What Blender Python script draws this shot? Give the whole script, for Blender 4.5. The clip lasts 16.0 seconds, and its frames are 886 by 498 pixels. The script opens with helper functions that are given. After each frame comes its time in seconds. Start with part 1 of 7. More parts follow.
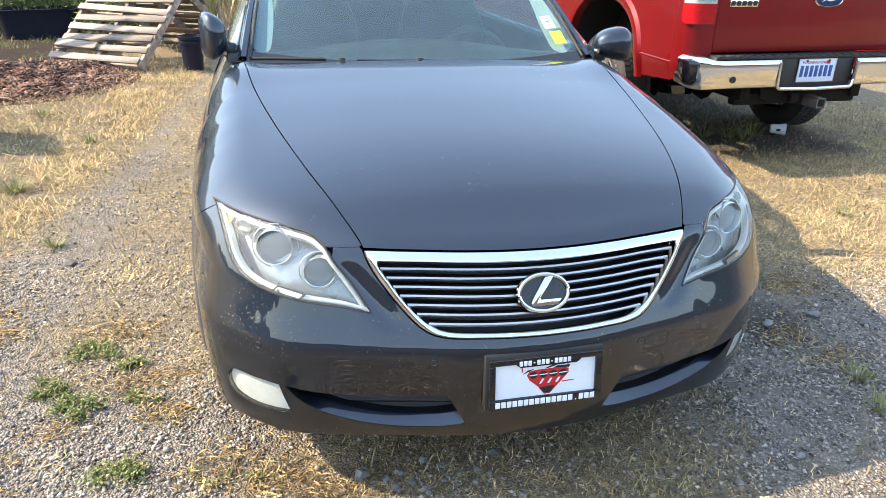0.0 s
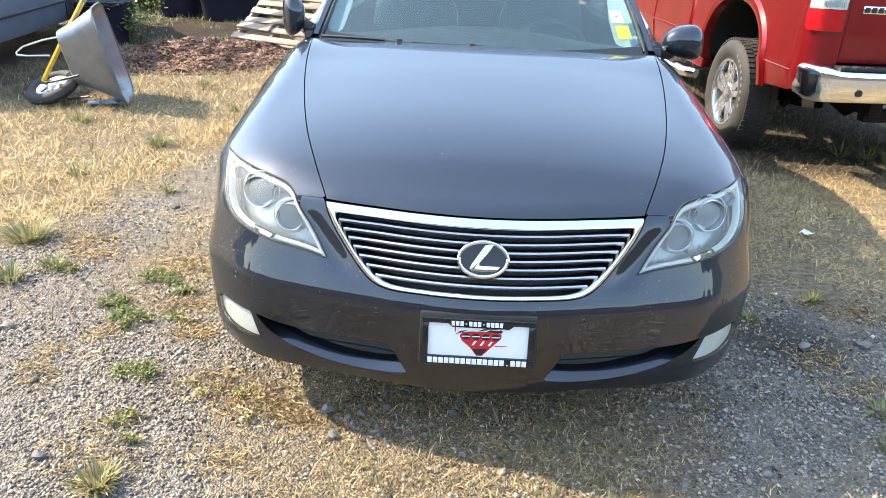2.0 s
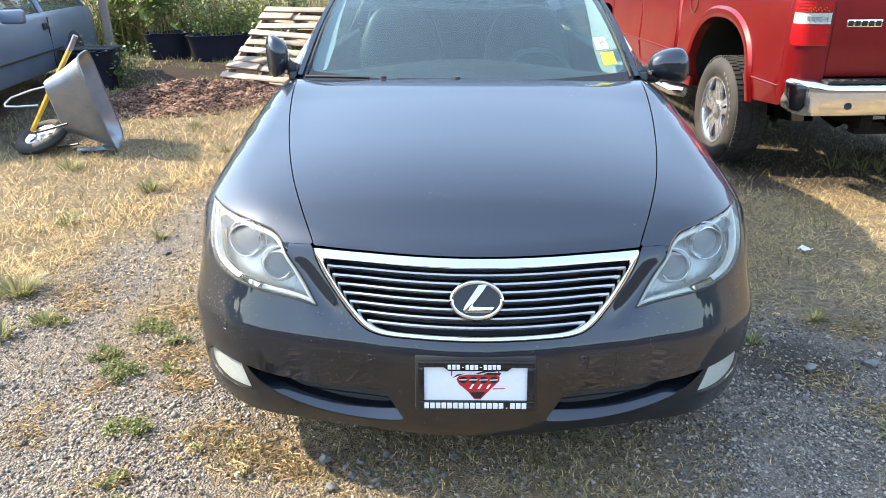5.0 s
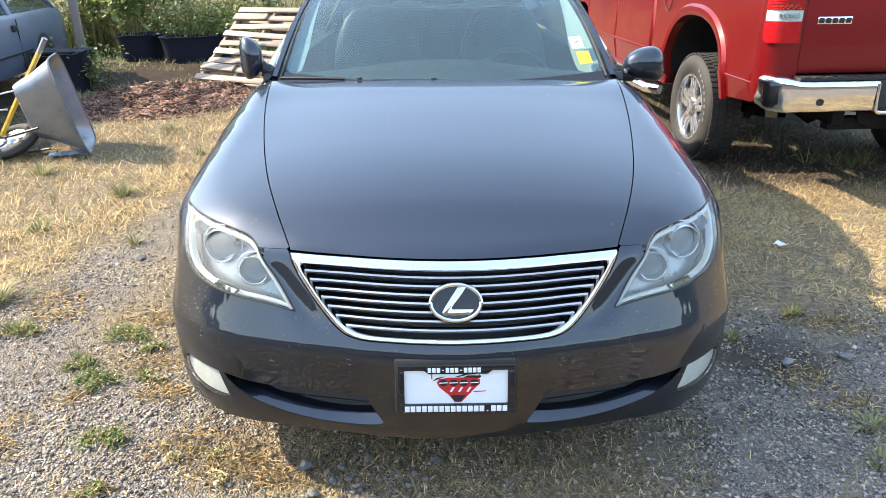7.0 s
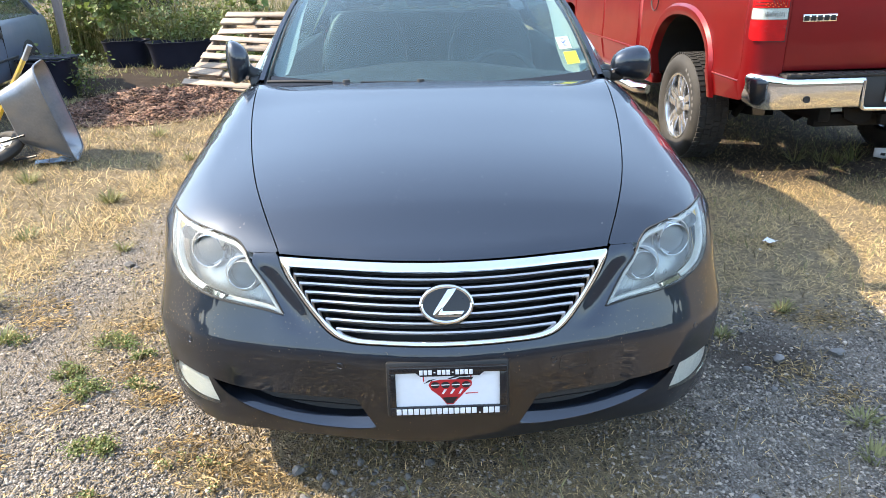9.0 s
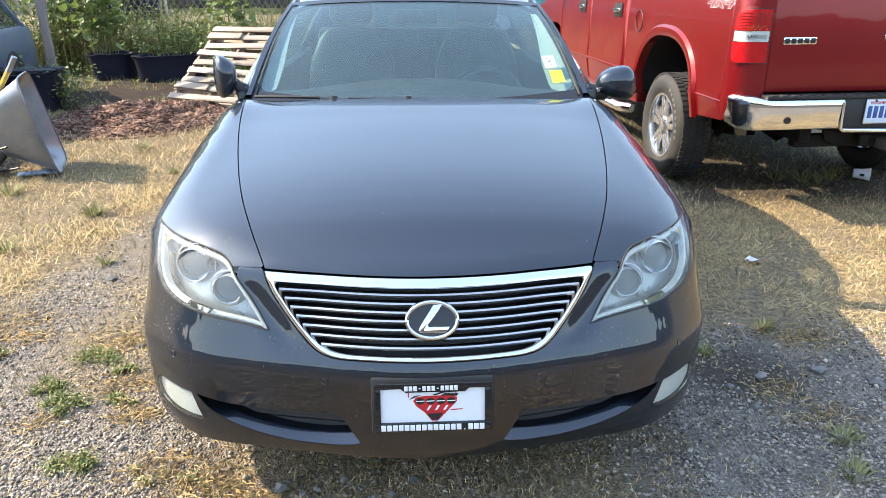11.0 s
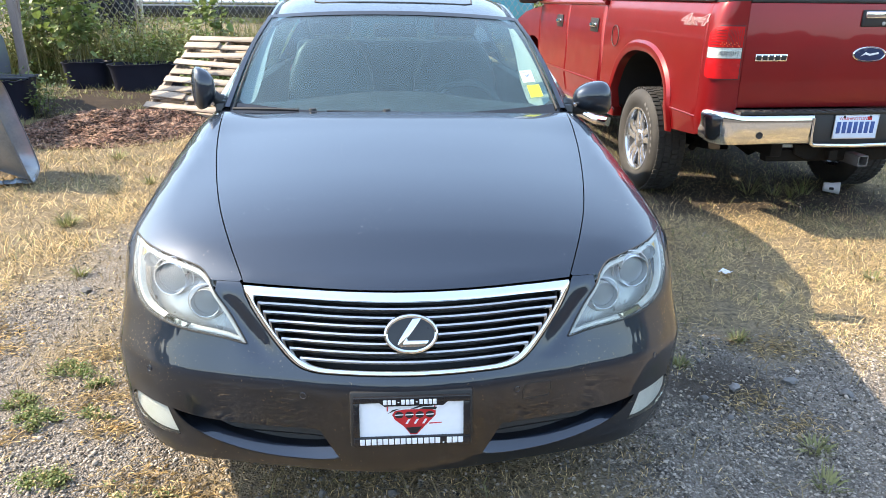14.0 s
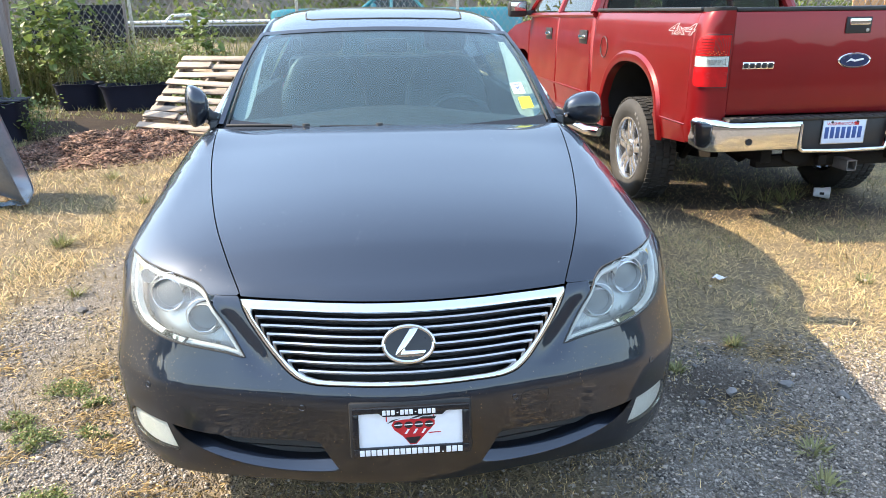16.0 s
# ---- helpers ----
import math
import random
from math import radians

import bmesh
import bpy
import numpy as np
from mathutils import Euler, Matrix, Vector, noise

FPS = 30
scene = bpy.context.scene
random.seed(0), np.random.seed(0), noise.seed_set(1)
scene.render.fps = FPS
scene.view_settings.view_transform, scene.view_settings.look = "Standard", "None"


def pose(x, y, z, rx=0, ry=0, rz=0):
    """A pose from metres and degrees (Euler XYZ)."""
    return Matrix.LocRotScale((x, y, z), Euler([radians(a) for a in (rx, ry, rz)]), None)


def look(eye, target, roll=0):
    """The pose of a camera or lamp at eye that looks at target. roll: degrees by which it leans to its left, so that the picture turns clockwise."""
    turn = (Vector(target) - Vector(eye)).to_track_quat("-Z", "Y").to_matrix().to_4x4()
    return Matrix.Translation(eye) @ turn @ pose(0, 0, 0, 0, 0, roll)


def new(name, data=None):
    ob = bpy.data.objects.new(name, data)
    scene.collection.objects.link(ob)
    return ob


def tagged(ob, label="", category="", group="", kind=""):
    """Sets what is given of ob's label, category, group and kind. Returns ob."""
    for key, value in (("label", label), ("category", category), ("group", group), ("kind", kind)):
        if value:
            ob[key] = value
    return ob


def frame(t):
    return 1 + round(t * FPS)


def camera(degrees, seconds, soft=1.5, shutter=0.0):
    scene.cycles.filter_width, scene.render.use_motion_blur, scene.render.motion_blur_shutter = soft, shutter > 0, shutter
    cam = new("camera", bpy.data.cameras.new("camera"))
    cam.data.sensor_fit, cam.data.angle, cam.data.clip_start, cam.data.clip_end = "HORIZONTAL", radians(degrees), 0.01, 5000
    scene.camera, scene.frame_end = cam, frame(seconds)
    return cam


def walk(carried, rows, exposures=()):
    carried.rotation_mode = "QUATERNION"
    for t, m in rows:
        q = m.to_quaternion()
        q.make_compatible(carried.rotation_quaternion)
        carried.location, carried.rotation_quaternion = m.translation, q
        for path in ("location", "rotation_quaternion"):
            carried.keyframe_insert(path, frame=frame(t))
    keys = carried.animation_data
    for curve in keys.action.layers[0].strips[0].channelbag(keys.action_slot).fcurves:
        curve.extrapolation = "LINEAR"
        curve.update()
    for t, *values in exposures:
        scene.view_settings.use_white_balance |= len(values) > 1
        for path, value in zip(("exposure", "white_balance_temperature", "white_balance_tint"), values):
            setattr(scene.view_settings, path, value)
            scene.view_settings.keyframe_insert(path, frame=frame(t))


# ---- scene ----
cam = camera(64.3, 16.0, soft=0.45)
PATH = [
    (0, (-0.619, -1.562, 1.444), (-0.192, 0.218, 0.638), 1.4),
    (0.5, (-0.463, -1.616, 1.445), (-0.108, 0.206, 0.701), 1.0),
    (1, (-0.262, -1.784, 1.432), (-0.13, 0.024, 0.588), 2.0),
    (1.5, (-0.135, -1.763, 1.436), (-0.084, 0.053, 0.6), 3.1),
    (2, (-0.061, -1.792, 1.422), (-0.107, 0.033, 0.606), 2.4),
    (2.5, (-0.036, -1.792, 1.446), (-0.102, 0.048, 0.666), 2.0),
    (3, (-0.043, -1.772, 1.448), (-0.077, 0.062, 0.652), 1.1),
    (3.5, (-0.045, -1.765, 1.446), (-0.112, 0.08, 0.677), -0.3),
    (4, (-0.045, -1.755, 1.447), (-0.094, 0.096, 0.692), -0.1),
    (4.2, (-0.046, -1.75, 1.447), (-0.101, 0.099, 0.688), -0.1),
    (6.3, (-0.035, -1.723, 1.442), (-0.042, 0.138, 0.71), -0.3),
    (6.5, (-0.037, -1.723, 1.445), (-0.033, 0.135, 0.706), 0.2),
    (7, (-0.037, -1.719, 1.449), (-0.026, 0.134, 0.696), -0.6),
    (7.5, (-0.036, -1.719, 1.446), (-0.009, 0.14, 0.709), -0.5),
    (8, (-0.034, -1.72, 1.445), (-0.016, 0.14, 0.711), -0.7),
    (8.5, (-0.031, -1.717, 1.446), (-0.006, 0.147, 0.721), -1.0),
    (9, (-0.032, -1.713, 1.444), (0.003, 0.142, 0.697), -1.2),
    (11.5, (-0.035, -1.719, 1.446), (0.051, 0.152, 0.746), -0.3),
    (12, (-0.029, -1.719, 1.446), (0.059, 0.151, 0.743), -0.8),
    (12.5, (-0.03, -1.718, 1.448), (0.074, 0.153, 0.748), -0.6),
    (13, (-0.034, -1.72, 1.449), (0.071, 0.154, 0.757), -0.1),
    (13.5, (-0.036, -1.724, 1.451), (0.071, 0.145, 0.747), 0.1),
    (14, (-0.039, -1.726, 1.46), (0.103, 0.15, 0.782), 0.5),
    (14.5, (-0.039, -1.734, 1.458), (0.108, 0.154, 0.812), 0.2),
    (15, (-0.04, -1.736, 1.457), (0.113, 0.15, 0.808), -0.0),
    (15.5, (-0.04, -1.742, 1.457), (0.13, 0.147, 0.823), -0.3),
    (16, (-0.042, -1.745, 1.454), (0.116, 0.144, 0.814), -0.6),
]
EXPOSURE = [(0, 1.42), (1.2, 1.58), (3.0, 1.57), (4.2, 1.49), (6.5, 1.47), (9, 1.43), (12.5, 1.44), (16, 1.46)]
walk(cam, [(t, look(eye, target, roll)) for t, eye, target, roll in PATH], EXPOSURE)

# ---- world, sun ----
SUN = Vector((-1.2, 0.25, 1.0)).normalized()
world = bpy.data.worlds.new("sky")
scene.world = world
world.use_nodes = True
sky = world.node_tree.nodes.new("ShaderNodeTexSky")
sky.sky_type, sky.sun_disc = "NISHITA", False
sky.sun_elevation, sky.sun_rotation = math.asin(SUN.z), math.atan2(SUN.x, SUN.y)
sky.air_density, sky.dust_density, sky.ozone_density = 1.4, 1.6, 3.0
back = world.node_tree.nodes["Background"]
back.inputs["Strength"].default_value = 0.27
haze = world.node_tree.nodes.new("ShaderNodeMix")
haze.data_type, haze.blend_type = "RGBA", "MIX"
haze.inputs["Factor"].default_value = 0.55
haze.inputs["B"].default_value = (1.55, 1.95, 2.6, 1)
world.node_tree.links.new(sky.outputs[0], haze.inputs["A"])
world.node_tree.links.new(haze.outputs["Result"], back.inputs[0])
sun = new("sun", bpy.data.lights.new("sun", "SUN"))
sun.data.energy, sun.data.angle, sun.data.color = 4.5, radians(0.55), (1.0, 0.845, 0.64)
sun.matrix_world = look(SUN * 30, (0, 0, 0))


# ---- materials ----
def material(name, a, b=None, rough=0.5, metal=0.0, scale=8.0, fine=90.0, bump=0.0, coat=0.0, vary=0.08, island=0.0, each=0.0, spec=0.5,
             stain=None, stretch=(1, 1, 1), sheen_through=0.0, coat_rough=0.03, coat_ior=1.5):
    """A weathered surface: two colours mixed by coarse and fine noise, roughness that varies, fine relief; island /
    each: value spread by piece.
    """
    m = bpy.data.materials.new(name)
    m.use_nodes = True
    n, l = m.node_tree.nodes, m.node_tree.links
    p = n["Principled BSDF"]
    b = b or tuple(c * 0.8 for c in a)
    co = n.new("ShaderNodeTexCoord")
    mp = n.new("ShaderNodeMapping")
    mp.inputs["Scale"].default_value = stretch
    l.new(co.outputs["Object"], mp.inputs["Vector"])
    big, small = n.new("ShaderNodeTexNoise"), n.new("ShaderNodeTexNoise")
    big.inputs["Scale"].default_value, small.inputs["Scale"].default_value = scale, fine
    big.inputs["Detail"].default_value, small.inputs["Detail"].default_value = 5, 3
    for t in (big, small):
        l.new(mp.outputs[0], t.inputs["Vector"])
    add = n.new("ShaderNodeMath")
    add.operation = "MULTIPLY_ADD"
    l.new(small.outputs["Fac"], add.inputs[0])
    add.inputs[1].default_value = 0.5
    l.new(big.outputs["Fac"], add.inputs[2])
    ramp = n.new("ShaderNodeMapRange")
    ramp.inputs["From Min"].default_value, ramp.inputs["From Max"].default_value = 0.5, 1.0
    l.new(add.outputs[0], ramp.inputs["Value"])
    mix = n.new("ShaderNodeMix")
    mix.data_type = "RGBA"
    mix.inputs["A"].default_value, mix.inputs["B"].default_value = (*a, 1), (*b, 1)
    l.new(ramp.outputs[0], mix.inputs["Factor"])
    colour = mix.outputs["Result"]
    if stain:
        sm = n.new("ShaderNodeMix")
        sm.data_type = "RGBA"
        sn = n.new("ShaderNodeTexNoise")
        sn.inputs["Scale"].default_value, sn.inputs["Detail"].default_value = scale * 0.6, 8
        l.new(mp.outputs[0], sn.inputs["Vector"])
        sr = n.new("ShaderNodeMapRange")
        sr.inputs["From Min"].default_value, sr.inputs["From Max"].default_value = 0.52, 0.7
        l.new(sn.outputs["Fac"], sr.inputs["Value"])
        l.new(sr.outputs[0], sm.inputs["Factor"])
        l.new(colour, sm.inputs["A"])
        sm.inputs["B"].default_value = (*stain, 1)
        colour = sm.outputs["Result"]
    if island or each:
        src = n.new("ShaderNodeNewGeometry").outputs["Random Per Island"] if island else n.new("ShaderNodeObjectInfo").outputs["Random"]
        amount = island or each
        hr = n.new("ShaderNodeMapRange")
        hr.inputs["To Min"].default_value, hr.inputs["To Max"].default_value = 1 - amount, 1 + amount
        l.new(src, hr.inputs["Value"])
        hs = n.new("ShaderNodeHueSaturation")
        l.new(hr.outputs[0], hs.inputs["Value"])
        l.new(colour, hs.inputs["Color"])
        colour = hs.outputs["Color"]
    l.new(colour, p.inputs["Base Color"])
    rr = n.new("ShaderNodeMapRange")
    rr.inputs["To Min"].default_value, rr.inputs["To Max"].default_value = max(rough - vary, 0.01), min(rough + vary, 1)
    l.new(big.outputs["Fac"], rr.inputs["Value"])
    l.new(rr.outputs[0], p.inputs["Roughness"])
    p.inputs["Metallic"].default_value = metal
    p.inputs["Specular IOR Level"].default_value = spec
    p.inputs["Coat IOR"].default_value = coat_ior
    p.inputs["Coat Weight"].default_value, p.inputs["Coat Roughness"].default_value = coat, coat_rough
    if bump:
        bp = n.new("ShaderNodeBump")
        bp.inputs["Strength"].default_value, bp.inputs["Distance"].default_value = 0.6, bump
        l.new(add.outputs[0], bp.inputs["Height"])
        l.new(bp.outputs[0], p.inputs["Normal"])
    if sheen_through:
        tr = n.new("ShaderNodeBsdfTranslucent")
        l.new(colour, tr.inputs["Color"])
        ms = n.new("ShaderNodeMixShader")
        ms.inputs["Fac"].default_value = sheen_through
        l.new(p.outputs[0], ms.inputs[1])
        l.new(tr.outputs[0], ms.inputs[2])
        l.new(ms.outputs[0], n["Material Output"].inputs["Surface"])
    return m


def speckle(m, scale, cut, colour):
    """Dried mud specks: small spots of another colour that also dull the clear coat."""
    n, l = m.node_tree.nodes, m.node_tree.links
    p = n["Principled BSDF"]
    co, spots, big, mul, hard, mix, dull = (n.new(k) for k in ("ShaderNodeTexCoord", "ShaderNodeTexNoise", "ShaderNodeTexNoise", "ShaderNodeMath", "ShaderNodeMapRange", "ShaderNodeMix", "ShaderNodeMapRange"))
    spots.inputs["Scale"].default_value, spots.inputs["Detail"].default_value = scale, 2
    big.inputs["Scale"].default_value, big.inputs["Detail"].default_value = 5, 3
    for t in (spots, big):
        l.new(co.outputs["Object"], t.inputs["Vector"])
    mul.operation = "MULTIPLY_ADD"
    mul.inputs[1].default_value = 0.35
    l.new(big.outputs["Fac"], mul.inputs[0])
    l.new(spots.outputs["Fac"], mul.inputs[2])
    hard.inputs["From Min"].default_value, hard.inputs["From Max"].default_value = cut, cut + 0.04
    l.new(mul.outputs[0], hard.inputs["Value"])
    mix.data_type = "RGBA"
    l.new(p.inputs["Base Color"].links[0].from_socket, mix.inputs["A"])
    mix.inputs["B"].default_value = (*colour, 1)
    l.new(hard.outputs[0], mix.inputs["Factor"])
    l.new(mix.outputs["Result"], p.inputs["Base Color"])
    dull.inputs["To Min"].default_value, dull.inputs["To Max"].default_value = 1.0, 0.3
    l.new(hard.outputs[0], dull.inputs["Value"])
    l.new(dull.outputs[0], p.inputs["Coat Weight"])


def glass(name, tint, haze=0.0, rough=0.0, haze_colour=(0.8, 0.8, 0.78)):
    """Clear sheet: mostly see-through, with the gloss of glass and a film of haze."""
    m = bpy.data.materials.new(name)
    m.use_nodes = True
    n, l = m.node_tree.nodes, m.node_tree.links
    n.remove(n["Principled BSDF"])
    clear, gloss, film = n.new("ShaderNodeBsdfTransparent"), n.new("ShaderNodeBsdfGlossy"), n.new("ShaderNodeBsdfDiffuse")
    clear.inputs["Color"].default_value = (*tint, 1)
    gloss.inputs["Roughness"].default_value = rough
    film.inputs["Color"].default_value = (*haze_colour, 1)
    edge_on = n.new("ShaderNodeLayerWeight")
    power, fres = n.new("ShaderNodeMath"), n.new("ShaderNodeMath")
    power.operation, fres.operation = "POWER", "MULTIPLY_ADD"
    l.new(edge_on.outputs["Facing"], power.inputs[0])
    power.inputs[1].default_value = 5.0
    l.new(power.outputs[0], fres.inputs[0])
    fres.inputs[1].default_value, fres.inputs[2].default_value = 0.95, 0.045
    no = n.new("ShaderNodeTexNoise")
    no.inputs["Scale"].default_value, no.inputs["Detail"].default_value = 14, 6
    amount = n.new("ShaderNodeMapRange")
    amount.inputs["From Min"].default_value, amount.inputs["From Max"].default_value = 0.3, 0.7
    amount.inputs["To Min"].default_value, amount.inputs["To Max"].default_value = haze * 0.85, haze * 1.15
    l.new(no.outputs["Fac"], amount.inputs["Value"])
    m1, m2 = n.new("ShaderNodeMixShader"), n.new("ShaderNodeMixShader")
    l.new(amount.outputs[0], m1.inputs["Fac"])
    l.new(clear.outputs[0], m1.inputs[1])
    l.new(film.outputs[0], m1.inputs[2])
    l.new(fres.outputs[0], m2.inputs["Fac"])
    l.new(m1.outputs[0], m2.inputs[1])
    l.new(gloss.outputs[0], m2.inputs[2])
    l.new(m2.outputs[0], n["Material Output"].inputs["Surface"])
    return m


PAINT = material("sedan_paint", (0.024, 0.032, 0.047), (0.020, 0.027, 0.041), rough=0.46, metal=0.9, scale=1.2, fine=900, coat=1.0, vary=0.03, coat_ior=1.62, coat_rough=0.016, spec=0.2)
MUDDY_PAINT = material("muddy_sedan_paint", (0.024, 0.032, 0.047), (0.020, 0.027, 0.041), rough=0.46, metal=0.9, scale=1.2, fine=900, coat=1.0, vary=0.03, coat_ior=1.62, coat_rough=0.016, spec=0.2)
speckle(MUDDY_PAINT, 150, 0.885, (0.16, 0.135, 0.105))
speckle(PAINT, 110, 0.945, (0.20, 0.19, 0.17))
CHROME = material("chrome", (0.82, 0.83, 0.84), (0.74, 0.75, 0.77), rough=0.07, metal=1.0, scale=5, fine=60, vary=0.04)
SATIN = material("satin_metal", (0.62, 0.62, 0.62), (0.5, 0.5, 0.5), rough=0.3, metal=1.0, scale=5, fine=60)
BLACK = material("black_plastic", (0.012, 0.012, 0.013), (0.02, 0.02, 0.02), rough=0.5, scale=6, fine=300, bump=0.0004)
GLOSS_BLACK = material("gloss_black", (0.012, 0.012, 0.014), (0.016, 0.016, 0.018), rough=0.12, scale=6, fine=100)
RUBBER = material("rubber", (0.02, 0.02, 0.02), (0.045, 0.042, 0.038), rough=0.75, scale=10, fine=150, bump=0.0006)
# Blue film colour stands in for the sky's veil on the windscreen
GLASS = glass("window_glass", (0.60, 0.72, 0.74), 0.050, 0.0, (0.36, 0.52, 0.60))
# Pale film thickened so the side windows look brightly lit
HAZY_GLASS = glass("hazy_side_glass", (0.84, 0.92, 0.90), 0.16, 0.0, (0.70, 0.78, 0.76))
DARK_GLASS = glass("dark_glass", (0.55, 0.6, 0.6), 0.02)
LENS = glass("lamp_lens", (0.93, 0.95, 0.93), 0.065, 0.04, (0.80, 0.80, 0.74))
LEATHER = material("dark_leather", (0.045, 0.047, 0.050), (0.032, 0.034, 0.037), rough=0.42, scale=9, fine=240, bump=0.0008)
WHITE = material("white_print", (0.78, 0.79, 0.80), (0.72, 0.73, 0.75), rough=0.35, scale=5, fine=60)
RED_PRINT = material("red_print", (0.55, 0.02, 0.025), (0.42, 0.015, 0.02), rough=0.4)
INK = material("black_print", (0.01, 0.01, 0.012), (0.016, 0.016, 0.018), rough=0.4)
BLUE_INK = material("blue_print", (0.03, 0.09, 0.30), (0.03, 0.07, 0.24), rough=0.4)
ALLOY = material("alloy", (0.72, 0.73, 0.75), (0.6, 0.61, 0.63), rough=0.2, metal=0.9, scale=6, fine=70)
LIME = material("yellow_card", (0.80, 0.82, 0.04), (0.74, 0.76, 0.04), rough=0.5)
YELLOW = material("yellow_paint", (0.75, 0.47, 0.04), (0.62, 0.36, 0.03), rough=0.5, scale=14, fine=80, bump=0.0004, stain=(0.35, 0.25, 0.1))
TRUCK_RED = material("truck_paint", (0.235, 0.005, 0.007), (0.19, 0.004, 0.0055), rough=0.34, metal=0.5, scale=2, fine=300, coat=0.5, vary=0.08, coat_rough=0.035)


# ---- mesh helpers ----
def part(name, bm, mat, parent=None, label="", smooth=True):
    """Links a bmesh as one mesh object, under a thing or a part."""
    me = bpy.data.meshes.new(name)
    bm.normal_update()
    bm.to_mesh(me)
    bm.free()
    for m in (mat if isinstance(mat, (list, tuple)) else [mat]):
        me.materials.append(m)
    if smooth:
        me.shade_smooth()
        me.set_sharp_from_angle(angle=radians(38))
    ob = new(name, me)
    if parent is not None:
        ob.parent = parent
    if label:
        ob["label"] = label
    return ob


def thing(name, label, category, group="", at=None):
    """An Empty at a thing's base, to parent its parts."""
    ob = new(name)
    ob.empty_display_size = 0.1
    if at is not None:
        ob.matrix_basis = at
    return tagged(ob, label, category, group)


def box(x0, x1, y0, y1, z0, z1, bevel=0.0, bm=None, m=None, seg=2):
    out = bmesh.new() if bm is None else bm
    t = Matrix.Translation(((x0 + x1) / 2, (y0 + y1) / 2, (z0 + z1) / 2)) @ Matrix.Diagonal((x1 - x0, y1 - y0, z1 - z0, 1))
    made = bmesh.ops.create_cube(out, size=1, matrix=t)["verts"]
    if bevel:
        es = list({e for v in made for e in v.link_edges})
        made = [v for v in bmesh.ops.bevel(out, geom=es, offset=bevel, segments=seg, affect="EDGES", profile=0.5)["verts"]]
    if m is not None:
        vs = {v for v in made if v.is_valid}
        bmesh.ops.transform(out, matrix=m, verts=list(vs))
    return out


def lathe(profile, n=32, bm=None, m=Matrix()):
    """Turns (radius, height) pairs round z."""
    out = bmesh.new() if bm is None else bm
    rings = []
    for r, h in profile:
        rings.append([out.verts.new(m @ Vector((r * math.cos(2 * math.pi * i / n), r * math.sin(2 * math.pi * i / n), h))) for i in range(n)])
    for a, b in zip(rings, rings[1:]):
        for i in range(n):
            out.faces.new((a[i], a[(i + 1) % n], b[(i + 1) % n], b[i]))
    for ring in (rings[0], rings[-1]):
        if (ring[0].co - ring[n // 2].co).length > 1e-4:
            out.faces.new(ring if ring is rings[-1] else ring[::-1])
    bmesh.ops.remove_doubles(out, verts=[v for r in (rings[0], rings[-1]) for v in r], dist=1e-5)
    return out


def tube(path, r, n=8, bm=None, radii=None):
    """A round bar along a path."""
    out = bmesh.new() if bm is None else bm
    pts = [Vector(p) for p in path]
    rings, side = [], None
    for i, p in enumerate(pts):
        d = (pts[min(i + 1, len(pts) - 1)] - pts[max(i - 1, 0)]).normalized()
        if side is None:
            side = d.orthogonal().normalized()
        side = (side - d * side.dot(d)).normalized()
        up = d.cross(side)
        q = radii[i] if radii else r
        rings.append([out.verts.new(p + (side * math.cos(2 * math.pi * k / n) + up * math.sin(2 * math.pi * k / n)) * q) for k in range(n)])
    for a, b in zip(rings, rings[1:]):
        for k in range(n):
            out.faces.new((a[k], a[(k + 1) % n], b[(k + 1) % n], b[k]))
    out.faces.new(rings[0][::-1])
    out.faces.new(rings[-1])
    return out


def sheet(grid, bm=None, close=False):
    """Quads over rows of places."""
    out = bmesh.new() if bm is None else bm
    rows = [[out.verts.new(p) for p in row] for row in grid]
    for a, b in zip(rows, rows[1:]):
        for i in range(len(a) - 1 + close):
            j = (i + 1) % len(a)
            out.faces.new((a[i], a[j], b[j], b[i]))
    return out


def solidify(bm, thick):
    """Gives a sheet its thickness, inwards."""
    bm.normal_update()
    bmesh.ops.solidify(bm, geom=list(bm.faces), thickness=thick)
    return bm


def prism(outline, depth, m=Matrix(), bevel=0.0, bm=None):
    """An outline in x, z pushed along y."""
    out = bmesh.new() if bm is None else bm
    a = [out.verts.new((x, 0, z)) for x, z in outline]
    f = out.faces.new(a)
    got = bmesh.ops.extrude_face_region(out, geom=[f])
    vs = [g for g in got["geom"] if isinstance(g, bmesh.types.BMVert)]
    bmesh.ops.translate(out, vec=(0, depth, 0), verts=vs)
    allv = set(a) | set(vs)
    fs = list({q for v in allv for q in v.link_faces})
    bmesh.ops.recalc_face_normals(out, faces=fs)
    if bevel:
        es = [e for e in {e for v in allv for e in v.link_edges} if e.calc_face_angle(0) > 0.6]
        allv = set(bmesh.ops.bevel(out, geom=es, offset=bevel, segments=2, affect="EDGES", profile=0.5)["verts"]) | {v for v in allv if v.is_valid}
    bmesh.ops.transform(out, matrix=m, verts=[v for v in allv if v.is_valid])
    return out


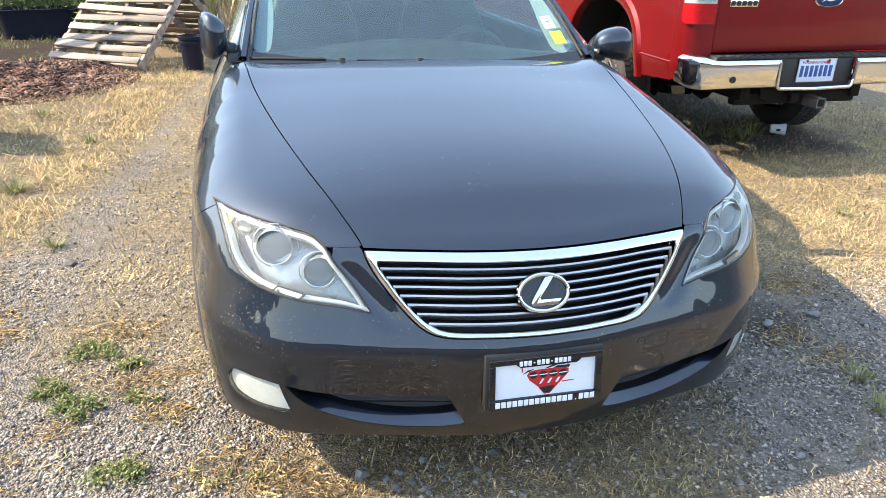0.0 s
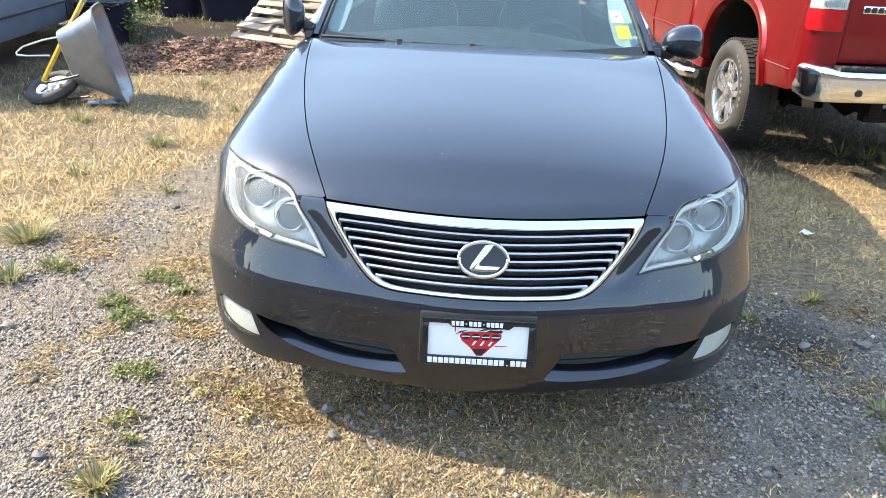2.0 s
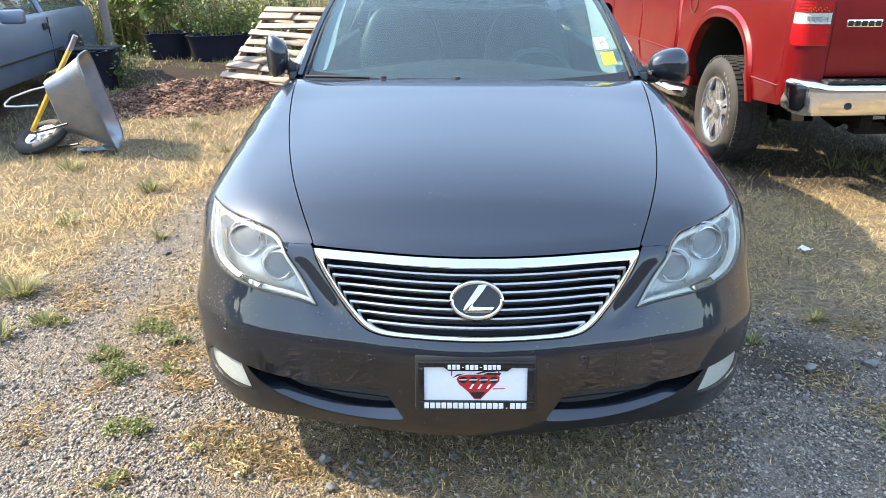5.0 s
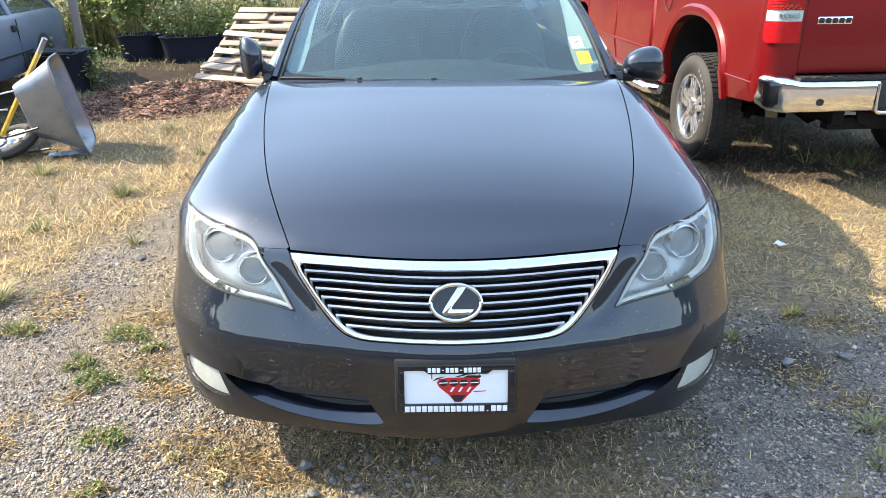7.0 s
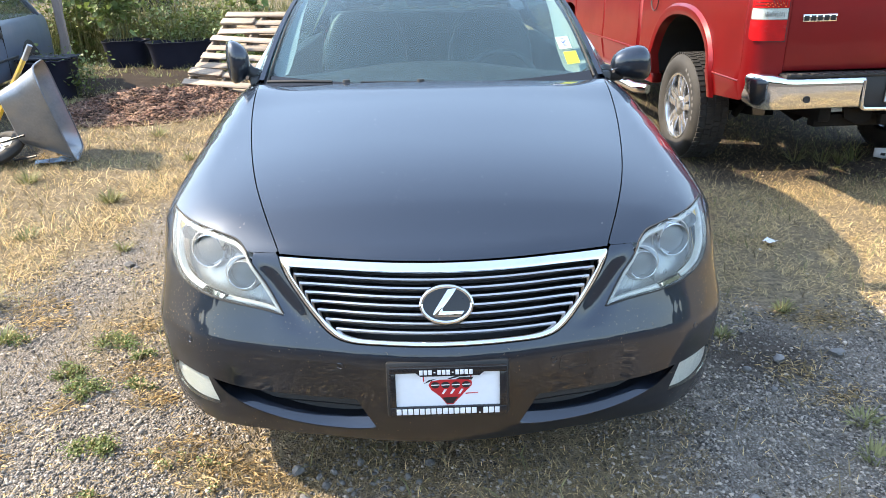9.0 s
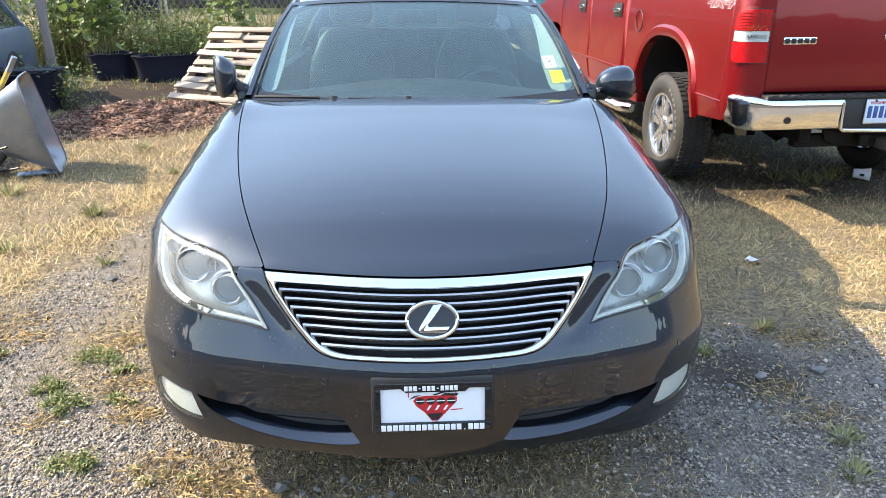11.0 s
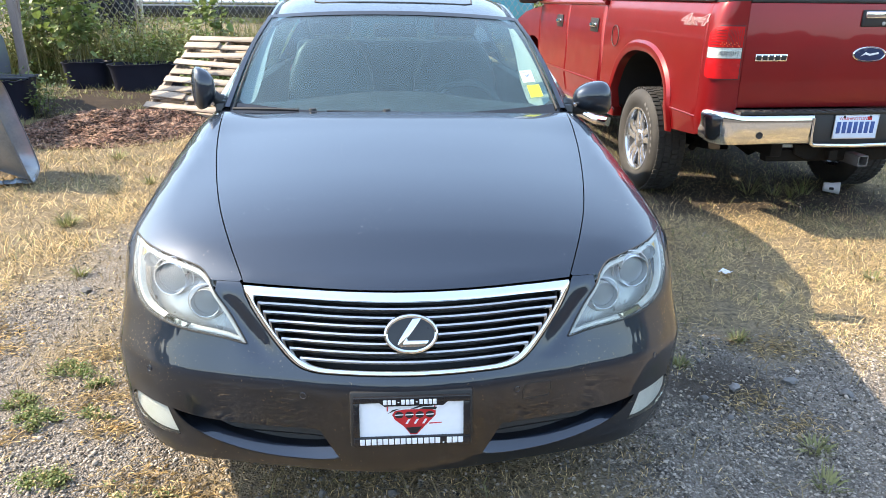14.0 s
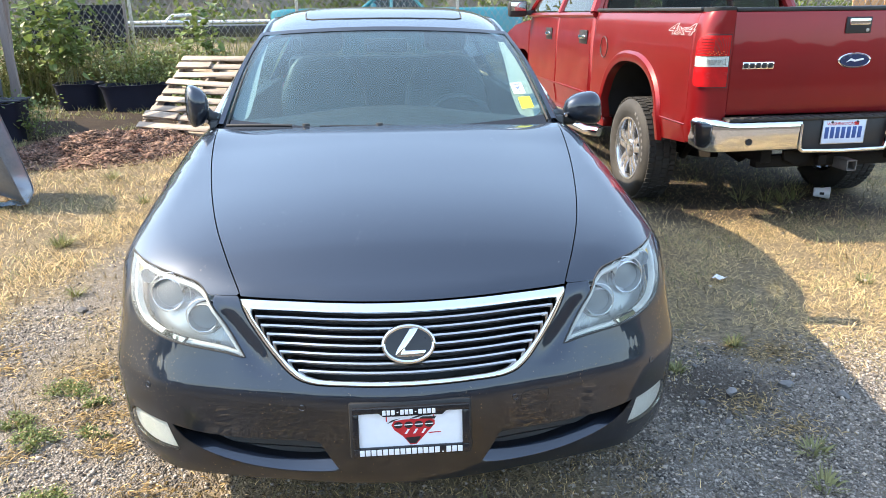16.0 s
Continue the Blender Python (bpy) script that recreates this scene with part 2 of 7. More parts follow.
def catmull(points, step, closed=False):
    """A smooth line through points, in even short steps."""
    p = np.array(points, float)
    if closed:
        p = np.vstack([p[-1:], p, p[:2]])
    else:
        p = np.vstack([2 * p[:1] - p[1:2], p, 2 * p[-1:] - p[-2:-1]])
    out = []
    for i in range(1, len(p) - 2):
        n = max(2, int(np.linalg.norm(p[i + 1] - p[i]) / step))
        for t in np.arange(n) / n:
            a, b, c, d = p[i - 1:i + 3]
            out.append(0.5 * (2 * b + (c - a) * t + (2 * a - 5 * b + 4 * c - d) * t * t + (3 * b - a - 3 * c + d) * t ** 3))
    if not closed:
        out.append(p[-2])
    return np.array(out)



# ---- the sedan's body as one smooth solid: a plan outline and a top surface, blended ----
def spline(keys, v):
    """Smooth monotone curve through (place, value) keys."""
    k = np.array(keys, float)
    xs, ys = k[:, 0], k[:, 1]
    h, d = np.diff(xs), np.diff(ys) / np.diff(xs)
    m = np.concatenate([[d[0]], np.where(d[:-1] * d[1:] > 0, 2 * d[:-1] * d[1:] / (d[:-1] + d[1:] + 1e-12), 0), [d[-1]]])
    v = np.clip(np.asarray(v, float), xs[0], xs[-1])
    i = np.clip(np.searchsorted(xs, v) - 1, 0, len(h) - 1)
    t = (v - xs[i]) / h[i]
    return ((1 + 2 * t) * (1 - t) ** 2 * ys[i] + t * (1 - t) ** 2 * h[i] * m[i]
            + t * t * (3 - 2 * t) * ys[i + 1] + t * t * (t - 1) * h[i] * m[i + 1])


AXIS = 1.0          # the plan outline's centre on the car's axis
PLAN = [(0, 1.122), (8, 1.122), (15, 1.124), (25, 1.150), (36, 1.193), (43, 1.188), (52, 1.131), (60, 1.060), (68, 0.997), (80, 0.940), (90, 0.927)]
SET_BACK = [(0.14, 0.10), (0.20, 0.035), (0.27, 0.014), (0.36, 0.006), (0.47, 0.0), (0.495, 0.002), (0.515, 0.0105), (0.58, 0.042), (0.66, 0.075), (0.74, 0.11), (0.86, 0.19), (1.0, 0.3)]
TUMBLE = [(0.14, 0.05), (0.24, 0.02), (0.36, 0.004), (0.5, 0.0), (0.62, 0.004), (0.72, 0.014), (0.84, 0.035), (1.0, 0.075)]
CROWN = [(-0.2, 0.63), (-0.04, 0.724), (0.06, 0.768), (0.2, 0.833), (0.4, 0.883), (0.7, 0.930), (1.0, 0.970), (1.27, 1.000), (1.5, 1.006), (2.0, 0.995), (3.6, 0.99), (4.3, 1.02), (4.8, 1.0), (5.2, 0.97)]


def top_height(x, y):
    x = np.abs(x)
    fall = spline([(-0.2, 0.05), (0.05, 0.05), (0.3, 0.05), (0.6, 0.046), (1.0, 0.040), (1.3, 0.028), (2.0, 0.01), (5, 0.01)], y)
    crest = spline([(0.0, 0.0), (0.15, -0.02), (0.4, -0.012), (0.8, 0.006), (1.4, 0.016), (5, 0.016)], y)
    z = spline(CROWN, y) - fall * (x / 0.75) ** 2 + crest * np.exp(-((x - 0.80) / 0.13) ** 2)
    # outside its crest the fender falls away to the wheel
    z = z - 1.25 * np.maximum(x - 0.715, 0) ** 2 * np.clip((y - 0.42) / 0.4, 0, 1)
    return z


def solid(x, y, z):
    """Below nought inside the body."""
    ax = np.abs(x)
    yy = np.minimum(y, AXIS)
    rear = np.maximum(y - 4.0, 0)
    phi = np.degrees(np.arctan2(ax, AXIS - yy))
    r = np.hypot(ax, AXIS - yy)
    c = np.cos(np.radians(phi))
    wall = r - spline(PLAN, phi) + spline(SET_BACK, z) * c ** 1.5 + spline(TUMBLE, z) * (1 - c) + 0.16 * rear ** 2
    # a shallow valley runs from beside the lamp down to the bumper
    along = np.clip((0.725 - z) / 0.19, 0, 1)
    valley = np.exp(-((phi - (29.0 - 9.5 * along)) / 1.9) ** 2) * np.sin(np.pi * along) ** 0.7
    wall = wall + 0.010 * valley
    # the bumper's corner turns in more tightly below the lamp
    wall = wall + 0.026 * np.exp(-((phi - 57) / 9.5) ** 2) * np.clip((0.73 - z) / 0.10, 0, 1)
    over = (z - top_height(x, y)) * 0.93
    k = spline([(0, 0.03), (24, 0.03), (34, 0.09), (60, 0.14), (90, 0.15)], phi)
    h = np.maximum(k - np.abs(wall - over), 0) / k
    f = np.maximum(wall, over) + h * h * k / 4
    return np.maximum(f, y - 4.93 - 0.12 * np.clip(z - 0.4, 0, 1) + 0.25 * np.maximum(ax - 0.55, 0) ** 2)


def march(origin, way, far):
    """Outermost place along each ray that lies in the solid, by halving."""
    a, b = np.zeros(len(origin)), np.full(len(origin), far)
    for _ in range(40):
        m = (a + b) / 2
        p = origin + way * m[:, None]
        inside = solid(p[:, 0], p[:, 1], p[:, 2]) < 0
        a, b = np.where(inside, m, a), np.where(inside, b, m)
    return origin + way * a[:, None]


def nose(uv):
    """(turn from the axis in degrees, height) to places on the front."""
    uv = np.asarray(uv, float)
    p = np.radians(uv[:, 0])
    o = np.stack([0 * p, 0 * p + AXIS, uv[:, 1]], 1)
    return march(o, np.stack([np.sin(p), -np.cos(p), 0 * p], 1), 2.5)


def flank(uv):
    """(length, turn from level in degrees) to places on fenders and sides."""
    uv = np.asarray(uv, float)
    p = np.radians(uv[:, 1])
    o = np.stack([0 * p, uv[:, 0], 0 * p + 0.45], 1)
    return march(o, np.stack([np.cos(p), 0 * p, np.sin(p)], 1), 2.5)


def tail(uv):
    """(turn from the axis in degrees, height) to places on the rear."""
    uv = np.asarray(uv, float)
    p = np.radians(uv[:, 0])
    o = np.stack([0 * p, 0 * p + 4.0, uv[:, 1]], 1)
    return march(o, np.stack([np.sin(p), np.cos(p), 0 * p], 1), 2.5)


def lid(uv):
    """(across, along) to places on the hood."""
    uv = np.asarray(uv, float)
    o = np.stack([uv[:, 0], uv[:, 1], 0 * uv[:, 0] + 0.5], 1)
    return march(o, np.stack([0 * uv[:, 0], 0 * uv[:, 0], 0 * uv[:, 0] + 1], 1), 1.0)



# ---- sedan: panels cut from the smooth body ----
from mathutils.geometry import delaunay_2d_cdt

SCALE = {nose: (0.02, 1.0), tail: (0.02, 1.0), flank: (1.0, 0.016), lid: (1.0, 1.0)}


def inside(p, loop):
    x, y = p[:, 0], p[:, 1]
    c = np.zeros(len(p), bool)
    for (x0, y0), (x1, y1) in zip(loop, np.roll(loop, -1, 0)):
        if y0 != y1:
            c ^= ((y0 > y) != (y1 > y)) & (x < (x1 - x0) * (y - y0) / (y1 - y0) + x0)
    return c


def shrink(loop, d):
    """Moves a closed outline inwards by d (scaled units)."""
    e = np.roll(loop, -1, 0) - np.roll(loop, 1, 0)
    n = np.stack([-e[:, 1], e[:, 0]], 1) / (np.linalg.norm(e, axis=1)[:, None] + 1e-12)
    area = np.sum(loop[:, 0] * np.roll(loop[:, 1], -1) - loop[:, 1] * np.roll(loop[:, 0], -1))
    return loop + n * d * (1 if area > 0 else -1)


def normals(p):
    h = 1e-3
    g = np.stack([solid(p[:, 0] + h, p[:, 1], p[:, 2]) - solid(p[:, 0] - h, p[:, 1], p[:, 2]),
                  solid(p[:, 0], p[:, 1] + h, p[:, 2]) - solid(p[:, 0], p[:, 1] - h, p[:, 2]),
                  solid(p[:, 0], p[:, 1], p[:, 2] + h) - solid(p[:, 0], p[:, 1], p[:, 2] - h)], 1)
    return g / (np.linalg.norm(g, axis=1)[:, None] + 1e-12)


def fill(loops, step):
    """Triangles with even inner points over an outline with holes."""
    lo, hi = loops[0].min(0), loops[0].max(0)
    gx, gy = np.meshgrid(np.arange(lo[0] + step / 2, hi[0], step), np.arange(lo[1] + step / 2, hi[1], step))
    gx[::2] += step / 2
    g = np.stack([gx.ravel(), gy.ravel()], 1)
    keep = inside(g, loops[0])
    for h in loops[1:]:
        keep &= ~inside(g, h)
    rim = np.vstack(loops)
    g = g[keep]
    g = g[np.array([np.min(np.sum((rim - q) ** 2, 1)) > (0.45 * step) ** 2 for q in g], bool)] if len(g) else g
    pts = np.vstack([rim, g]) if len(g) else rim
    edges, k = [], 0
    for lp in loops:
        edges += [(k + i, k + (i + 1) % len(lp)) for i in range(len(lp))]
        k += len(lp)
    v2, _, faces, *_ = delaunay_2d_cdt([Vector(p) for p in pts], edges, [], 0, 1e-7)
    v2 = np.array([tuple(v) for v in v2])
    fa = np.array([f for f in faces if len(f) == 3])
    c = v2[fa].mean(1)
    ok = inside(c, loops[0])
    for h in loops[1:]:
        ok &= ~inside(c, h)
    return v2, fa[ok]


def panel(name, outline, family, mat, parent, label="", gap=0.0015, flange=0.014, lift=0.0, holes=(), mirror=False, step=0.018, dish=None):
    """A sheet of the body within an outline, with folded edges; mirror: on the other side of the car. dish: a depth pushed inwards."""
    s = np.array(SCALE[family])
    v2, fa = fill([shrink(np.array(outline, float) * s, gap)] + [shrink(np.array(h, float) * s, -gap) for h in holes], step)
    p = family(v2 / s)
    n = normals(p)
    p = p + n * lift
    count = {}
    for f in fa:
        for a, b in ((f[0], f[1]), (f[1], f[2]), (f[2], f[0])):
            count[(a, b)] = 1
    rimedges = [(a, b) for a, b in count if (b, a) not in count]
    tri = p[fa]
    flip = np.einsum("ij,ij->i", np.cross(tri[:, 1] - tri[:, 0], tri[:, 2] - tri[:, 0]), n[fa[:, 0]]) < 0
    fl = [tuple(int(i) for i in (f[::-1] if q else f)) for f, q in zip(fa, flip)]
    verts, nrm = [tuple(q) for q in p], [tuple(q) for q in n]
    if flange:
        dup = {}
        for a, b in rimedges:
            for q in (a, b):
                if q not in dup:
                    dup[q] = (len(verts), len(verts) + 1)
                    verts += [tuple(p[q] - n[q] * 0.0006), tuple(p[q] - n[q] * flange)]
                    nrm += [tuple(n[q]), tuple(n[q])]
            fl.append((int(dup[a][0]), int(dup[b][0]), int(dup[b][1]), int(dup[a][1])))
    if mirror:
        verts = [(-a, b, c2) for a, b, c2 in verts]
        nrm = [(-a, b, c2) for a, b, c2 in nrm]
        fl = [f[::-1] for f in fl]
    me = bpy.data.meshes.new(name)
    me.from_pydata(verts, [], fl)
    me.materials.append(mat)
    me.shade_smooth()
    me.normals_split_custom_set_from_vertices(nrm)
    ob = new(name, me)
    ob.parent = parent
    if label:
        ob["label"] = label
    return ob


def to_flank(uv, family=nose):
    p = family(np.array(uv, float))
    return np.stack([p[:, 1], np.degrees(np.arctan2(p[:, 2] - 0.45, p[:, 0]))], 1)


def ribbon(name, outer, inner, family, mat, parent, rise, base=0.0, steps=6, closed=True, label="", mirror=False):
    """A rounded raised band between two outlines of equal length on the body."""
    rows = []
    for k in range(steps + 1):
        t = k / steps
        q = family(outer * (1 - t) + inner * t)
        lean = np.clip((outer[:, 1] - inner[:, 1]) / 0.02, -1, 1)[:, None] * (0.9 * rise * t)
        q = q + normals(q) * (base + rise * math.sin(math.pi * t) ** 0.3 + (lean if rise > 0.005 else 0))
        rows.append([(-a if mirror else a, b, c) for a, b, c in q])
    back = family(inner)
    back = back - normals(back) * 0.03
    rows.append([(-a if mirror else a, b, c) for a, b, c in back])
    bm = sheet(rows, close=closed)
    bmesh.ops.recalc_face_normals(bm, faces=bm.faces)
    return part(name, bm, mat, parent, label)


def even(loop, n, s=(0.02, 1.0)):
    """A closed outline in n even steps."""
    q = np.array(loop, float)
    d = np.concatenate([[0], np.cumsum(np.linalg.norm((np.roll(q, -1, 0) - q) * s, axis=1))])
    q = np.vstack([q, q[:1]])
    t = np.linspace(0, d[-1], n, endpoint=False)
    return np.stack([np.interp(t, d, q[:, 0]), np.interp(t, d, q[:, 1])], 1)


LAMP_RIM = material("frosted_rim", (0.62, 0.63, 0.60), (0.48, 0.49, 0.46), rough=0.3, scale=30, fine=120)
BULB = material("projector_glass", (0.17, 0.195, 0.205), (0.13, 0.15, 0.16), rough=0.22, scale=20, fine=120, coat=0.3)
BOWL = material("reflector", (0.36, 0.385, 0.40), (0.24, 0.26, 0.27), rough=0.30, metal=0.55, scale=14, fine=40, vary=0.12, bump=0.004)
sedan = thing("sedan", "dark grey metallic luxury sedan parked on gravel, dusty chrome grille", "car", at=pose(0, 0, 0, 0, 0.4, 0.5))

# outlines, right-hand side, as (turn in degrees, height)
LAMP = np.vstack([catmull([(30.0, 0.731), (31.1, 0.743), (32.6, 0.754), (34.7, 0.760), (37.7, 0.765), (41.5, 0.768), (46.1, 0.771), (52.6, 0.771)], 0.9)[:-1],
                  catmull([(52.6, 0.771), (49.6, 0.757), (45.7, 0.722), (43.5, 0.685), (41.2, 0.650), (38.4, 0.630), (35.3, 0.618), (32.0, 0.607), (28.6, 0.599), (25.7, 0.591), (23.1, 0.580)], 0.9)[:-1],
                  catmull([(23.1, 0.580), (26.5, 0.659), (30.0, 0.731)], 0.9)[:-1]])
FOG = np.vstack([catmull([(34.5, 0.374), (38, 0.377), (41.6, 0.377), (42.8, 0.345), (42.2, 0.306), (39.0, 0.286), (33.2, 0.289)], 0.7)[:-1],
                 catmull([(33.2, 0.289), (33.9, 0.33), (34.5, 0.374)], 0.7)[:-1]])
INTAKE = np.vstack([catmull([(33.6, 0.374), (30, 0.362), (26.8, 0.357), (20, 0.356), (12.8, 0.358)], 0.9)[:-1],
                    catmull([(12.8, 0.358), (11.6, 0.315), (10.2, 0.264)], 0.9)[:-1],
                    catmull([(10.2, 0.264), (14, 0.254), (19.0, 0.254), (25, 0.272), (29, 0.298), (32.0, 0.335), (33.6, 0.374)], 0.9)[:-1]])
MOUTH = np.vstack([catmull([(-25.0, 0.730), (-16, 0.726), (0, 0.724), (16, 0.726), (25.0, 0.730)], 1.2)[:-1],
                   catmull([(25.0, 0.730), (23.2, 0.676), (19.8, 0.602), (16.6, 0.548), (13.6, 0.527), (8, 0.524), (0, 0.523)], 0.9)[:-1],
                   catmull([(0, 0.523), (-8, 0.524), (-13.6, 0.527), (-16.6, 0.548), (-19.8, 0.602), (-23.2, 0.676), (-25.0, 0.730)], 0.9)[:-1]])
MOUTH_IN = np.vstack([catmull([(-22.6, 0.703), (-14, 0.7), (0, 0.698), (14, 0.7), (22.6, 0.703)], 1.2)[:-1],
                      catmull([(22.6, 0.703), (22.5, 0.69), (21.2, 0.66), (18.3, 0.598), (15.4, 0.555), (12.9, 0.541), (8, 0.538), (0, 0.537)], 0.9)[:-1],
                      catmull([(0, 0.537), (-8, 0.538), (-12.9, 0.541), (-15.4, 0.555), (-18.3, 0.598), (-21.2, 0.66), (-22.5, 0.69), (-22.6, 0.703)], 0.9)[:-1]])

# bumper: lower edge, sides, then round lamps and grille
low = catmull([(0, 0.214), (14, 0.213), (26, 0.212), (36, 0.212), (46, 0.22), (56, 0.215), (61, 0.205)], 1.0)
side = catmull([(61, 0.205), (61.8, 0.4), (60.5, 0.60), (56.0, 0.70), (51.0, 0.760)], 1.0)
i_tail, i_tip = int(np.argmin(np.hypot((LAMP[:, 0] - 50.4) * 0.02, LAMP[:, 1] - 0.761))), int(np.argmin(LAMP[:, 0]))
lamp_low = LAMP[i_tail:i_tip + 1]
lamp_in = LAMP[i_tip:]
right = np.vstack([low[:-1], side[:-1], lamp_low, lamp_in[1:], [[29.0, 0.7324], [28.0, 0.7334], [27.0, 0.7343], [26.0, 0.7352], [25.4, 0.7356]]])
mr = np.array([q for q in MOUTH if q[0] > 0.01 and not (q[1] > 0.7215 and q[0] < 24.9)] + [[0, 0.523]])
right = np.vstack([right, mr])
left = right[:-1][::-1] * (-1, 1)
bumper_loop = np.vstack([right, left[:-1] if np.allclose(left[-1], (0, 0.214)) else left])
mirrored = lambda q: q[::-1] * (-1, 1)
bumper = panel("front_bumper", bumper_loop, nose, MUDDY_PAINT, sedan, "dusty dark grey painted bumper cover",
               holes=[INTAKE, mirrored(INTAKE), FOG, mirrored(FOG)], step=0.015, gap=0.0018)

# hood and fenders
HOOD_EDGE = [(0.052, 0.445), (0.083, 0.460), (0.187, 0.503), (0.347, 0.555), (0.565, 0.609), (0.83, 0.663), (1.07, 0.702), (1.32, 0.730)]
edge = catmull([(x, y) for y, x in HOOD_EDGE], 0.03)
front = nose(catmull([(24.9, 0.7315), (16, 0.7268), (0, 0.7246), (-16, 0.7268), (-24.9, 0.7315)], 1.2))[:, :2]
rear = catmull([(-0.730, 1.32), (-0.4, 1.275), (0, 1.255), (0.4, 1.275), (0.730, 1.32)], 0.04)
hood_loop = np.vstack([edge[1:-1], rear[::-1], edge[::-1][1:-1] * (-1, 1), front[::-1]])
hood = panel("hood", hood_loop, lid, PAINT, sedan, "long smooth dark grey hood", gap=0.0018, step=0.022)

p_edge = lid(edge)
e_f = np.stack([p_edge[:, 1], np.degrees(np.arctan2(p_edge[:, 2] - 0.45, p_edge[:, 0]))], 1)
top_f = to_flank(LAMP[:i_tail + 1])
seam_f = to_flank(side[::-1][1:])
WHEEL_Y = 0.86
arch_y, arch_r = 0.87, 0.375


def arch_line(y0, y1, n=22):
    ys = np.linspace(y0, y1, n)
    zs = 0.34 + np.sqrt(np.maximum(arch_r ** 2 - (ys - arch_y) ** 2, 0)) * 0.98
    return np.stack([ys, np.degrees(np.arctan2(zs - 0.45, 0.925))], 1)


arch = arch_line(arch_y - arch_r + 0.004, arch_y + arch_r - 0.004)
sf = seam_f[seam_f[:, 0] < arch[0, 0] + 0.02]
sf = sf[sf[:, 1] > arch[0, 1]]
fender_loop = np.vstack([e_f, [[1.36, 30.0], [1.34, 12.0], [1.33, -10.0], [1.28, -14.5]], [[arch[-1, 0] + 0.004, -14.5]], arch[::-1], sf[::-1], top_f[::-1], to_flank([[29.0, 0.7313], [28.0, 0.7318], [27.0, 0.7323], [26.0, 0.7331], [25.4, 0.7337]])])
for flip in (False, True):
    panel("fender", fender_loop, flank, PAINT, sedan, "dark grey front fender", mirror=flip, step=0.02)
    panel("door", [(1.345, 34), (1.345, 12), (1.335, -14.5), (2.45, -14.5), (2.47, 12), (2.47, 34)], flank, PAINT, sedan, mirror=flip, step=0.04)
    panel("door", [(2.475, 34), (2.475, 12), (2.455, -14.5), (3.30, -14.5), (3.55, 5), (3.62, 34)], flank, PAINT, sedan, mirror=flip, step=0.04)
    ra = arch_line(arch_y - arch_r + 0.004, arch_y + arch_r - 0.004) + (2.97, 0)
    panel("quarter_panel", np.vstack([[(3.625, 34), (3.555, 5), (3.44, -9)], ra, [(4.27, -14), (4.62, -14), (4.62, 30), (4.2, 36)]]), flank, PAINT, sedan, mirror=flip, step=0.04)
    sill = box(0.80, 0.90, 1.25, 3.46, 0.17, 0.225, 0.02)
    if flip:
        bmesh.ops.scale(sill, vec=(-1, 1, 1), verts=sill.verts)
        bmesh.ops.reverse_faces(sill, faces=sill.faces)
    part("sill", sill, PAINT, sedan)
panel("rear_bumper", catmull([(-62, 0.24), (0, 0.22), (62, 0.24), (60, 0.5), (57, 0.66), (0, 0.68), (-57, 0.66), (-60, 0.5)], 3, True), tail, PAINT, sedan, step=0.04)
panel("trunk_lid", [(-0.66, 4.1), (0.66, 4.1), (0.64, 4.5), (0.6, 4.82), (-0.6, 4.82), (-0.64, 4.5)], lid, PAINT, sedan, step=0.04)
panel("rear_panel", [(-38, 0.69), (38, 0.69), (38, 0.93), (-38, 0.93)], tail, PAINT, sedan, step=0.04)
for flip in (False, True):
    panel("tail_lamp", [(40, 0.69), (58, 0.69), (60, 0.86), (40, 0.9)], tail, RED_PRINT, sedan, "red tail lamp", mirror=flip, step=0.04)
under = box(-0.74, 0.74, 0.18, 4.75, 0.19, 0.44, 0.03)
part("underbody", under, BLACK, sedan, "black underbody")

# grille
ring_out, ring_in = even(MOUTH, 170), even(MOUTH_IN, 170)
ribbon("grille_surround", ring_out, ring_in, nose, CHROME, sedan, 0.010, -0.004, steps=8, label="bright chrome grille surround with a few stains")
grille = part("grille", sheet([[tuple(q) for q in (lambda a: a - normals(a) * 0.075)(nose(np.stack([np.linspace(-24, 24, 40), np.full(40, z)], 1)))] for z in np.linspace(0.52, 0.715, 10)]),
              BLACK, sedan, "dark recessed grille")
for k in range(7):
    z = 0.6815 - k * 0.0212
    row = MOUTH_IN[MOUTH_IN[:, 0] > 0]
    row = row[np.argsort(row[:, 1])]
    half = float(np.interp(z, row[:, 1], row[:, 0])) + 0.25
    th = np.linspace(-half, half, 60)
    rows = []
    for dz, back in ((-0.0046, 0.016), (-0.0052, 0.010), (0.0, 0.006), (0.0052, 0.010), (0.0046, 0.016), (0.011, 0.06)):
        q = nose(np.stack([th, np.full(60, z + 0.004 * (th / 25) ** 2)], 1))
        q = q - normals(q) * back
        q[:, 2] += dz
        rows.append([tuple(a) for a in q])
    bm = sheet(rows)
    for f in bm.faces:
        f.material_index = 1 if f.calc_center_median().y - nose([[0, z]])[0, 1] > 0.2 else 0
    bm.faces.ensure_lookup_table()
    for i, f in enumerate(bm.faces):
        f.material_index = 1 if i // 59 >= 4 else 0
    part("slat", bm, [SATIN, BLACK], grille, "polished horizontal slat")


def emblem_at(z, w, h):
    """A frame on the nose: origin, across, up, out."""
    o = nose([[0, z]])[0]
    n = Vector(normals(np.array([o]))[0])
    n = Vector((0, n.y, n.z)).normalized()
    return Matrix.Translation(Vector(o) + n * 0.004) @ Matrix((Vector((1, 0, 0)), -n, Vector((0, n.z, -n.y)).normalized())).transposed().to_4x4()


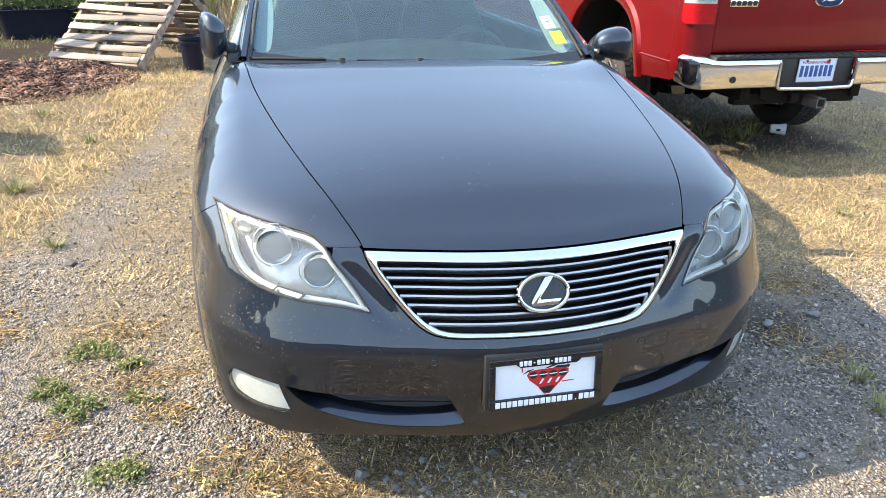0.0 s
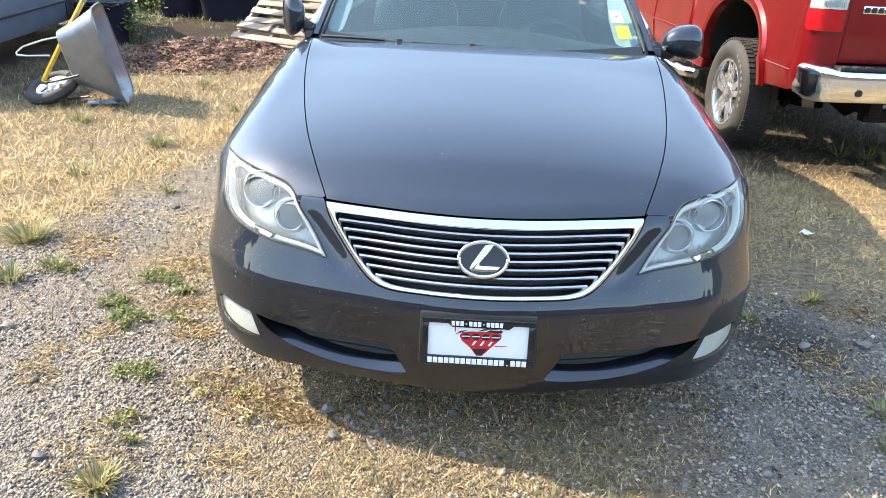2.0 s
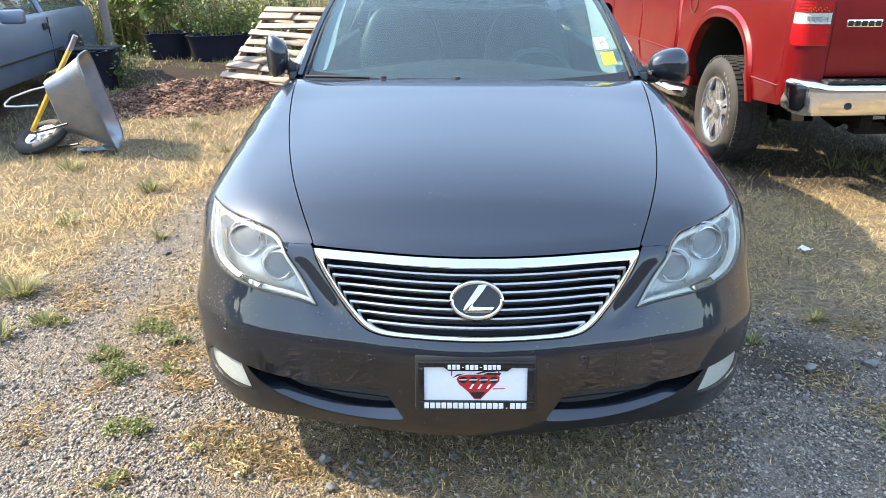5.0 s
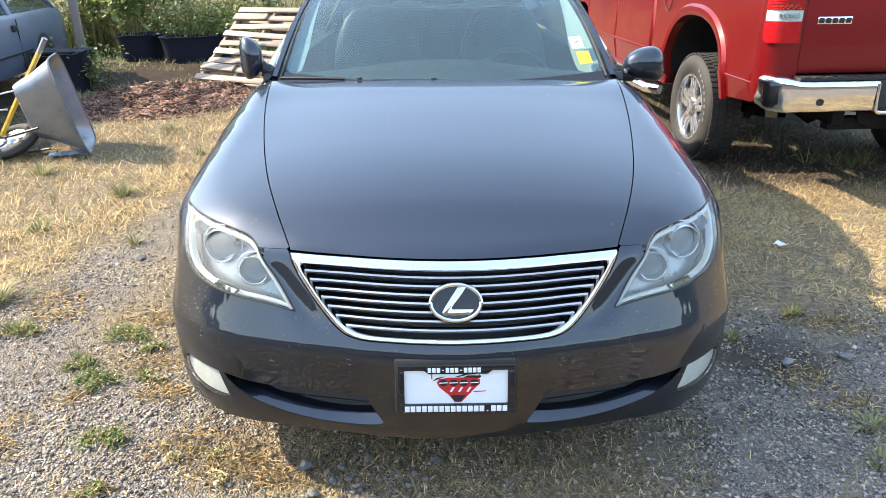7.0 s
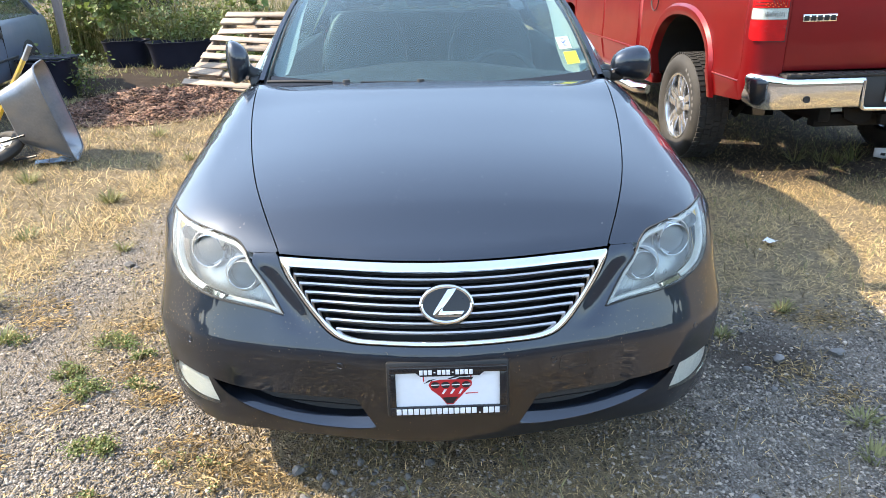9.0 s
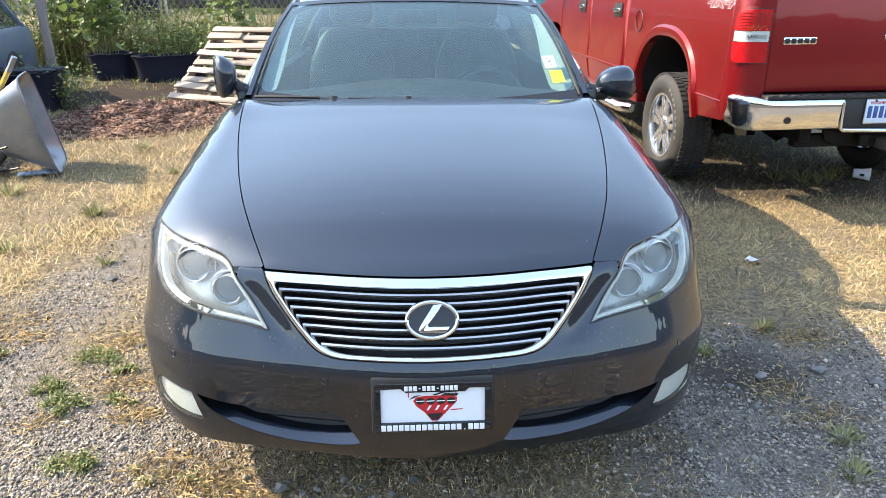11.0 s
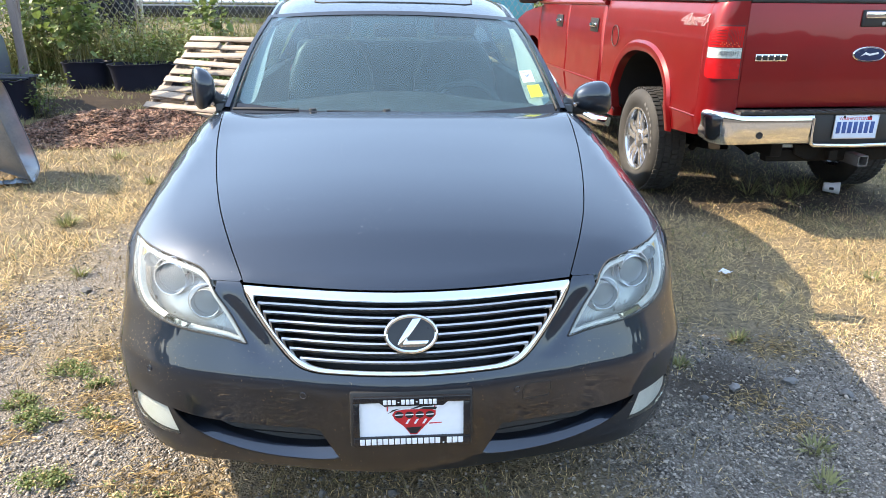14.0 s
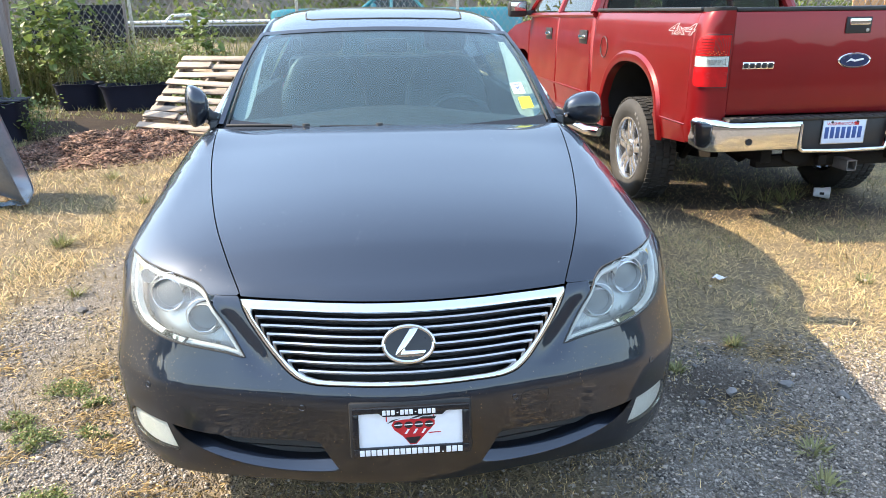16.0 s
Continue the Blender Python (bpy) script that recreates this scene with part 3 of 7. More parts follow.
up = emblem_at(0.624, 0, 0)
bm = bmesh.new()
loops = []
for a in range(48):
    t = 2 * math.pi * a / 48
    loops.append([up @ Vector(((0.066 + dr) * math.cos(t), -dh, (0.047 + dr) * math.sin(t))) for dr, dh in ((0.006, -0.002), (0.0045, 0.007), (0.0, 0.0095), (-0.0045, 0.007), (-0.006, -0.002))])
sheet(list(map(list, zip(*loops))), bm, True)
badge = part("badge", bm, CHROME, sedan, "chrome oval badge ring")
bm = lathe([(0.062, -0.002), (0.0625, 0.001), (0.03, 0.002), (0.0, 0.002)], 40, m=up @ pose(0, 0, 0, 90) @ Matrix.Diagonal((1, 0.69, 1, 1)))
part("badge_plate", bm, GLOSS_BLACK, badge, "glossy dark oval plate")
bm = prism([(0.004, 0.040), (0.027, 0.041), (0.010, 0.014), (-0.011, -0.012), (-0.009, -0.017), (0.047, -0.017), (0.036, -0.033), (-0.030, -0.033), (-0.036, -0.026), (-0.031, -0.014)], -0.007, up @ pose(0, -0.002, 0), 0.0015)
part("badge_mark", bm, CHROME, badge, "slanted chrome mark")

# intakes, fog lamps, head lamps
for flip in (False, True):
    sx = -1 if flip else 1
    it = even(INTAKE, 90)
    a = nose(it)
    n = normals(a)
    mid = it.mean(0)
    inner = it * 0.94 + mid * 0.06
    low_side = np.clip((0.345 - inner[:, 1]) / 0.05, 0, 1)
    inner[:, 1] += 0.022 * low_side - 0.002
    b = nose(inner)
    b = b + np.stack([0 * low_side, 0.055 - 0.024 * low_side, 0 * low_side], 1)
    brim = nose(shrink(it * (0.02, 1), -0.004) / (0.02, 1))
    rows = [brim - normals(brim) * 0.0004, a - n * 0.0012, a * 0.8 + b * 0.2, b * 0.9 + a * 0.1, b + np.array([0, 0.003, 0.001]), b + np.array([0, 0.05, 0])]
    bm = sheet([[(sx * q[0], q[1], q[2]) for q in r] for r in rows], close=True)
    bmesh.ops.recalc_face_normals(bm, faces=bm.faces)
    intake = part("intake", bm, PAINT, sedan, "painted lower intake lip")
    bm = sheet([[(sx * q[0], q[1] + 0.06 + 0.004 * math.sin(k * 2.1), q[2]) for q in nose(np.stack([np.linspace(10, 35, 30), np.full(30, z)], 1))] for k, z in enumerate(np.linspace(0.25, 0.38, 14))])
    part("mesh_panel", bm, BLACK, intake, "black recessed intake mesh")
    bm = sheet([[(sx * q[0], q[1] + back, q[2] + dz) for q in nose(np.stack([np.linspace(13, 32.5, 30), np.linspace(0.345, 0.36, 30)], 1))] for back, dz in ((0.05, -0.012), (0.042, -0.012), (0.040, -0.006), (0.045, -0.004))])
    part("slat", bm, GLOSS_BLACK, intake)
    panel("fog_lamp", FOG, nose, LENS, sedan, "cloudy white fog lamp lens", mirror=flip, lift=0.001, gap=0.003, flange=0.004, step=0.012)
    panel("fog_bowl", FOG, nose, LAMP_RIM, sedan, "pale reflector behind the fog lens", mirror=flip, lift=-0.010, gap=0.001, flange=0.0, step=0.012)
    lens = panel("head_lamp", LAMP, nose, LENS, sedan, "hazy clear headlamp lens", mirror=flip, lift=0.002, gap=0.0028, flange=0.02, step=0.012)
    bowl = panel("lamp_bowl", LAMP, nose, BOWL, lens, "silver reflector bowl", mirror=flip, lift=-0.055, gap=-0.004, flange=0.0, step=0.014)
    rim = even(LAMP, 130)
    ri = shrink(rim * (0.02, 1), 0.011) / (0.02, 1)
    ribbon("lamp_rim", shrink(rim * (0.02, 1), 0.003) / (0.02, 1), ri, nose, LAMP_RIM, lens, 0.002, -0.012, label="pale rim inside the lens", mirror=flip)
    for phi, z, r, d in ((36.9, 0.712, 0.043, 0.03), (30.0, 0.668, 0.037, 0.03), (42.8, 0.738, 0.020, 0.03)):
        o = nose([[phi, z]])[0]
        n = normals(np.array([o]))[0]
        out = Vector((n[0] * 0.55, n[1] - 0.5, 0.12)).normalized()
        m = look(Vector(o) - out * 0.012, Vector(o) - out * 1.012) @ pose(0, 0, 0)
        m = Matrix.Diagonal((sx, 1, 1, 1)) @ m
        bm = lathe([(r * 1.10, -0.05), (r * 1.09, -0.014), (r * 1.06, -0.011), (r * 1.03, -0.012), (r * 1.01, -0.024), (r * 0.97, -0.035)], 32, m=m)
        bmesh.ops.recalc_face_normals(bm, faces=bm.faces)
        proj = part("projector", bm, CHROME, lens, "round chrome projector ring")
        bm = lathe([(r * 0.97, -0.032), (r * 0.8, -0.028), (r * 0.5, -0.025), (r * 0.2, -0.0235), (0.0, -0.023)], 28, m=m)
        bmesh.ops.recalc_face_normals(bm, faces=bm.faces)
        part("bulb_lens", bm, BULB, proj)
        part("outer_ring", tube([m @ Vector((r * 1.36 * math.cos(q), r * 1.36 * math.sin(q), -0.030)) for q in np.linspace(0, 2 * math.pi, 41)], 0.0016, 5), SATIN, proj, "thin bright ring round the projector")
    seal = nose(rim)
    seal = seal + normals(seal) * 0.0002
    part("lamp_seal", tube([(sx * q[0], q[1], q[2]) for q in np.vstack([seal, seal[:1]])], 0.0024, 6), RUBBER, lens, "thin dark gap seal")
    panel("clip_frame", [(31.9, 0.6085), (35.9, 0.6235), (35.3, 0.6375), (31.4, 0.6235)], nose, BLACK, lens, "dark edge of the clip", mirror=flip, lift=-0.0075, gap=0.0, flange=0.004, step=0.01)
    panel("lamp_clip", [(32.2, 0.6115), (35.5, 0.624), (35.1, 0.634), (31.8, 0.6215)], nose, CHROME, lens, "small bright clip in the lens corner", mirror=flip, lift=-0.004, gap=0.0, flange=0.004, step=0.01)
    amber = np.array([(46.5, 0.767), (49, 0.768), (51.4, 0.768), (49, 0.757), (46.8, 0.742)])
    panel("side_marker", amber, nose, YELLOW, lens, "amber side marker", mirror=flip, lift=-0.02, gap=0.0, flange=0, step=0.01)

# parking sensors, tow cover
for phi, z in ((-36.8, 0.484), (-14.7, 0.463), (14.7, 0.463), (36.8, 0.484)):
    o = nose([[phi, z]])[0] * 1.0
    n = Vector(normals(np.array([o]))[0])
    m = look(Vector(o), Vector(o) - n)
    part("parking_sensor", lathe([(0.0095, -0.004), (0.0095, 0.0010), (0.0082, 0.0016), (0.0074, 0.0005), (0.0, 0.0007)], 24, m=m), PAINT, bumper)
tow = catmull([(15.6, 0.432), (15.7, 0.468), (16.4, 0.476), (19.2, 0.476), (19.8, 0.470), (19.7, 0.434), (19.0, 0.428), (16.4, 0.428)], 0.4, True)
ribbon("tow_cover", even(tow, 60), shrink(even(tow, 60) * (0.02, 1), 0.003) / (0.02, 1), nose, BLACK, bumper, 0.0008, 0.0, label="outline of the tow eye cover")

# plate: holder, frame, white card with a red and black print
pm = Matrix.Translation((0.004, -0.136, 0.410)) @ pose(0, 0, 0, -7) @ Matrix.Diagonal((1, 1, 0.88, 1))
plate = thing("license_plate", "dealer license plate in a black frame, white with red print", "license plate", at=pm)
part("holder", box(-0.162, 0.160, 0.004, 0.03, -0.088, 0.09, 0.006), BLACK, plate)
bm = bmesh.new()
oo, ii = [(-0.153, -0.078), (0.153, -0.078), (0.153, 0.078), (-0.153, 0.078)], [(-0.137, -0.050), (0.135, -0.050), (0.135, 0.060), (-0.137, 0.060)]
for a, b in zip(range(4), (1, 2, 3, 0)):
    x0, x1 = sorted((min(oo[a][0], ii[a][0], oo[b][0], ii[b][0]), max(oo[a][0], ii[a][0], oo[b][0], ii[b][0])))
    z0, z1 = sorted((min(oo[a][1], ii[a][1], oo[b][1], ii[b][1]), max(oo[a][1], ii[a][1], oo[b][1], ii[b][1])))
    if a % 2:
        z0, z1 = -0.050, 0.060
    box(x0, x1, -0.008, 0.004, z0, z1, 0.002, bm)
pf = part("plate_frame", bm, GLOSS_BLACK, plate, "black plastic frame")
part("card", box(-0.140, 0.138, 0.0, 0.004, -0.053, 0.063), WHITE, plate, "white printed card")
part("notch", prism([(-0.085, 0.061), (-0.072, 0.049), (0.082, 0.049), (0.094, 0.061)], 0.010, pose(0, -0.0075, 0)), GLOSS_BLACK, plate)
bars = [(-0.075 + k * 0.0118, 0.0092, 0.054, 0.0695) for k in range(12) if k not in (3, 7)] + [(-0.075 + k * 0.0118 + 0.002, 0.005, 0.060, 0.063) for k in (3, 7)]
bars += [(-0.137 + k * 0.0152, 0.0125, -0.0735, -0.0545) for k in range(18) if k != 14] + [(-0.137 + 14 * 0.0152 + 0.004, 0.004, -0.0735, -0.0695)]
for x0, w, z0, z1 in bars:
    part("print_bar", box(x0, x0 + w, -0.0088, -0.006, z0, z1, 0.0006), WHITE, pf)


def flat(outline, mat, y=-0.0004, name="print", parent=plate):
    return part(name, prism(outline, 0.0006, pose(0, y, 0)), mat, parent)


flat([(-0.052, 0.018), (-0.045, 0.030), (-0.02, 0.034), (0.05, 0.034), (0.062, 0.028), (0.062, 0.014), (0.045, -0.006), (0.012, -0.047), (-0.004, -0.047), (-0.022, -0.02), (-0.045, 0.002)], RED_PRINT, -0.0006)
for k in range(4):
    cx = -0.034 + k * 0.027
    flat([(cx + 0.0115 * math.cos(t), 0.017 + 0.0105 * math.sin(t)) for t in np.linspace(0, 2 * math.pi, 18, endpoint=False)], INK, -0.0012)
    flat([(cx - 0.011, 0.0155), (cx + 0.011, 0.0165), (cx + 0.011, 0.0195), (cx - 0.011, 0.0185)], WHITE, -0.0016)
for k in range(3):
    cx = -0.018 + k * 0.022
    flat([(cx, -0.012), (cx + 0.006, -0.012), (cx + 0.014, 0.003), (cx + 0.008, 0.003)], WHITE, -0.0012)
flat([(-0.016, -0.024), (0.026, -0.022), (0.012, -0.043), (-0.004, -0.043)], INK, -0.0012)
flat([(-0.064, 0.022), (-0.05, 0.034), (-0.03, 0.038), (-0.055, 0.026)], INK, -0.0009)
flat([(0.02, 0.035), (0.062, 0.032), (0.066, 0.040), (0.03, 0.041)], INK, -0.0012)
flat([(-0.004, 0.036), (0.02, 0.046), (0.05, 0.0455), (0.055, 0.044), (0.03, 0.0435), (0.006, 0.036)], INK, -0.0012)
for q in ([(-0.066, 0.030), (-0.063, 0.030), (-0.063, 0.048), (-0.066, 0.048)], [(-0.066, 0.045), (-0.045, 0.048), (-0.045, 0.0505), (-0.066, 0.048)], [(0.058, 0.036), (0.061, 0.036), (0.061, 0.05), (0.058, 0.05)], [(0.045, -0.014), (0.078, -0.012), (0.078, -0.0095), (0.045, -0.0105)]):
    flat(q, RED_PRINT, -0.0006)

# ---- sedan: greenhouse ----
ROOF = [(2.0, 1.366), (2.3, 1.428), (2.6, 1.468), (2.9, 1.482), (3.2, 1.468), (3.55, 1.405)]


def roof_point(u, y):
    half = float(spline([(2.0, 0.635), (2.6, 0.64), (3.2, 0.62), (3.6, 0.58)], y))
    return Vector((u * half, y + 0.10 * u * u * max(0, 1 - (y - 2.0) / 0.8), float(spline(ROOF, y)) - 0.016 * u * u - 0.05 * abs(u) ** 7))


def screen(u, v, lift=0.0):
    """The windscreen: u across, v from cowl to header."""
    base = Vector((0.758 * u, 1.275 + 0.145 * u * u, 0.950 + 0.036 * u * u))
    top = Vector((0.643 * u, 2.02 + 0.09 * u * u, 1.370 - 0.028 * u * u))
    p = base.lerp(top, v)
    p.z += 0.035 * math.sin(math.pi * v) + lift
    return p


us, vs = np.linspace(-1, 1, 33), np.linspace(0, 1, 15)
bm = solidify(sheet([[screen(u, v) for u in us] for v in vs]), 0.005)
bmesh.ops.recalc_face_normals(bm, faces=bm.faces)
wind = part("windscreen", bm, GLASS, sedan, "tinted laminated windscreen reflecting sky")
wind.visible_shadow = False
bm = bmesh.new()
for pts in ([[screen(u, v, 0.0035) for u in us] for v in (-0.03, 0.05)], [[screen(u, v, 0.0035) for u in us] for v in (0.975, 1.03)],
            [[screen(u, v, 0.0045) for v in vs] for u in (-0.995, -0.965)], [[screen(u, v, 0.0045) for v in vs] for u in (0.965, 0.995)]):
    sheet(pts, bm)
part("black_border", bm, GLOSS_BLACK, wind, "black ceramic border")
ys = np.linspace(2.03, 3.55, 26)
bm = solidify(sheet([[roof_point(u, y) for u in np.linspace(-1, 1, 33)] for y in ys]), 0.02)
bmesh.ops.recalc_face_normals(bm, faces=bm.faces)
roof = part("roof", bm, PAINT, sedan, "dark grey roof")
bm = sheet([[roof_point(u, y) + Vector((0, 0, 0.0015)) for u in np.linspace(-0.66, 0.66, 21)] for y in np.linspace(2.27, 2.80, 12)])
part("sunroof", solidify(bm, 0.01), GLOSS_BLACK, roof, "dark glass sunroof panel")
bm = tube([roof_point(u, y) + Vector((0, 0, 0.001)) for u, y in [(-0.68, 2.8), (-0.68, 2.45), (-0.66, 2.29), (-0.6, 2.255), (-0.3, 2.25), (0, 2.25), (0.3, 2.25), (0.6, 2.255), (0.66, 2.29), (0.68, 2.45), (0.68, 2.8)]], 0.004, 6)
part("sunroof_seal", bm, RUBBER, roof)
for s in (-1, 1):
    # pillar with its dark gutter, side rails, side glass, rear glass pillar
    def rail(t, w):
        """The outer line of pillar and roof rail; w moves outwards."""
        if t < 1:
            a, b = Vector((0.744 + w, 1.40, 0.992)), Vector((0.640 + w * 0.6, 2.12, 1.340))
            p = a.lerp(b, t)
            p.z += 0.035 * math.sin(math.pi * t)
        else:
            y = 2.12 + (t - 1) * 1.45
            q = roof_point(1, y)
            p = Vector((q.x + 0.004 + w * 0.6, y, q.z + 0.006))
            if t == 2:
                p.z -= 0.0
        return Vector((p.x * s, p.y, p.z))
    ts = list(np.linspace(0, 0.999, 16)) + list(np.linspace(1.02, 2, 14))
    rows = [[rail(t, -0.022) + Vector((0, 0, -0.012)) for t in ts], [rail(t, -0.02) + Vector((0, 0, 0.003)) for t in ts], [rail(t, 0.0) + Vector((0, 0, 0.004)) for t in ts],
            [rail(t, 0.016) + Vector((0, 0.004, -0.012)) for t in ts], [rail(t, 0.024) + Vector((0, 0.01, -0.045)) for t in ts]]
    bm = sheet(rows)
    bmesh.ops.recalc_face_normals(bm, faces=bm.faces)
    part("pillar", bm, PAINT, sedan, "dark grey windscreen pillar and roof rail")
    part("pillar_seal", tube([rail(t, -0.036) + Vector((0, 0, -0.002)) for t in ts[:16]], 0.005, 6), RUBBER, sedan)
    belt = lambda y: Vector((s * 0.80, y, 1.0))
    ends = [(1.52, 0.10), (1.75, 0.42), (2.0, 0.78), (2.3, 1.12), (2.7, 1.4), (3.1, 1.68), (3.45, 1.92)]
    bm = sheet([[belt(y) for y, t in ends], [belt(y).lerp(rail(t, 0.02) - Vector((0, 0, 0.03)), 0.55) + Vector((s * 0.02, 0, 0)) for y, t in ends], [rail(t, 0.028) - Vector((0, 0, 0.03)) for y, t in ends]])
    part("side_glass", solidify(bm, 0.004), HAZY_GLASS, sedan, "tinted side window")
    # Lining added to block sun leaking through below the side glass
    part("door_lining", box(min(s * 0.735, s * 0.80), max(s * 0.735, s * 0.80), 1.46, 3.62, 0.62, 1.0, 0.012), LEATHER, sedan, "dark inner door lining")
    part("belt_trim", tube([(s * 0.805, y, 1.0) for y in np.linspace(1.45, 3.7, 8)], 0.008, 6), CHROME, sedan)
    bm = sheet([[rail(2, 0.03), (s * 0.62, 3.9, 1.2), (s * 0.66, 4.2, 1.03)], [(s * 0.80, 3.45, 1.0), (s * 0.81, 3.8, 1.0), (s * 0.80, 4.25, 1.0)]])
    part("rear_pillar", solidify(bm, 0.02), PAINT, sedan)
bm = sheet([[Vector((u * (0.58 + 0.08 * v), 3.55 + 0.6 * v, 1.40 - 0.38 * v - 0.02 * u * u)) for u in np.linspace(-1, 1, 13)] for v in np.linspace(0, 1, 8)])
part("rear_glass", solidify(bm, 0.004), DARK_GLASS, sedan, "tinted rear window")
bm = sheet([[Vector((u * 0.8, y, 0.958)) for u in np.linspace(-1, 1, 9)] for y in (1.33, 1.40, 1.46, 1.52)])
part("cowl", bm, BLACK, sedan, "black cowl under the wipers")
part("wiper", tube([(-0.70, 1.352, 0.994), (-0.62, 1.335, 0.996), (-0.5, 1.315, 0.997), (-0.42, 1.305, 0.996)], 0.007, 6), BLACK, sedan, "black wiper arm")
part("wiper", tube([(0.0, 1.278, 0.994), (-0.15, 1.280, 0.993), (-0.3, 1.290, 0.994)], 0.005, 6), BLACK, sedan, "black wiper arm")
for a, b, c in ((-0.05, 1.275, 1.000), (-0.36, 1.290, 1.000)):
    part("washer_jet", lathe([(0.016, -0.004), (0.014, 0.006), (0.0, 0.008)], 12, m=pose(a, b, c)), BLACK, sedan)

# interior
# Trim coloured by its light: sunlit cream on the right, shaded grey left
for s, mt, w0, lb in ((1, material("lit_trim", (0.86, 0.88, 0.76), (0.80, 0.82, 0.70), rough=0.6, scale=6), 0.15, "inner pillar trim with sunlight coloured in as cream"), (-1, material("shaded_trim", (0.34, 0.42, 0.46), (0.29, 0.37, 0.41), rough=0.6, scale=6), 0.10, "inner pillar trim with shade coloured in as grey")):
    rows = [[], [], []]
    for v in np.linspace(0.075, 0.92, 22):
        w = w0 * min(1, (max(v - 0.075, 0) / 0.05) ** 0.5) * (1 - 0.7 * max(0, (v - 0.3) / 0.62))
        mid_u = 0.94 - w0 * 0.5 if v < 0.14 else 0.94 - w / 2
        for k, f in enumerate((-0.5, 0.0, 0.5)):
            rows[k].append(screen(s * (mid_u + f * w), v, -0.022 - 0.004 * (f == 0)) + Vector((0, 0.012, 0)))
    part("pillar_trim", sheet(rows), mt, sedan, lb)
part("dashboard", sheet([[Vector((u * 0.7, y, z + 0.03 * math.cos(3 * u) * (y > 1.5))) for u in np.linspace(-1, 1, 21)] for y, z in ((1.38, 0.95), (1.5, 0.985), (1.68, 1.0), (1.82, 0.975), (1.86, 0.9), (1.86, 0.6))]), LEATHER, sedan, "dark dashboard top")
part("cabin_floor", box(-0.72, 0.72, 1.4, 3.9, 0.4, 0.44), LEATHER, sedan)
for x in (-0.38, 0.38):
    bm = box(x - 0.26, x + 0.26, 2.15, 2.68, 0.50, 0.67, 0.05)
    rows = []
    for z_, w_, d_ in ((0.0, 0.25, 0.07), (0.2, 0.27, 0.08), (0.4, 0.25, 0.075), (0.54, 0.20, 0.065), (0.60, 0.15, 0.05), (0.62, 0.08, 0.02)):
        rows.append([pose(x, 2.62, 0.60, -14) @ Vector((math.copysign(abs(math.cos(q)) ** 0.5, math.cos(q)) * w_, math.copysign(abs(math.sin(q)) ** 0.6, math.sin(q)) * d_, z_)) for q in np.linspace(0, 2 * math.pi, 28, endpoint=False)])
    sheet(rows, bm, True)
    seat = part("front_seat", bm, LEATHER, sedan, "black leather front seat")
    part("headrest", box(-0.13, 0.13, -0.05, 0.05, 0, 0.18, 0.045, m=pose(x, 2.80, 1.22, -10), seg=3), LEATHER, seat)
part("rear_seat", box(-0.66, 0.66, 3.38, 3.52, 0.6, 1.16, 0.05), LEATHER, sedan)
bm = bmesh.new()
wm = pose(0.37, 1.95, 0.865, 64)
sheet([[wm @ Vector(((0.185 + 0.016 * math.cos(a)) * math.cos(t), (0.185 + 0.016 * math.cos(a)) * math.sin(t), 0.016 * math.sin(a))) for t in np.linspace(0, 2 * math.pi, 40, endpoint=False)] for a in np.linspace(0, 2 * math.pi, 9)], bm, True)
box(-0.17, 0.17, -0.03, 0.02, -0.02, 0.0, 0.01, bm, wm)
box(-0.075, 0.075, -0.08, 0.06, -0.04, 0.012, 0.02, bm, wm)
part("steering_wheel", bm, material("wheel_leather", (0.11, 0.12, 0.125), (0.08, 0.085, 0.09), rough=0.4, scale=9, fine=200), sedan, "dark leather steering wheel")
part("inside_mirror", box(-0.11, 0.11, -0.02, 0.02, -0.035, 0.035, 0.015, m=pose(0, 2.0, 1.29, -15)), BLACK, sedan)
# stickers on the glass
for u0, u1, v0, v1, mt, nm in ((0.79, 0.868, 0.235, 0.335, WHITE, "pale blue and white inspection sticker"), (0.805, 0.885, 0.115, 0.21, LIME, "bright yellow sticker")):
    bm = sheet([[screen(u, v, 0.004) for u in np.linspace(u0, u1, 4)] for v in np.linspace(v0, v1, 4)])
    st = part("sticker", bm, mt, wind, nm)
    if mt is WHITE:
        o, ex, ey = screen((u0 + u1) / 2, (v0 + v1) / 2, 0.007), (screen(u1, v0, 0) - screen(u0, v0, 0)).normalized(), (screen(u0, v1, 0) - screen(u0, v0, 0)).normalized()
        fm = Matrix((ex, ey, ex.cross(ey))).transposed().to_4x4()
        for txt, dz, sz in (("SAFETY", 0.022, 0.015), ("OK", -0.024, 0.016)):
            c = bpy.data.curves.new("sticker_text", "FONT")
            c.body, c.size, c.align_x, c.align_y, c.extrude = txt, sz, "CENTER", "CENTER", 0.0004
            c.materials.append(BLUE_INK)
            ob = new("sticker_text", c)
            ob.parent = wind
            ob.matrix_basis = Matrix.Translation(o + ey * dz) @ fm
        bm = prism([(-0.014, 0.002), (-0.009, 0.006), (-0.004, -0.003), (0.010, 0.012), (0.014, 0.009), (-0.003, -0.010)], 0.0006, Matrix.Translation(o) @ fm @ pose(0, 0, 0, -90))
        part("tick_mark", bm, BLUE_INK, wind)

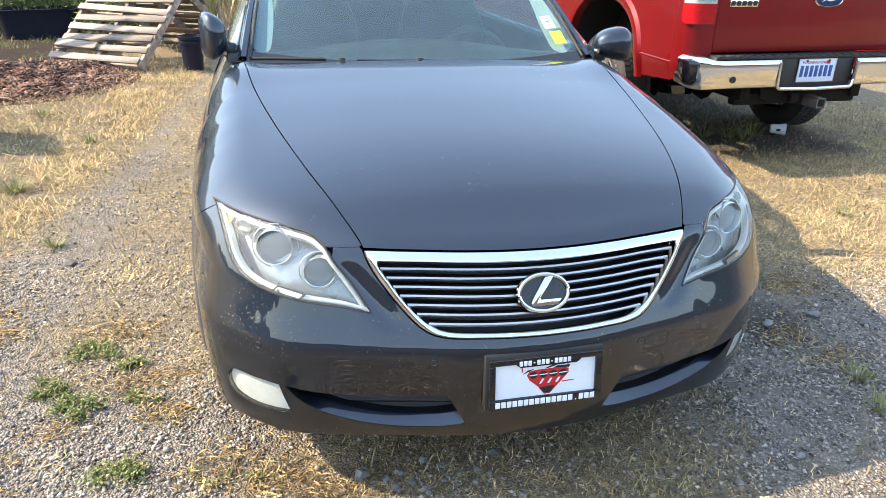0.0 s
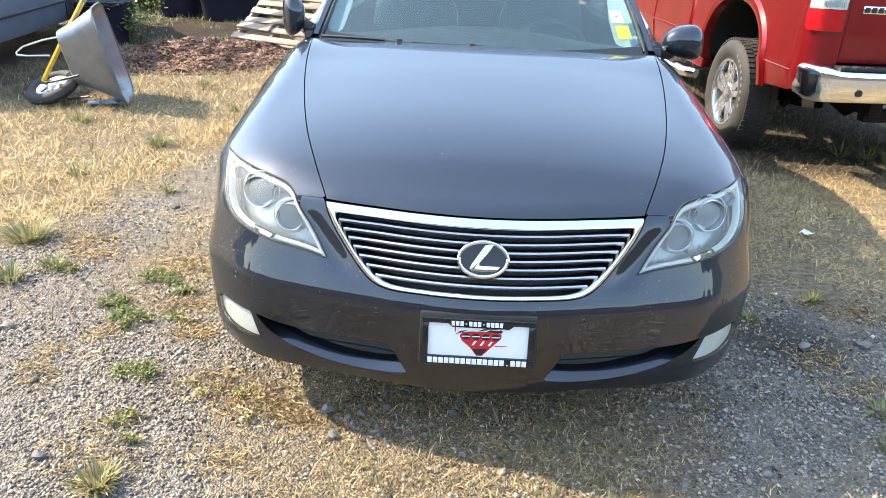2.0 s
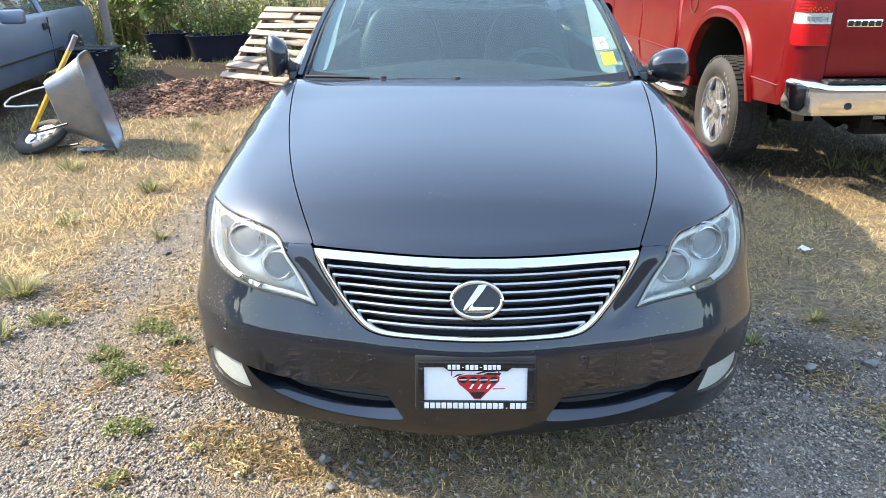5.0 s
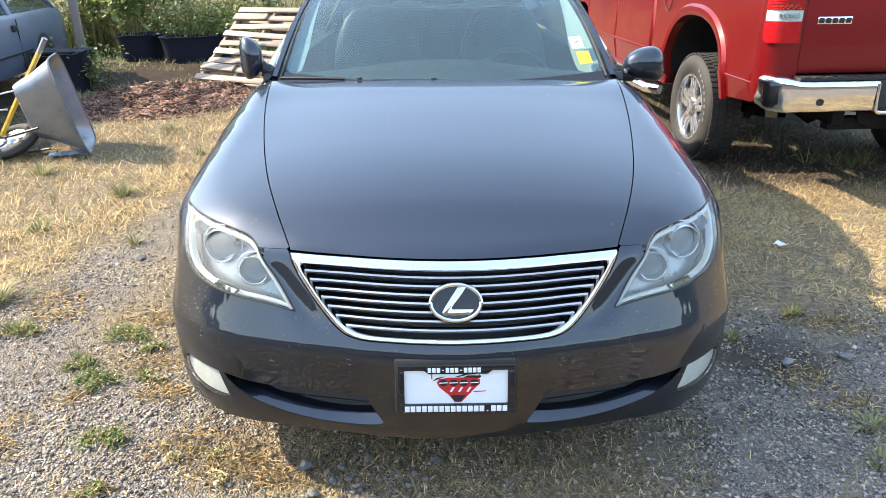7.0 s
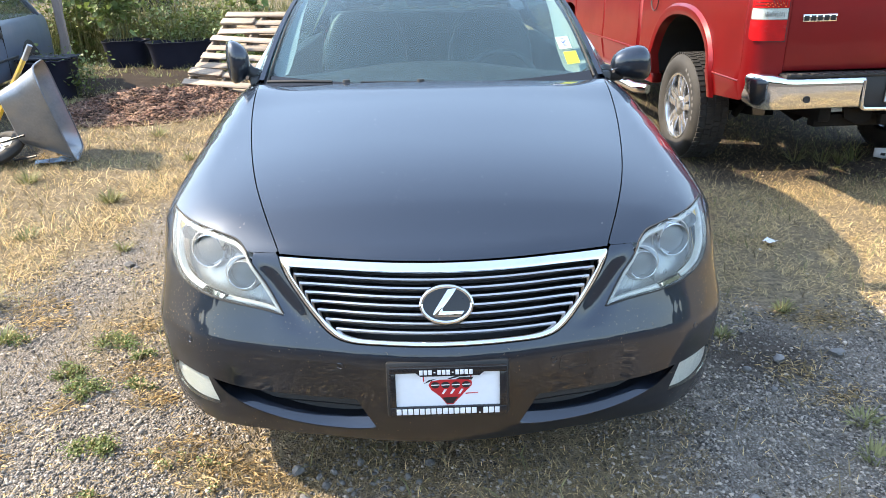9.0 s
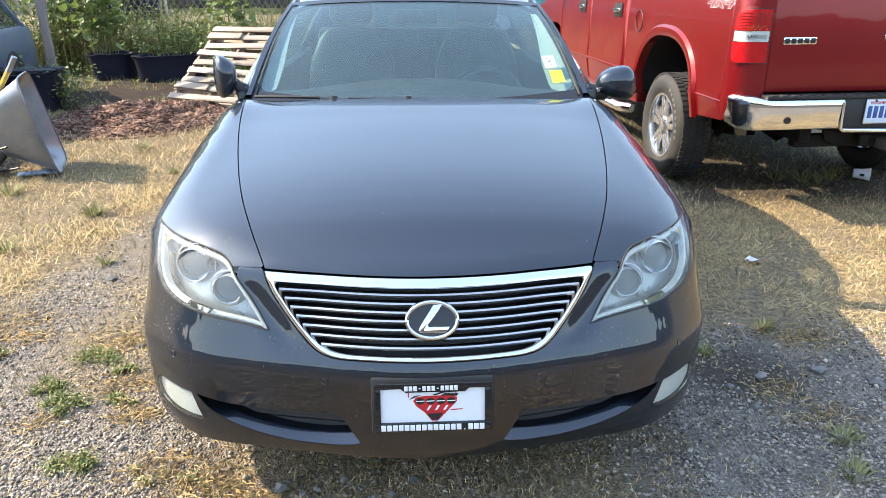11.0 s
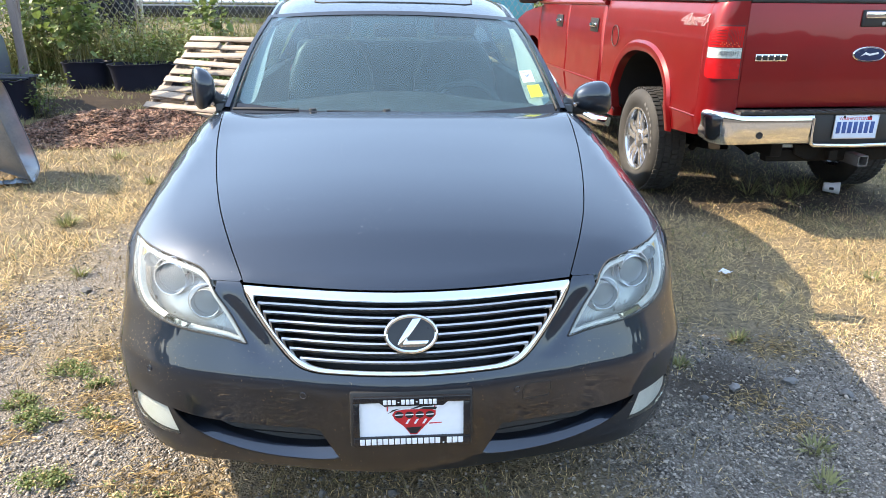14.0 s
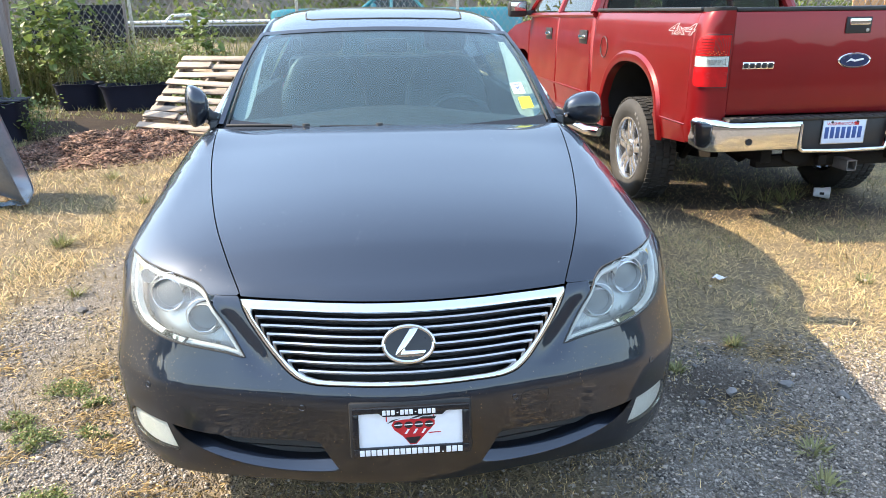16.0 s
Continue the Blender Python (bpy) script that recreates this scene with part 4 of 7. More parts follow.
# mirrors
for s, c, size, turn in ((1, Vector((0.895, 1.50, 1.030)), (0.088, 0.075, 0.070), -12), (-1, Vector((-0.850, 1.50, 1.062)), (0.047, 0.085, 0.086), 20)):
    bm = bmesh.new()
    bmesh.ops.create_uvsphere(bm, u_segments=28, v_segments=18, radius=1)
    for v in bm.verts:
        v.co = Vector([math.copysign(abs(q) ** 0.72, q) for q in v.co])
        v.co.x *= 1 - 0.12 * v.co.z * s if s > 0 else 1
        v.co.z *= 1 + 0.25 * v.co.x * s
        if v.co.y > 0.3:
            v.co.y = 0.3
    bmesh.ops.transform(bm, matrix=Matrix.Translation(c) @ pose(0, 0, 0, 0, 0, turn) @ Matrix.Diagonal((*size, 1)), verts=bm.verts)
    mir = part("door_mirror", bm, PAINT, sedan, "dark grey door mirror" if s > 0 else "dark grey door mirror folded inwards")
    part("mirror_arm", tube([(s * 0.76, 1.53, 0.985), c + Vector((-s * 0.05, 0.0, -0.05)), c], 0.03, 10, radii=[0.045, 0.03, 0.03]), BLACK, mir)


def wheel(name, parent, r, width, rim_r, spokes, m, lettered=False, tread=36, bar=0.017):
    """A wheel about the local x axis, outer face towards -x: tyre, rim, spokes, cap."""
    turn = m @ pose(0, 0, 0, 0, -90, 0)
    w = width / 2
    base = new(name)
    base.empty_display_size = 0.05
    base.parent = parent
    prof = [(rim_r * 0.97, -w * 0.8), (rim_r + 0.01, -w * 0.92), (rim_r + (r - rim_r) * 0.5, -w), (r - 0.03, -w * 0.93), (r - 0.006, -w * 0.74), (r, -w * 0.6), (r, w * 0.6), (r - 0.006, w * 0.74), (r - 0.03, w * 0.93),
            (rim_r + (r - rim_r) * 0.5, w), (rim_r + 0.01, w * 0.92), (rim_r * 0.97, w * 0.8)]
    bm = lathe(prof, 64, m=turn)
    for f in [f for f in bm.faces if len(f.verts) > 4]:
        bm.faces.remove(f)
    if tread:
        for k in range(tread * 2):
            a = 2 * math.pi * k / tread / 2
            for j, zc in enumerate((-0.62, -0.22, 0.22, 0.62)):
                aa = a + (j % 2) * math.pi / tread / 2
                t = turn @ Matrix.Rotation(aa, 4, "Z") @ pose(r + 0.002, 0, zc * w)
                box(-0.006, 0.006, -r * math.pi / tread / 2 * 0.72, r * math.pi / tread / 2 * 0.72, -w * 0.16, w * 0.16, 0, bm, t)
    bmesh.ops.recalc_face_normals(bm, faces=bm.faces)
    part("tyre", bm, RUBBER, base, "black rubber tyre")
    bm = lathe([(rim_r * 0.9, -w * 0.7), (rim_r * 0.90, w * 0.70), (rim_r * 0.93, w * 0.86), (rim_r * 0.99, w * 0.90), (rim_r, w * 0.86), (rim_r, -w * 0.85)], 48, m=turn)
    for f in [f for f in bm.faces if len(f.verts) > 4]:
        bm.faces.remove(f)
    bmesh.ops.recalc_face_normals(bm, faces=bm.faces)
    rim = part("rim", bm, ALLOY, base, "polished alloy rim")
    # Black disc set close behind the spokes so their gaps look shaded
    part("spoke_shade_disc", lathe([(0.0, -0.01), (rim_r * 0.88, -0.01), (rim_r * 0.88, 0.01), (0, 0.01)], 32, m=turn @ pose(0, 0, w * 0.44)), BLACK, base)
    for k in range(spokes):
        a = 2 * math.pi * k / spokes
        bm = bmesh.new()
        for off in (-1, 1):
            pts = [(rim_r * 0.16, off * 0.020, w * 0.62), (rim_r * 0.55, off * 0.030, w * 0.72), (rim_r * 0.92, off * 0.046, w * 0.70)]
            for a0, a1 in zip(pts, pts[1:]):
                d = math.atan2(a1[1] - a0[1], a1[0] - a0[0])
                ln = math.hypot(a1[1] - a0[1], a1[0] - a0[0])
                mm = turn @ Matrix.Rotation(a, 4, "Z") @ pose((a0[0] + a1[0]) / 2, (a0[1] + a1[1]) / 2, (a0[2] + a1[2]) / 2 - 0.012, 0, -math.degrees(math.atan2(a1[2] - a0[2], ln)), math.degrees(d))
                box(-ln / 2 - 0.004, ln / 2 + 0.004, -bar, bar, -0.018, 0.018, 0.006, bm, mm)
        part("spoke", bm, ALLOY, base, "bright alloy spoke")
    part("hub_cap", lathe([(rim_r * 0.30, w * 0.45), (rim_r * 0.29, w * 0.72), (rim_r * 0.24, w * 0.78), (0, w * 0.80)], 24, m=turn), ALLOY, base)
    return base


for y in (WHEEL_Y, WHEEL_Y + 2.97):
    wheel("wheel", sedan, 0.335, 0.235, 0.235, 5, pose(-0.80, y, 0.335), tread=0)
    wheel("wheel", sedan, 0.335, 0.235, 0.235, 5, pose(0.80, y, 0.335, 0, 0, 180), tread=0)

# ---- ground ----
def grassy(x, y):
    """How much dry grass covers a place: 0 bare gravel, 1 full."""
    x, y = np.asarray(x, float), np.asarray(y, float)
    sm = lambda a, b, v: np.clip((v - a) / (b - a), 0, 1) ** 2 * (3 - 2 * np.clip((v - a) / (b - a), 0, 1))
    edge_x = spline([(-3, -3.4), (0.6, -2.5), (1.2, -2.1), (2.0, -1.85), (3.0, -1.65), (4.5, -1.5), (7, -1.3), (30, -1.0)], y)
    left = sm(-0.25, 0.35, edge_x - x)
    right = sm(0.6, 1.5, y + 0.25 * (x - 1.5)) * sm(0.8, 1.2, x)
    centre = 0.6 * sm(-1.0, -0.4, x) * (1 - sm(0.3, 1.15, x)) * sm(-1.2, -0.4, -np.abs(y + 0.1))
    lane = 0.52 * sm(-1.75, -1.35, x) * (1 - sm(-1.0, -0.8, x)) * sm(0.2, 1.0, y)
    base = np.maximum.reduce([left, right, centre, lane, 0.05 + 0 * x])
    far = sm(8, 14, np.hypot(x, y))
    return np.maximum(base, far)


def soil_shade(x, y):
    """Bare dark soil by the bumper, and soil darkened as shade under the parked vehicles and beside the old car."""
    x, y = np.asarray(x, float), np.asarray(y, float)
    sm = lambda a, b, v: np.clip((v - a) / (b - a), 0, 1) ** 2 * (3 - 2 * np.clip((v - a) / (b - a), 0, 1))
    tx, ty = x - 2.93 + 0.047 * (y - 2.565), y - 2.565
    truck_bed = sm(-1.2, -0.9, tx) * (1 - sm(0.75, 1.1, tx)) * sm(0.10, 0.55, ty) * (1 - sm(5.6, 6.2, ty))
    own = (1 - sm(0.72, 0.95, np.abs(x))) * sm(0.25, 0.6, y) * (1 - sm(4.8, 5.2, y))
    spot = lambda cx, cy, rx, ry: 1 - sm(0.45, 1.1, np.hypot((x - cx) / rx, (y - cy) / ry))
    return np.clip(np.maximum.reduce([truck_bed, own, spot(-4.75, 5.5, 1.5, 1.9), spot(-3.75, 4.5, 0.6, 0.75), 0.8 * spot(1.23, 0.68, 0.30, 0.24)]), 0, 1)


xs = np.concatenate([[-400, -150, -60, -30, -18, -12, -9], np.arange(-7, 7.01, 0.1), [9, 12, 18, 30, 60, 150, 400]])
yg = np.concatenate([[-200, -60, -20, -8, -4], np.arange(-2.5, 9.01, 0.1), np.arange(9.5, 20, 0.5), [25, 35, 60, 120, 250, 600]])
gx, gy = np.meshgrid(xs, yg)
gz = np.array([[0.010 * noise.noise((a * 1.3, b * 1.3, 0)) + 0.005 * noise.noise((a * 5, b * 5, 3)) if abs(a) < 8 and -3 < b < 10 else 0 for a, b in zip(ra, rb)] for ra, rb in zip(gx, gy)])
me = bpy.data.meshes.new("ground")
nx, ny = len(xs), len(yg)
me.from_pydata(np.stack([gx, gy, gz], 2).reshape(-1, 3).tolist(), [], [(j * nx + i, j * nx + i + 1, (j + 1) * nx + i + 1, (j + 1) * nx + i) for j in range(ny - 1) for i in range(nx - 1)])
att = me.attributes.new("cover", "FLOAT", "POINT")
att.data.foreach_set("value", grassy(gx, gy).ravel().astype(np.float32))
att = me.attributes.new("soil_shade", "FLOAT", "POINT")
att.data.foreach_set("value", soil_shade(gx, gy).ravel().astype(np.float32))
me.shade_smooth()
gm = bpy.data.materials.new("gravel_and_dry_grass")
gm.use_nodes = True
n, l = gm.node_tree.nodes, gm.node_tree.links
p = n["Principled BSDF"]
p.inputs["Roughness"].default_value = 0.9
p.inputs["Specular IOR Level"].default_value = 0.25
co = n.new("ShaderNodeNewGeometry")
cover = n.new("ShaderNodeAttribute")
cover.attribute_name = "cover"
shade_mask = n.new("ShaderNodeAttribute")
shade_mask.attribute_name = "soil_shade"


def tex(kind, scale, detail=4):
    t = n.new(kind)
    t.inputs["Scale"].default_value = scale
    if kind == "ShaderNodeTexNoise":
        t.inputs["Detail"].default_value = detail
    l.new(co.outputs["Position"], t.inputs["Vector"])
    return t


def ramp(src, stops):
    r = n.new("ShaderNodeValToRGB")
    r.color_ramp.elements[0].position, r.color_ramp.elements[0].color = stops[0][0], (*stops[0][1], 1)
    r.color_ramp.elements[1].position, r.color_ramp.elements[1].color = stops[-1][0], (*stops[-1][1], 1)
    for q, c in stops[1:-1]:
        r.color_ramp.elements.new(q).color = (*c, 1)
    l.new(src, r.inputs[0])
    return r.outputs[0]


def blend(f, a, b):
    m = n.new("ShaderNodeMix")
    m.data_type = "RGBA"
    l.new(f, m.inputs["Factor"])
    l.new(a, m.inputs["A"])
    l.new(b, m.inputs["B"])
    return m.outputs["Result"]


pebble = tex("ShaderNodeTexVoronoi", 130)
stone = ramp(pebble.outputs["Color"], [(0.0, (0.10, 0.092, 0.082)), (0.5, (0.27, 0.248, 0.22)), (1.0, (0.48, 0.44, 0.385))])
soil = ramp(tex("ShaderNodeTexNoise", 9, 8).outputs["Fac"], [(0.35, (0.085, 0.070, 0.055)), (0.65, (0.20, 0.165, 0.125))])
straw = ramp(tex("ShaderNodeTexNoise", 38, 6).outputs["Fac"], [(0.3, (0.11, 0.090, 0.060)), (0.5, (0.23, 0.182, 0.115)), (0.75, (0.38, 0.295, 0.18))])
gaps = ramp(pebble.outputs["Distance"], [(0.15, (0, 0, 0)), (0.75, (1, 1, 1))])
gravel = blend(gaps, stone, soil)
patch = tex("ShaderNodeTexNoise", 3.0, 8)
ms = n.new("ShaderNodeMath")
ms.operation = "MULTIPLY_ADD"
l.new(patch.outputs["Fac"], ms.inputs[0])
ms.inputs[1].default_value = 1.6
l.new(cover.outputs["Fac"], ms.inputs[2])
mr2 = n.new("ShaderNodeMapRange")
mr2.inputs["From Min"].default_value, mr2.inputs["From Max"].default_value = 0.95, 1.45
l.new(ms.outputs[0], mr2.inputs["Value"])
# trodden brown soil south of the gravel
place = n.new("ShaderNodeSeparateXYZ")
l.new(co.outputs["Position"], place.inputs[0])
trod = n.new("ShaderNodeMapRange")
trod.inputs["From Min"].default_value, trod.inputs["From Max"].default_value = 0.45, -0.35
wander = n.new("ShaderNodeMath")
wander.operation, wander.inputs[1].default_value = "MULTIPLY_ADD", 2.6
l.new(tex("ShaderNodeTexNoise", 1.1, 8).outputs["Fac"], wander.inputs[0])
l.new(place.outputs["Y"], wander.inputs[2])
l.new(wander.outputs[0], trod.inputs["Value"])
bare = ramp(tex("ShaderNodeTexNoise", 22, 10).outputs["Fac"], [(0.35, (0.045, 0.034, 0.026)), (0.65, (0.10, 0.078, 0.058))])
# Near-black soil colour, also standing in for shade under and beside the vehicles
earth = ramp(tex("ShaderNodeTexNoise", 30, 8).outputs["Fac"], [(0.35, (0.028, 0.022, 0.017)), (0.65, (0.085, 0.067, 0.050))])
l.new(blend(shade_mask.outputs["Fac"], blend(trod.outputs[0], blend(mr2.outputs[0], gravel, straw), bare), earth), p.inputs["Base Color"])
bp = n.new("ShaderNodeBump")
bp.inputs["Strength"].default_value, bp.inputs["Distance"].default_value, bp.invert = 0.9, 0.012, True
l.new(pebble.outputs["Distance"], bp.inputs["Height"])
l.new(bp.outputs[0], p.inputs["Normal"])
me.materials.append(gm)
ground = tagged(new("ground", me), "gravel lot with dry straw-coloured grass", "ground", kind="structure")

# ---- gravel, straw, weeds ----
rng = np.random.default_rng(7)
STRAW = material("straw", (0.64, 0.48, 0.24), (0.39, 0.285, 0.14), rough=0.7, scale=2.2, fine=60, island=0.65, sheen_through=0.25)
DEAD = material("dead_grass", (0.26, 0.19, 0.11), (0.17, 0.14, 0.075), rough=0.8, scale=3, fine=60, island=0.4, sheen_through=0.2)
GREEN_BLADE = material("green_blade", (0.16, 0.185, 0.065), (0.29, 0.265, 0.12), rough=0.6, scale=4, fine=60, island=0.35, sheen_through=0.3)
LEAF = material("weed_leaf", (0.085, 0.14, 0.028), (0.17, 0.195, 0.055), rough=0.55, scale=6, fine=80, island=0.35, sheen_through=0.3)
STONE = material("gravel_stone", (0.35, 0.305, 0.255), (0.15, 0.132, 0.112), rough=0.85, scale=40, fine=300, island=0.8, stain=(0.36, 0.30, 0.23))
COBBLE = material("river_stone", (0.175, 0.165, 0.155), (0.11, 0.106, 0.10), rough=0.7, scale=30, fine=240, island=0.4, bump=0.0008, stain=(0.22, 0.20, 0.175))


def bulk(name, verts, faces, mat, label, category, flat_shade=False, kind="stuff"):
    """One large mesh from arrays."""
    me = bpy.data.meshes.new(name)
    k = faces.shape[1]
    me.vertices.add(len(verts))
    me.vertices.foreach_set("co", verts.astype(np.float32).ravel())
    me.loops.add(faces.size)
    me.loops.foreach_set("vertex_index", faces.astype(np.int32).ravel())
    me.polygons.add(len(faces))
    me.polygons.foreach_set("loop_start", np.arange(0, faces.size, k, dtype=np.int32))
    me.update(calc_edges=True)
    if not flat_shade:
        me.shade_smooth()
    me.materials.append(mat)
    return tagged(new(name, me), label, category, kind=kind)


def level(x, y):
    """Height of the ground sheet."""
    return np.array([0.010 * noise.noise((a * 1.3, b * 1.3, 0)) + 0.005 * noise.noise((a * 5, b * 5, 3)) if abs(a) < 8 and -3 < b < 10 else 0 for a, b in zip(x, y)])


def scatter(count, x0, x1, y0, y1, weight):
    x, y = rng.uniform(x0, x1, count), rng.uniform(y0, y1, count)
    patchy = np.array([noise.noise((a * 2.2, b * 2.2, 5)) + 0.6 * noise.noise((a * 7, b * 7, 9)) for a, b in zip(x, y)])
    keep = rng.uniform(0, 1, count) < weight(x, y, patchy)
    return x[keep], y[keep]


ICO = bmesh.new()
bmesh.ops.create_icosphere(ICO, subdivisions=1, radius=1)
ico_v = np.array([v.co[:] for v in ICO.verts])
ico_f = np.array([[v.index for v in f.verts] for f in ICO.faces])
ICO.free()
oct_v = np.array([(1, 0, 0), (-1, 0, 0), (0, 1, 0), (0, -1, 0), (0, 0, 1), (0, 0, -1)], float)
oct_f = np.array([(0, 2, 4), (2, 1, 4), (1, 3, 4), (3, 0, 4), (2, 0, 5), (1, 2, 5), (3, 1, 5), (0, 3, 5)])


def stones(name, x, y, low, high, label, sink=0.35, shape_v=None, shape_f=None):
    ico_v, ico_f = (globe_v, globe_f) if shape_v is None else (shape_v, shape_f)
    n0 = len(x)
    r = low + (high - low) * rng.uniform(0, 1, n0) ** 1.8
    dims = np.stack([r * rng.uniform(0.8, 1.35, n0), r * rng.uniform(0.7, 1.0, n0), r * rng.uniform(0.5, 0.8, n0)], 1)
    v = ico_v[None] * rng.uniform(0.78, 1.22, (n0, len(ico_v), 1)) * dims[:, None]
    a = rng.uniform(0, 6.28, n0)
    c, s = np.cos(a)[:, None], np.sin(a)[:, None]
    tilt = rng.normal(0, 0.35, n0)[:, None]
    vx, vy, vz = v[..., 0], v[..., 1], v[..., 2]
    vy, vz = vy * np.cos(tilt) - vz * np.sin(tilt), vy * np.sin(tilt) + vz * np.cos(tilt)
    w = np.stack([vx * c - vy * s + x[:, None], vx * s + vy * c + y[:, None], vz + (level(x, y) + dims[:, 2] * (1 - sink * 2) + rng.uniform(-0.002, 0.0035, n0))[:, None]], 2)
    f = ico_f[None] + (np.arange(n0) * len(ico_v))[:, None, None]
    return bulk(name, w.reshape(-1, 3), f.reshape(-1, 3), STONE, label, "gravel", True)


def blades(name, x, y, low, high, width, lean, mat, label, category="grass", z=None, face=None):
    """Bent blades: a quad and a tip each."""
    n0 = len(x)
    ln = rng.uniform(low, high, n0)
    a = rng.uniform(0, 6.28, n0) if face is None else face
    th = np.clip(rng.normal(lean, 0.28, n0), 0.05, 1.5)
    d = np.stack([np.cos(a), np.sin(a)], 1)
    side = np.stack([-np.sin(a + rng.normal(0, 0.5, n0)), np.cos(a)], 1) * width * rng.uniform(0.6, 1.2, n0)[:, None]
    base = np.stack([x, y, (level(x, y) if z is None else z)], 1)
    h1, h2 = ln * 0.55, ln * 0.45
    t2 = np.minimum(th + rng.uniform(0.1, 0.7, n0), 1.75)
    mid = base + np.concatenate([d * (h1 * np.sin(th))[:, None], (h1 * np.cos(th))[:, None]], 1)
    tip = mid + np.concatenate([d * (h2 * np.sin(t2))[:, None], (h2 * np.cos(t2))[:, None]], 1)
    tip[:, 2] = np.maximum(tip[:, 2], base[:, 2] + 0.004)
    sd = np.concatenate([side, np.zeros((n0, 1))], 1)
    v = np.stack([base - sd, base + sd, mid - sd * 0.8, mid + sd * 0.8, tip], 1).reshape(-1, 3)
    k = (np.arange(n0) * 5)[:, None]
    f = np.concatenate([k + np.array([[0, 1, 3]]), k + np.array([[0, 3, 2]]), k + np.array([[2, 3, 4]])], 0)
    return bulk(name, v, f, mat, label, category)


globe_v, globe_f = ico_v, ico_f
clear = lambda x, y: ~((np.abs(x) < 0.72) & (y > 0.5))
x, y = scatter(400000, -3.2, 3.2, -0.75, 3.6, lambda x, y, q: np.clip(1.05 - grassy(x, y) * 1.1 + q * 0.35, 0.0, 1) * clear(x, y) * (1 - 0.75 * soil_shade(x, y)) * np.where(y < 1.6, 1, 0.6) * np.clip(0.60 + 0.55 * q, 0.12, 0.8))
stones("gravel", x, y, 0.0025, 0.0092, "loose angular grey gravel over soil", 0.38, oct_v, oct_f)
x, y = scatter(900, -3.0, 3.0, -0.75, 4.5, lambda x, y, q: np.clip(0.9 - grassy(x, y), 0.05, 1) * clear(x, y))
stones("pebbles", x, y, 0.008, 0.015, "larger pale pebbles in the gravel", 0.3)

dense = lambda x, y, q: (1 - 0.93 * soil_shade(x, y)) * np.clip(grassy(x, y) * 1.0 - 0.18 + q * 1.1, 0.008, 1) * clear(x, y) * np.where((x < -2.2) & (y > 2.3), 0.42, 1.0) * np.where(x < -3.5 - 0.1 * y, 0.4, 1.0)
x, y = scatter(120000, -4.8, -0.9, -0.5, 7.6, dense)
tall = np.clip((grassy(x, y) - 0.5) / 0.4, 0, 1)
blades("dry_grass", x, y, 0.012 + 0.013 * tall, 0.03 + 0.09 * tall, 0.0025, 1.08, STRAW, "matted straw-coloured dry grass")
x, y = scatter(150000, 0.85, 5.2, 0.2, 5.0, dense)
tall = np.clip((grassy(x, y) - 0.5) / 0.4, 0, 1)
blades("dry_grass", x, y, 0.010 + 0.008 * tall, 0.028 + 0.038 * tall, 0.0017, 1.18, STRAW, "matted straw-coloured dry grass")
x, y = scatter(16000, -3.0, -0.7, -0.7, 2.4, lambda x, y, q: np.clip(0.1 + q * 1.1, 0, 0.8) * (1 - grassy(x, y)))
blades("dry_grass", x, y, 0.012, 0.04, 0.0018, 1.2, STRAW, "short straw flecks between stones")
x, y = scatter(60000, -0.9, 1.1, -0.75, 0.7, lambda x, y, q: np.clip(grassy(x, y) * 1.1 - 0.25 + q * 0.9, 0, 1))
blades("dead_grass", x, y, 0.010, 0.035, 0.0016, 0.9, DEAD, "short dead grass in front of a car")
x, y = scatter(44000, -1.0, 1.4, -0.75, 0.9, lambda x, y, q: np.clip(grassy(x, y) * 1.3 - 0.25 + q * 0.6, 0.02, 1))
blades("dry_grass", x, y, 0.010, 0.034, 0.0014, 0.95, STRAW, "thin dry grass between stones")
x, y = scatter(90000, -4.8, 4.8, -0.5, 7.5, lambda x, y, q: np.clip(grassy(x, y) * np.where(x > 0.8, 0.28, 0.9) - 0.15 - q * 0.9 + 0.5 * (x < -2.2) * (y > 2.8), 0, 1) * clear(x, y))
blades("dead_grass", x, y, 0.02, 0.10, 0.0024, 0.9, DEAD, "brown dead grass under the straw")
x, y = scatter(70000, -4.8, 4.8, -0.7, 7.5, lambda x, y, q: np.clip(grassy(x, y) * 0.5 - 0.22 + q * 0.75, 0.0, 1) * clear(x, y))
blades("green_grass", x, y, 0.03, 0.10, 0.002, 0.8, GREEN_BLADE, "sparse green grass among straw")
x, y = scatter(3500, -6.2, -2.2, 6.8, 10.6, lambda x, y, q: 0.1 + 0.6 * q)
blades("dead_grass", x, y, 0.03, 0.10, 0.005, 1.1, DEAD, "dead grass and litter on bare soil")
x, y = scatter(20000, -6.2, -2.2, 6.8, 10.6, lambda x, y, q: np.clip(q * 1.2 - 0.05 + 0.5 * (y > 8.9), 0, 1))
blades("green_grass", x, y, 0.03, 0.12, 0.005, 0.8, GREEN_BLADE, "green grass beside the planters")
x, y = scatter(5000, -5.6, -2.5, 8.5, 9.9, lambda x, y, q: np.clip(q * 1.3 + 0.35 * (y > 9.1) - 0.1, 0, 1))
blades("green_grass", x, y, 0.08, 0.19, 0.006, 0.7, GREEN_BLADE, "green grass beside the planters")
x, y = scatter(26000, -12, 9, 7.2, 16, lambda x, y, q: (0.5 + q) * np.where((x > -7.0) & (x < -2.3) & (y < 10.9), 0.06, 1))
blades("dry_grass", x, y, 0.06, 0.22, 0.006, 0.9, STRAW, "far dry grass")


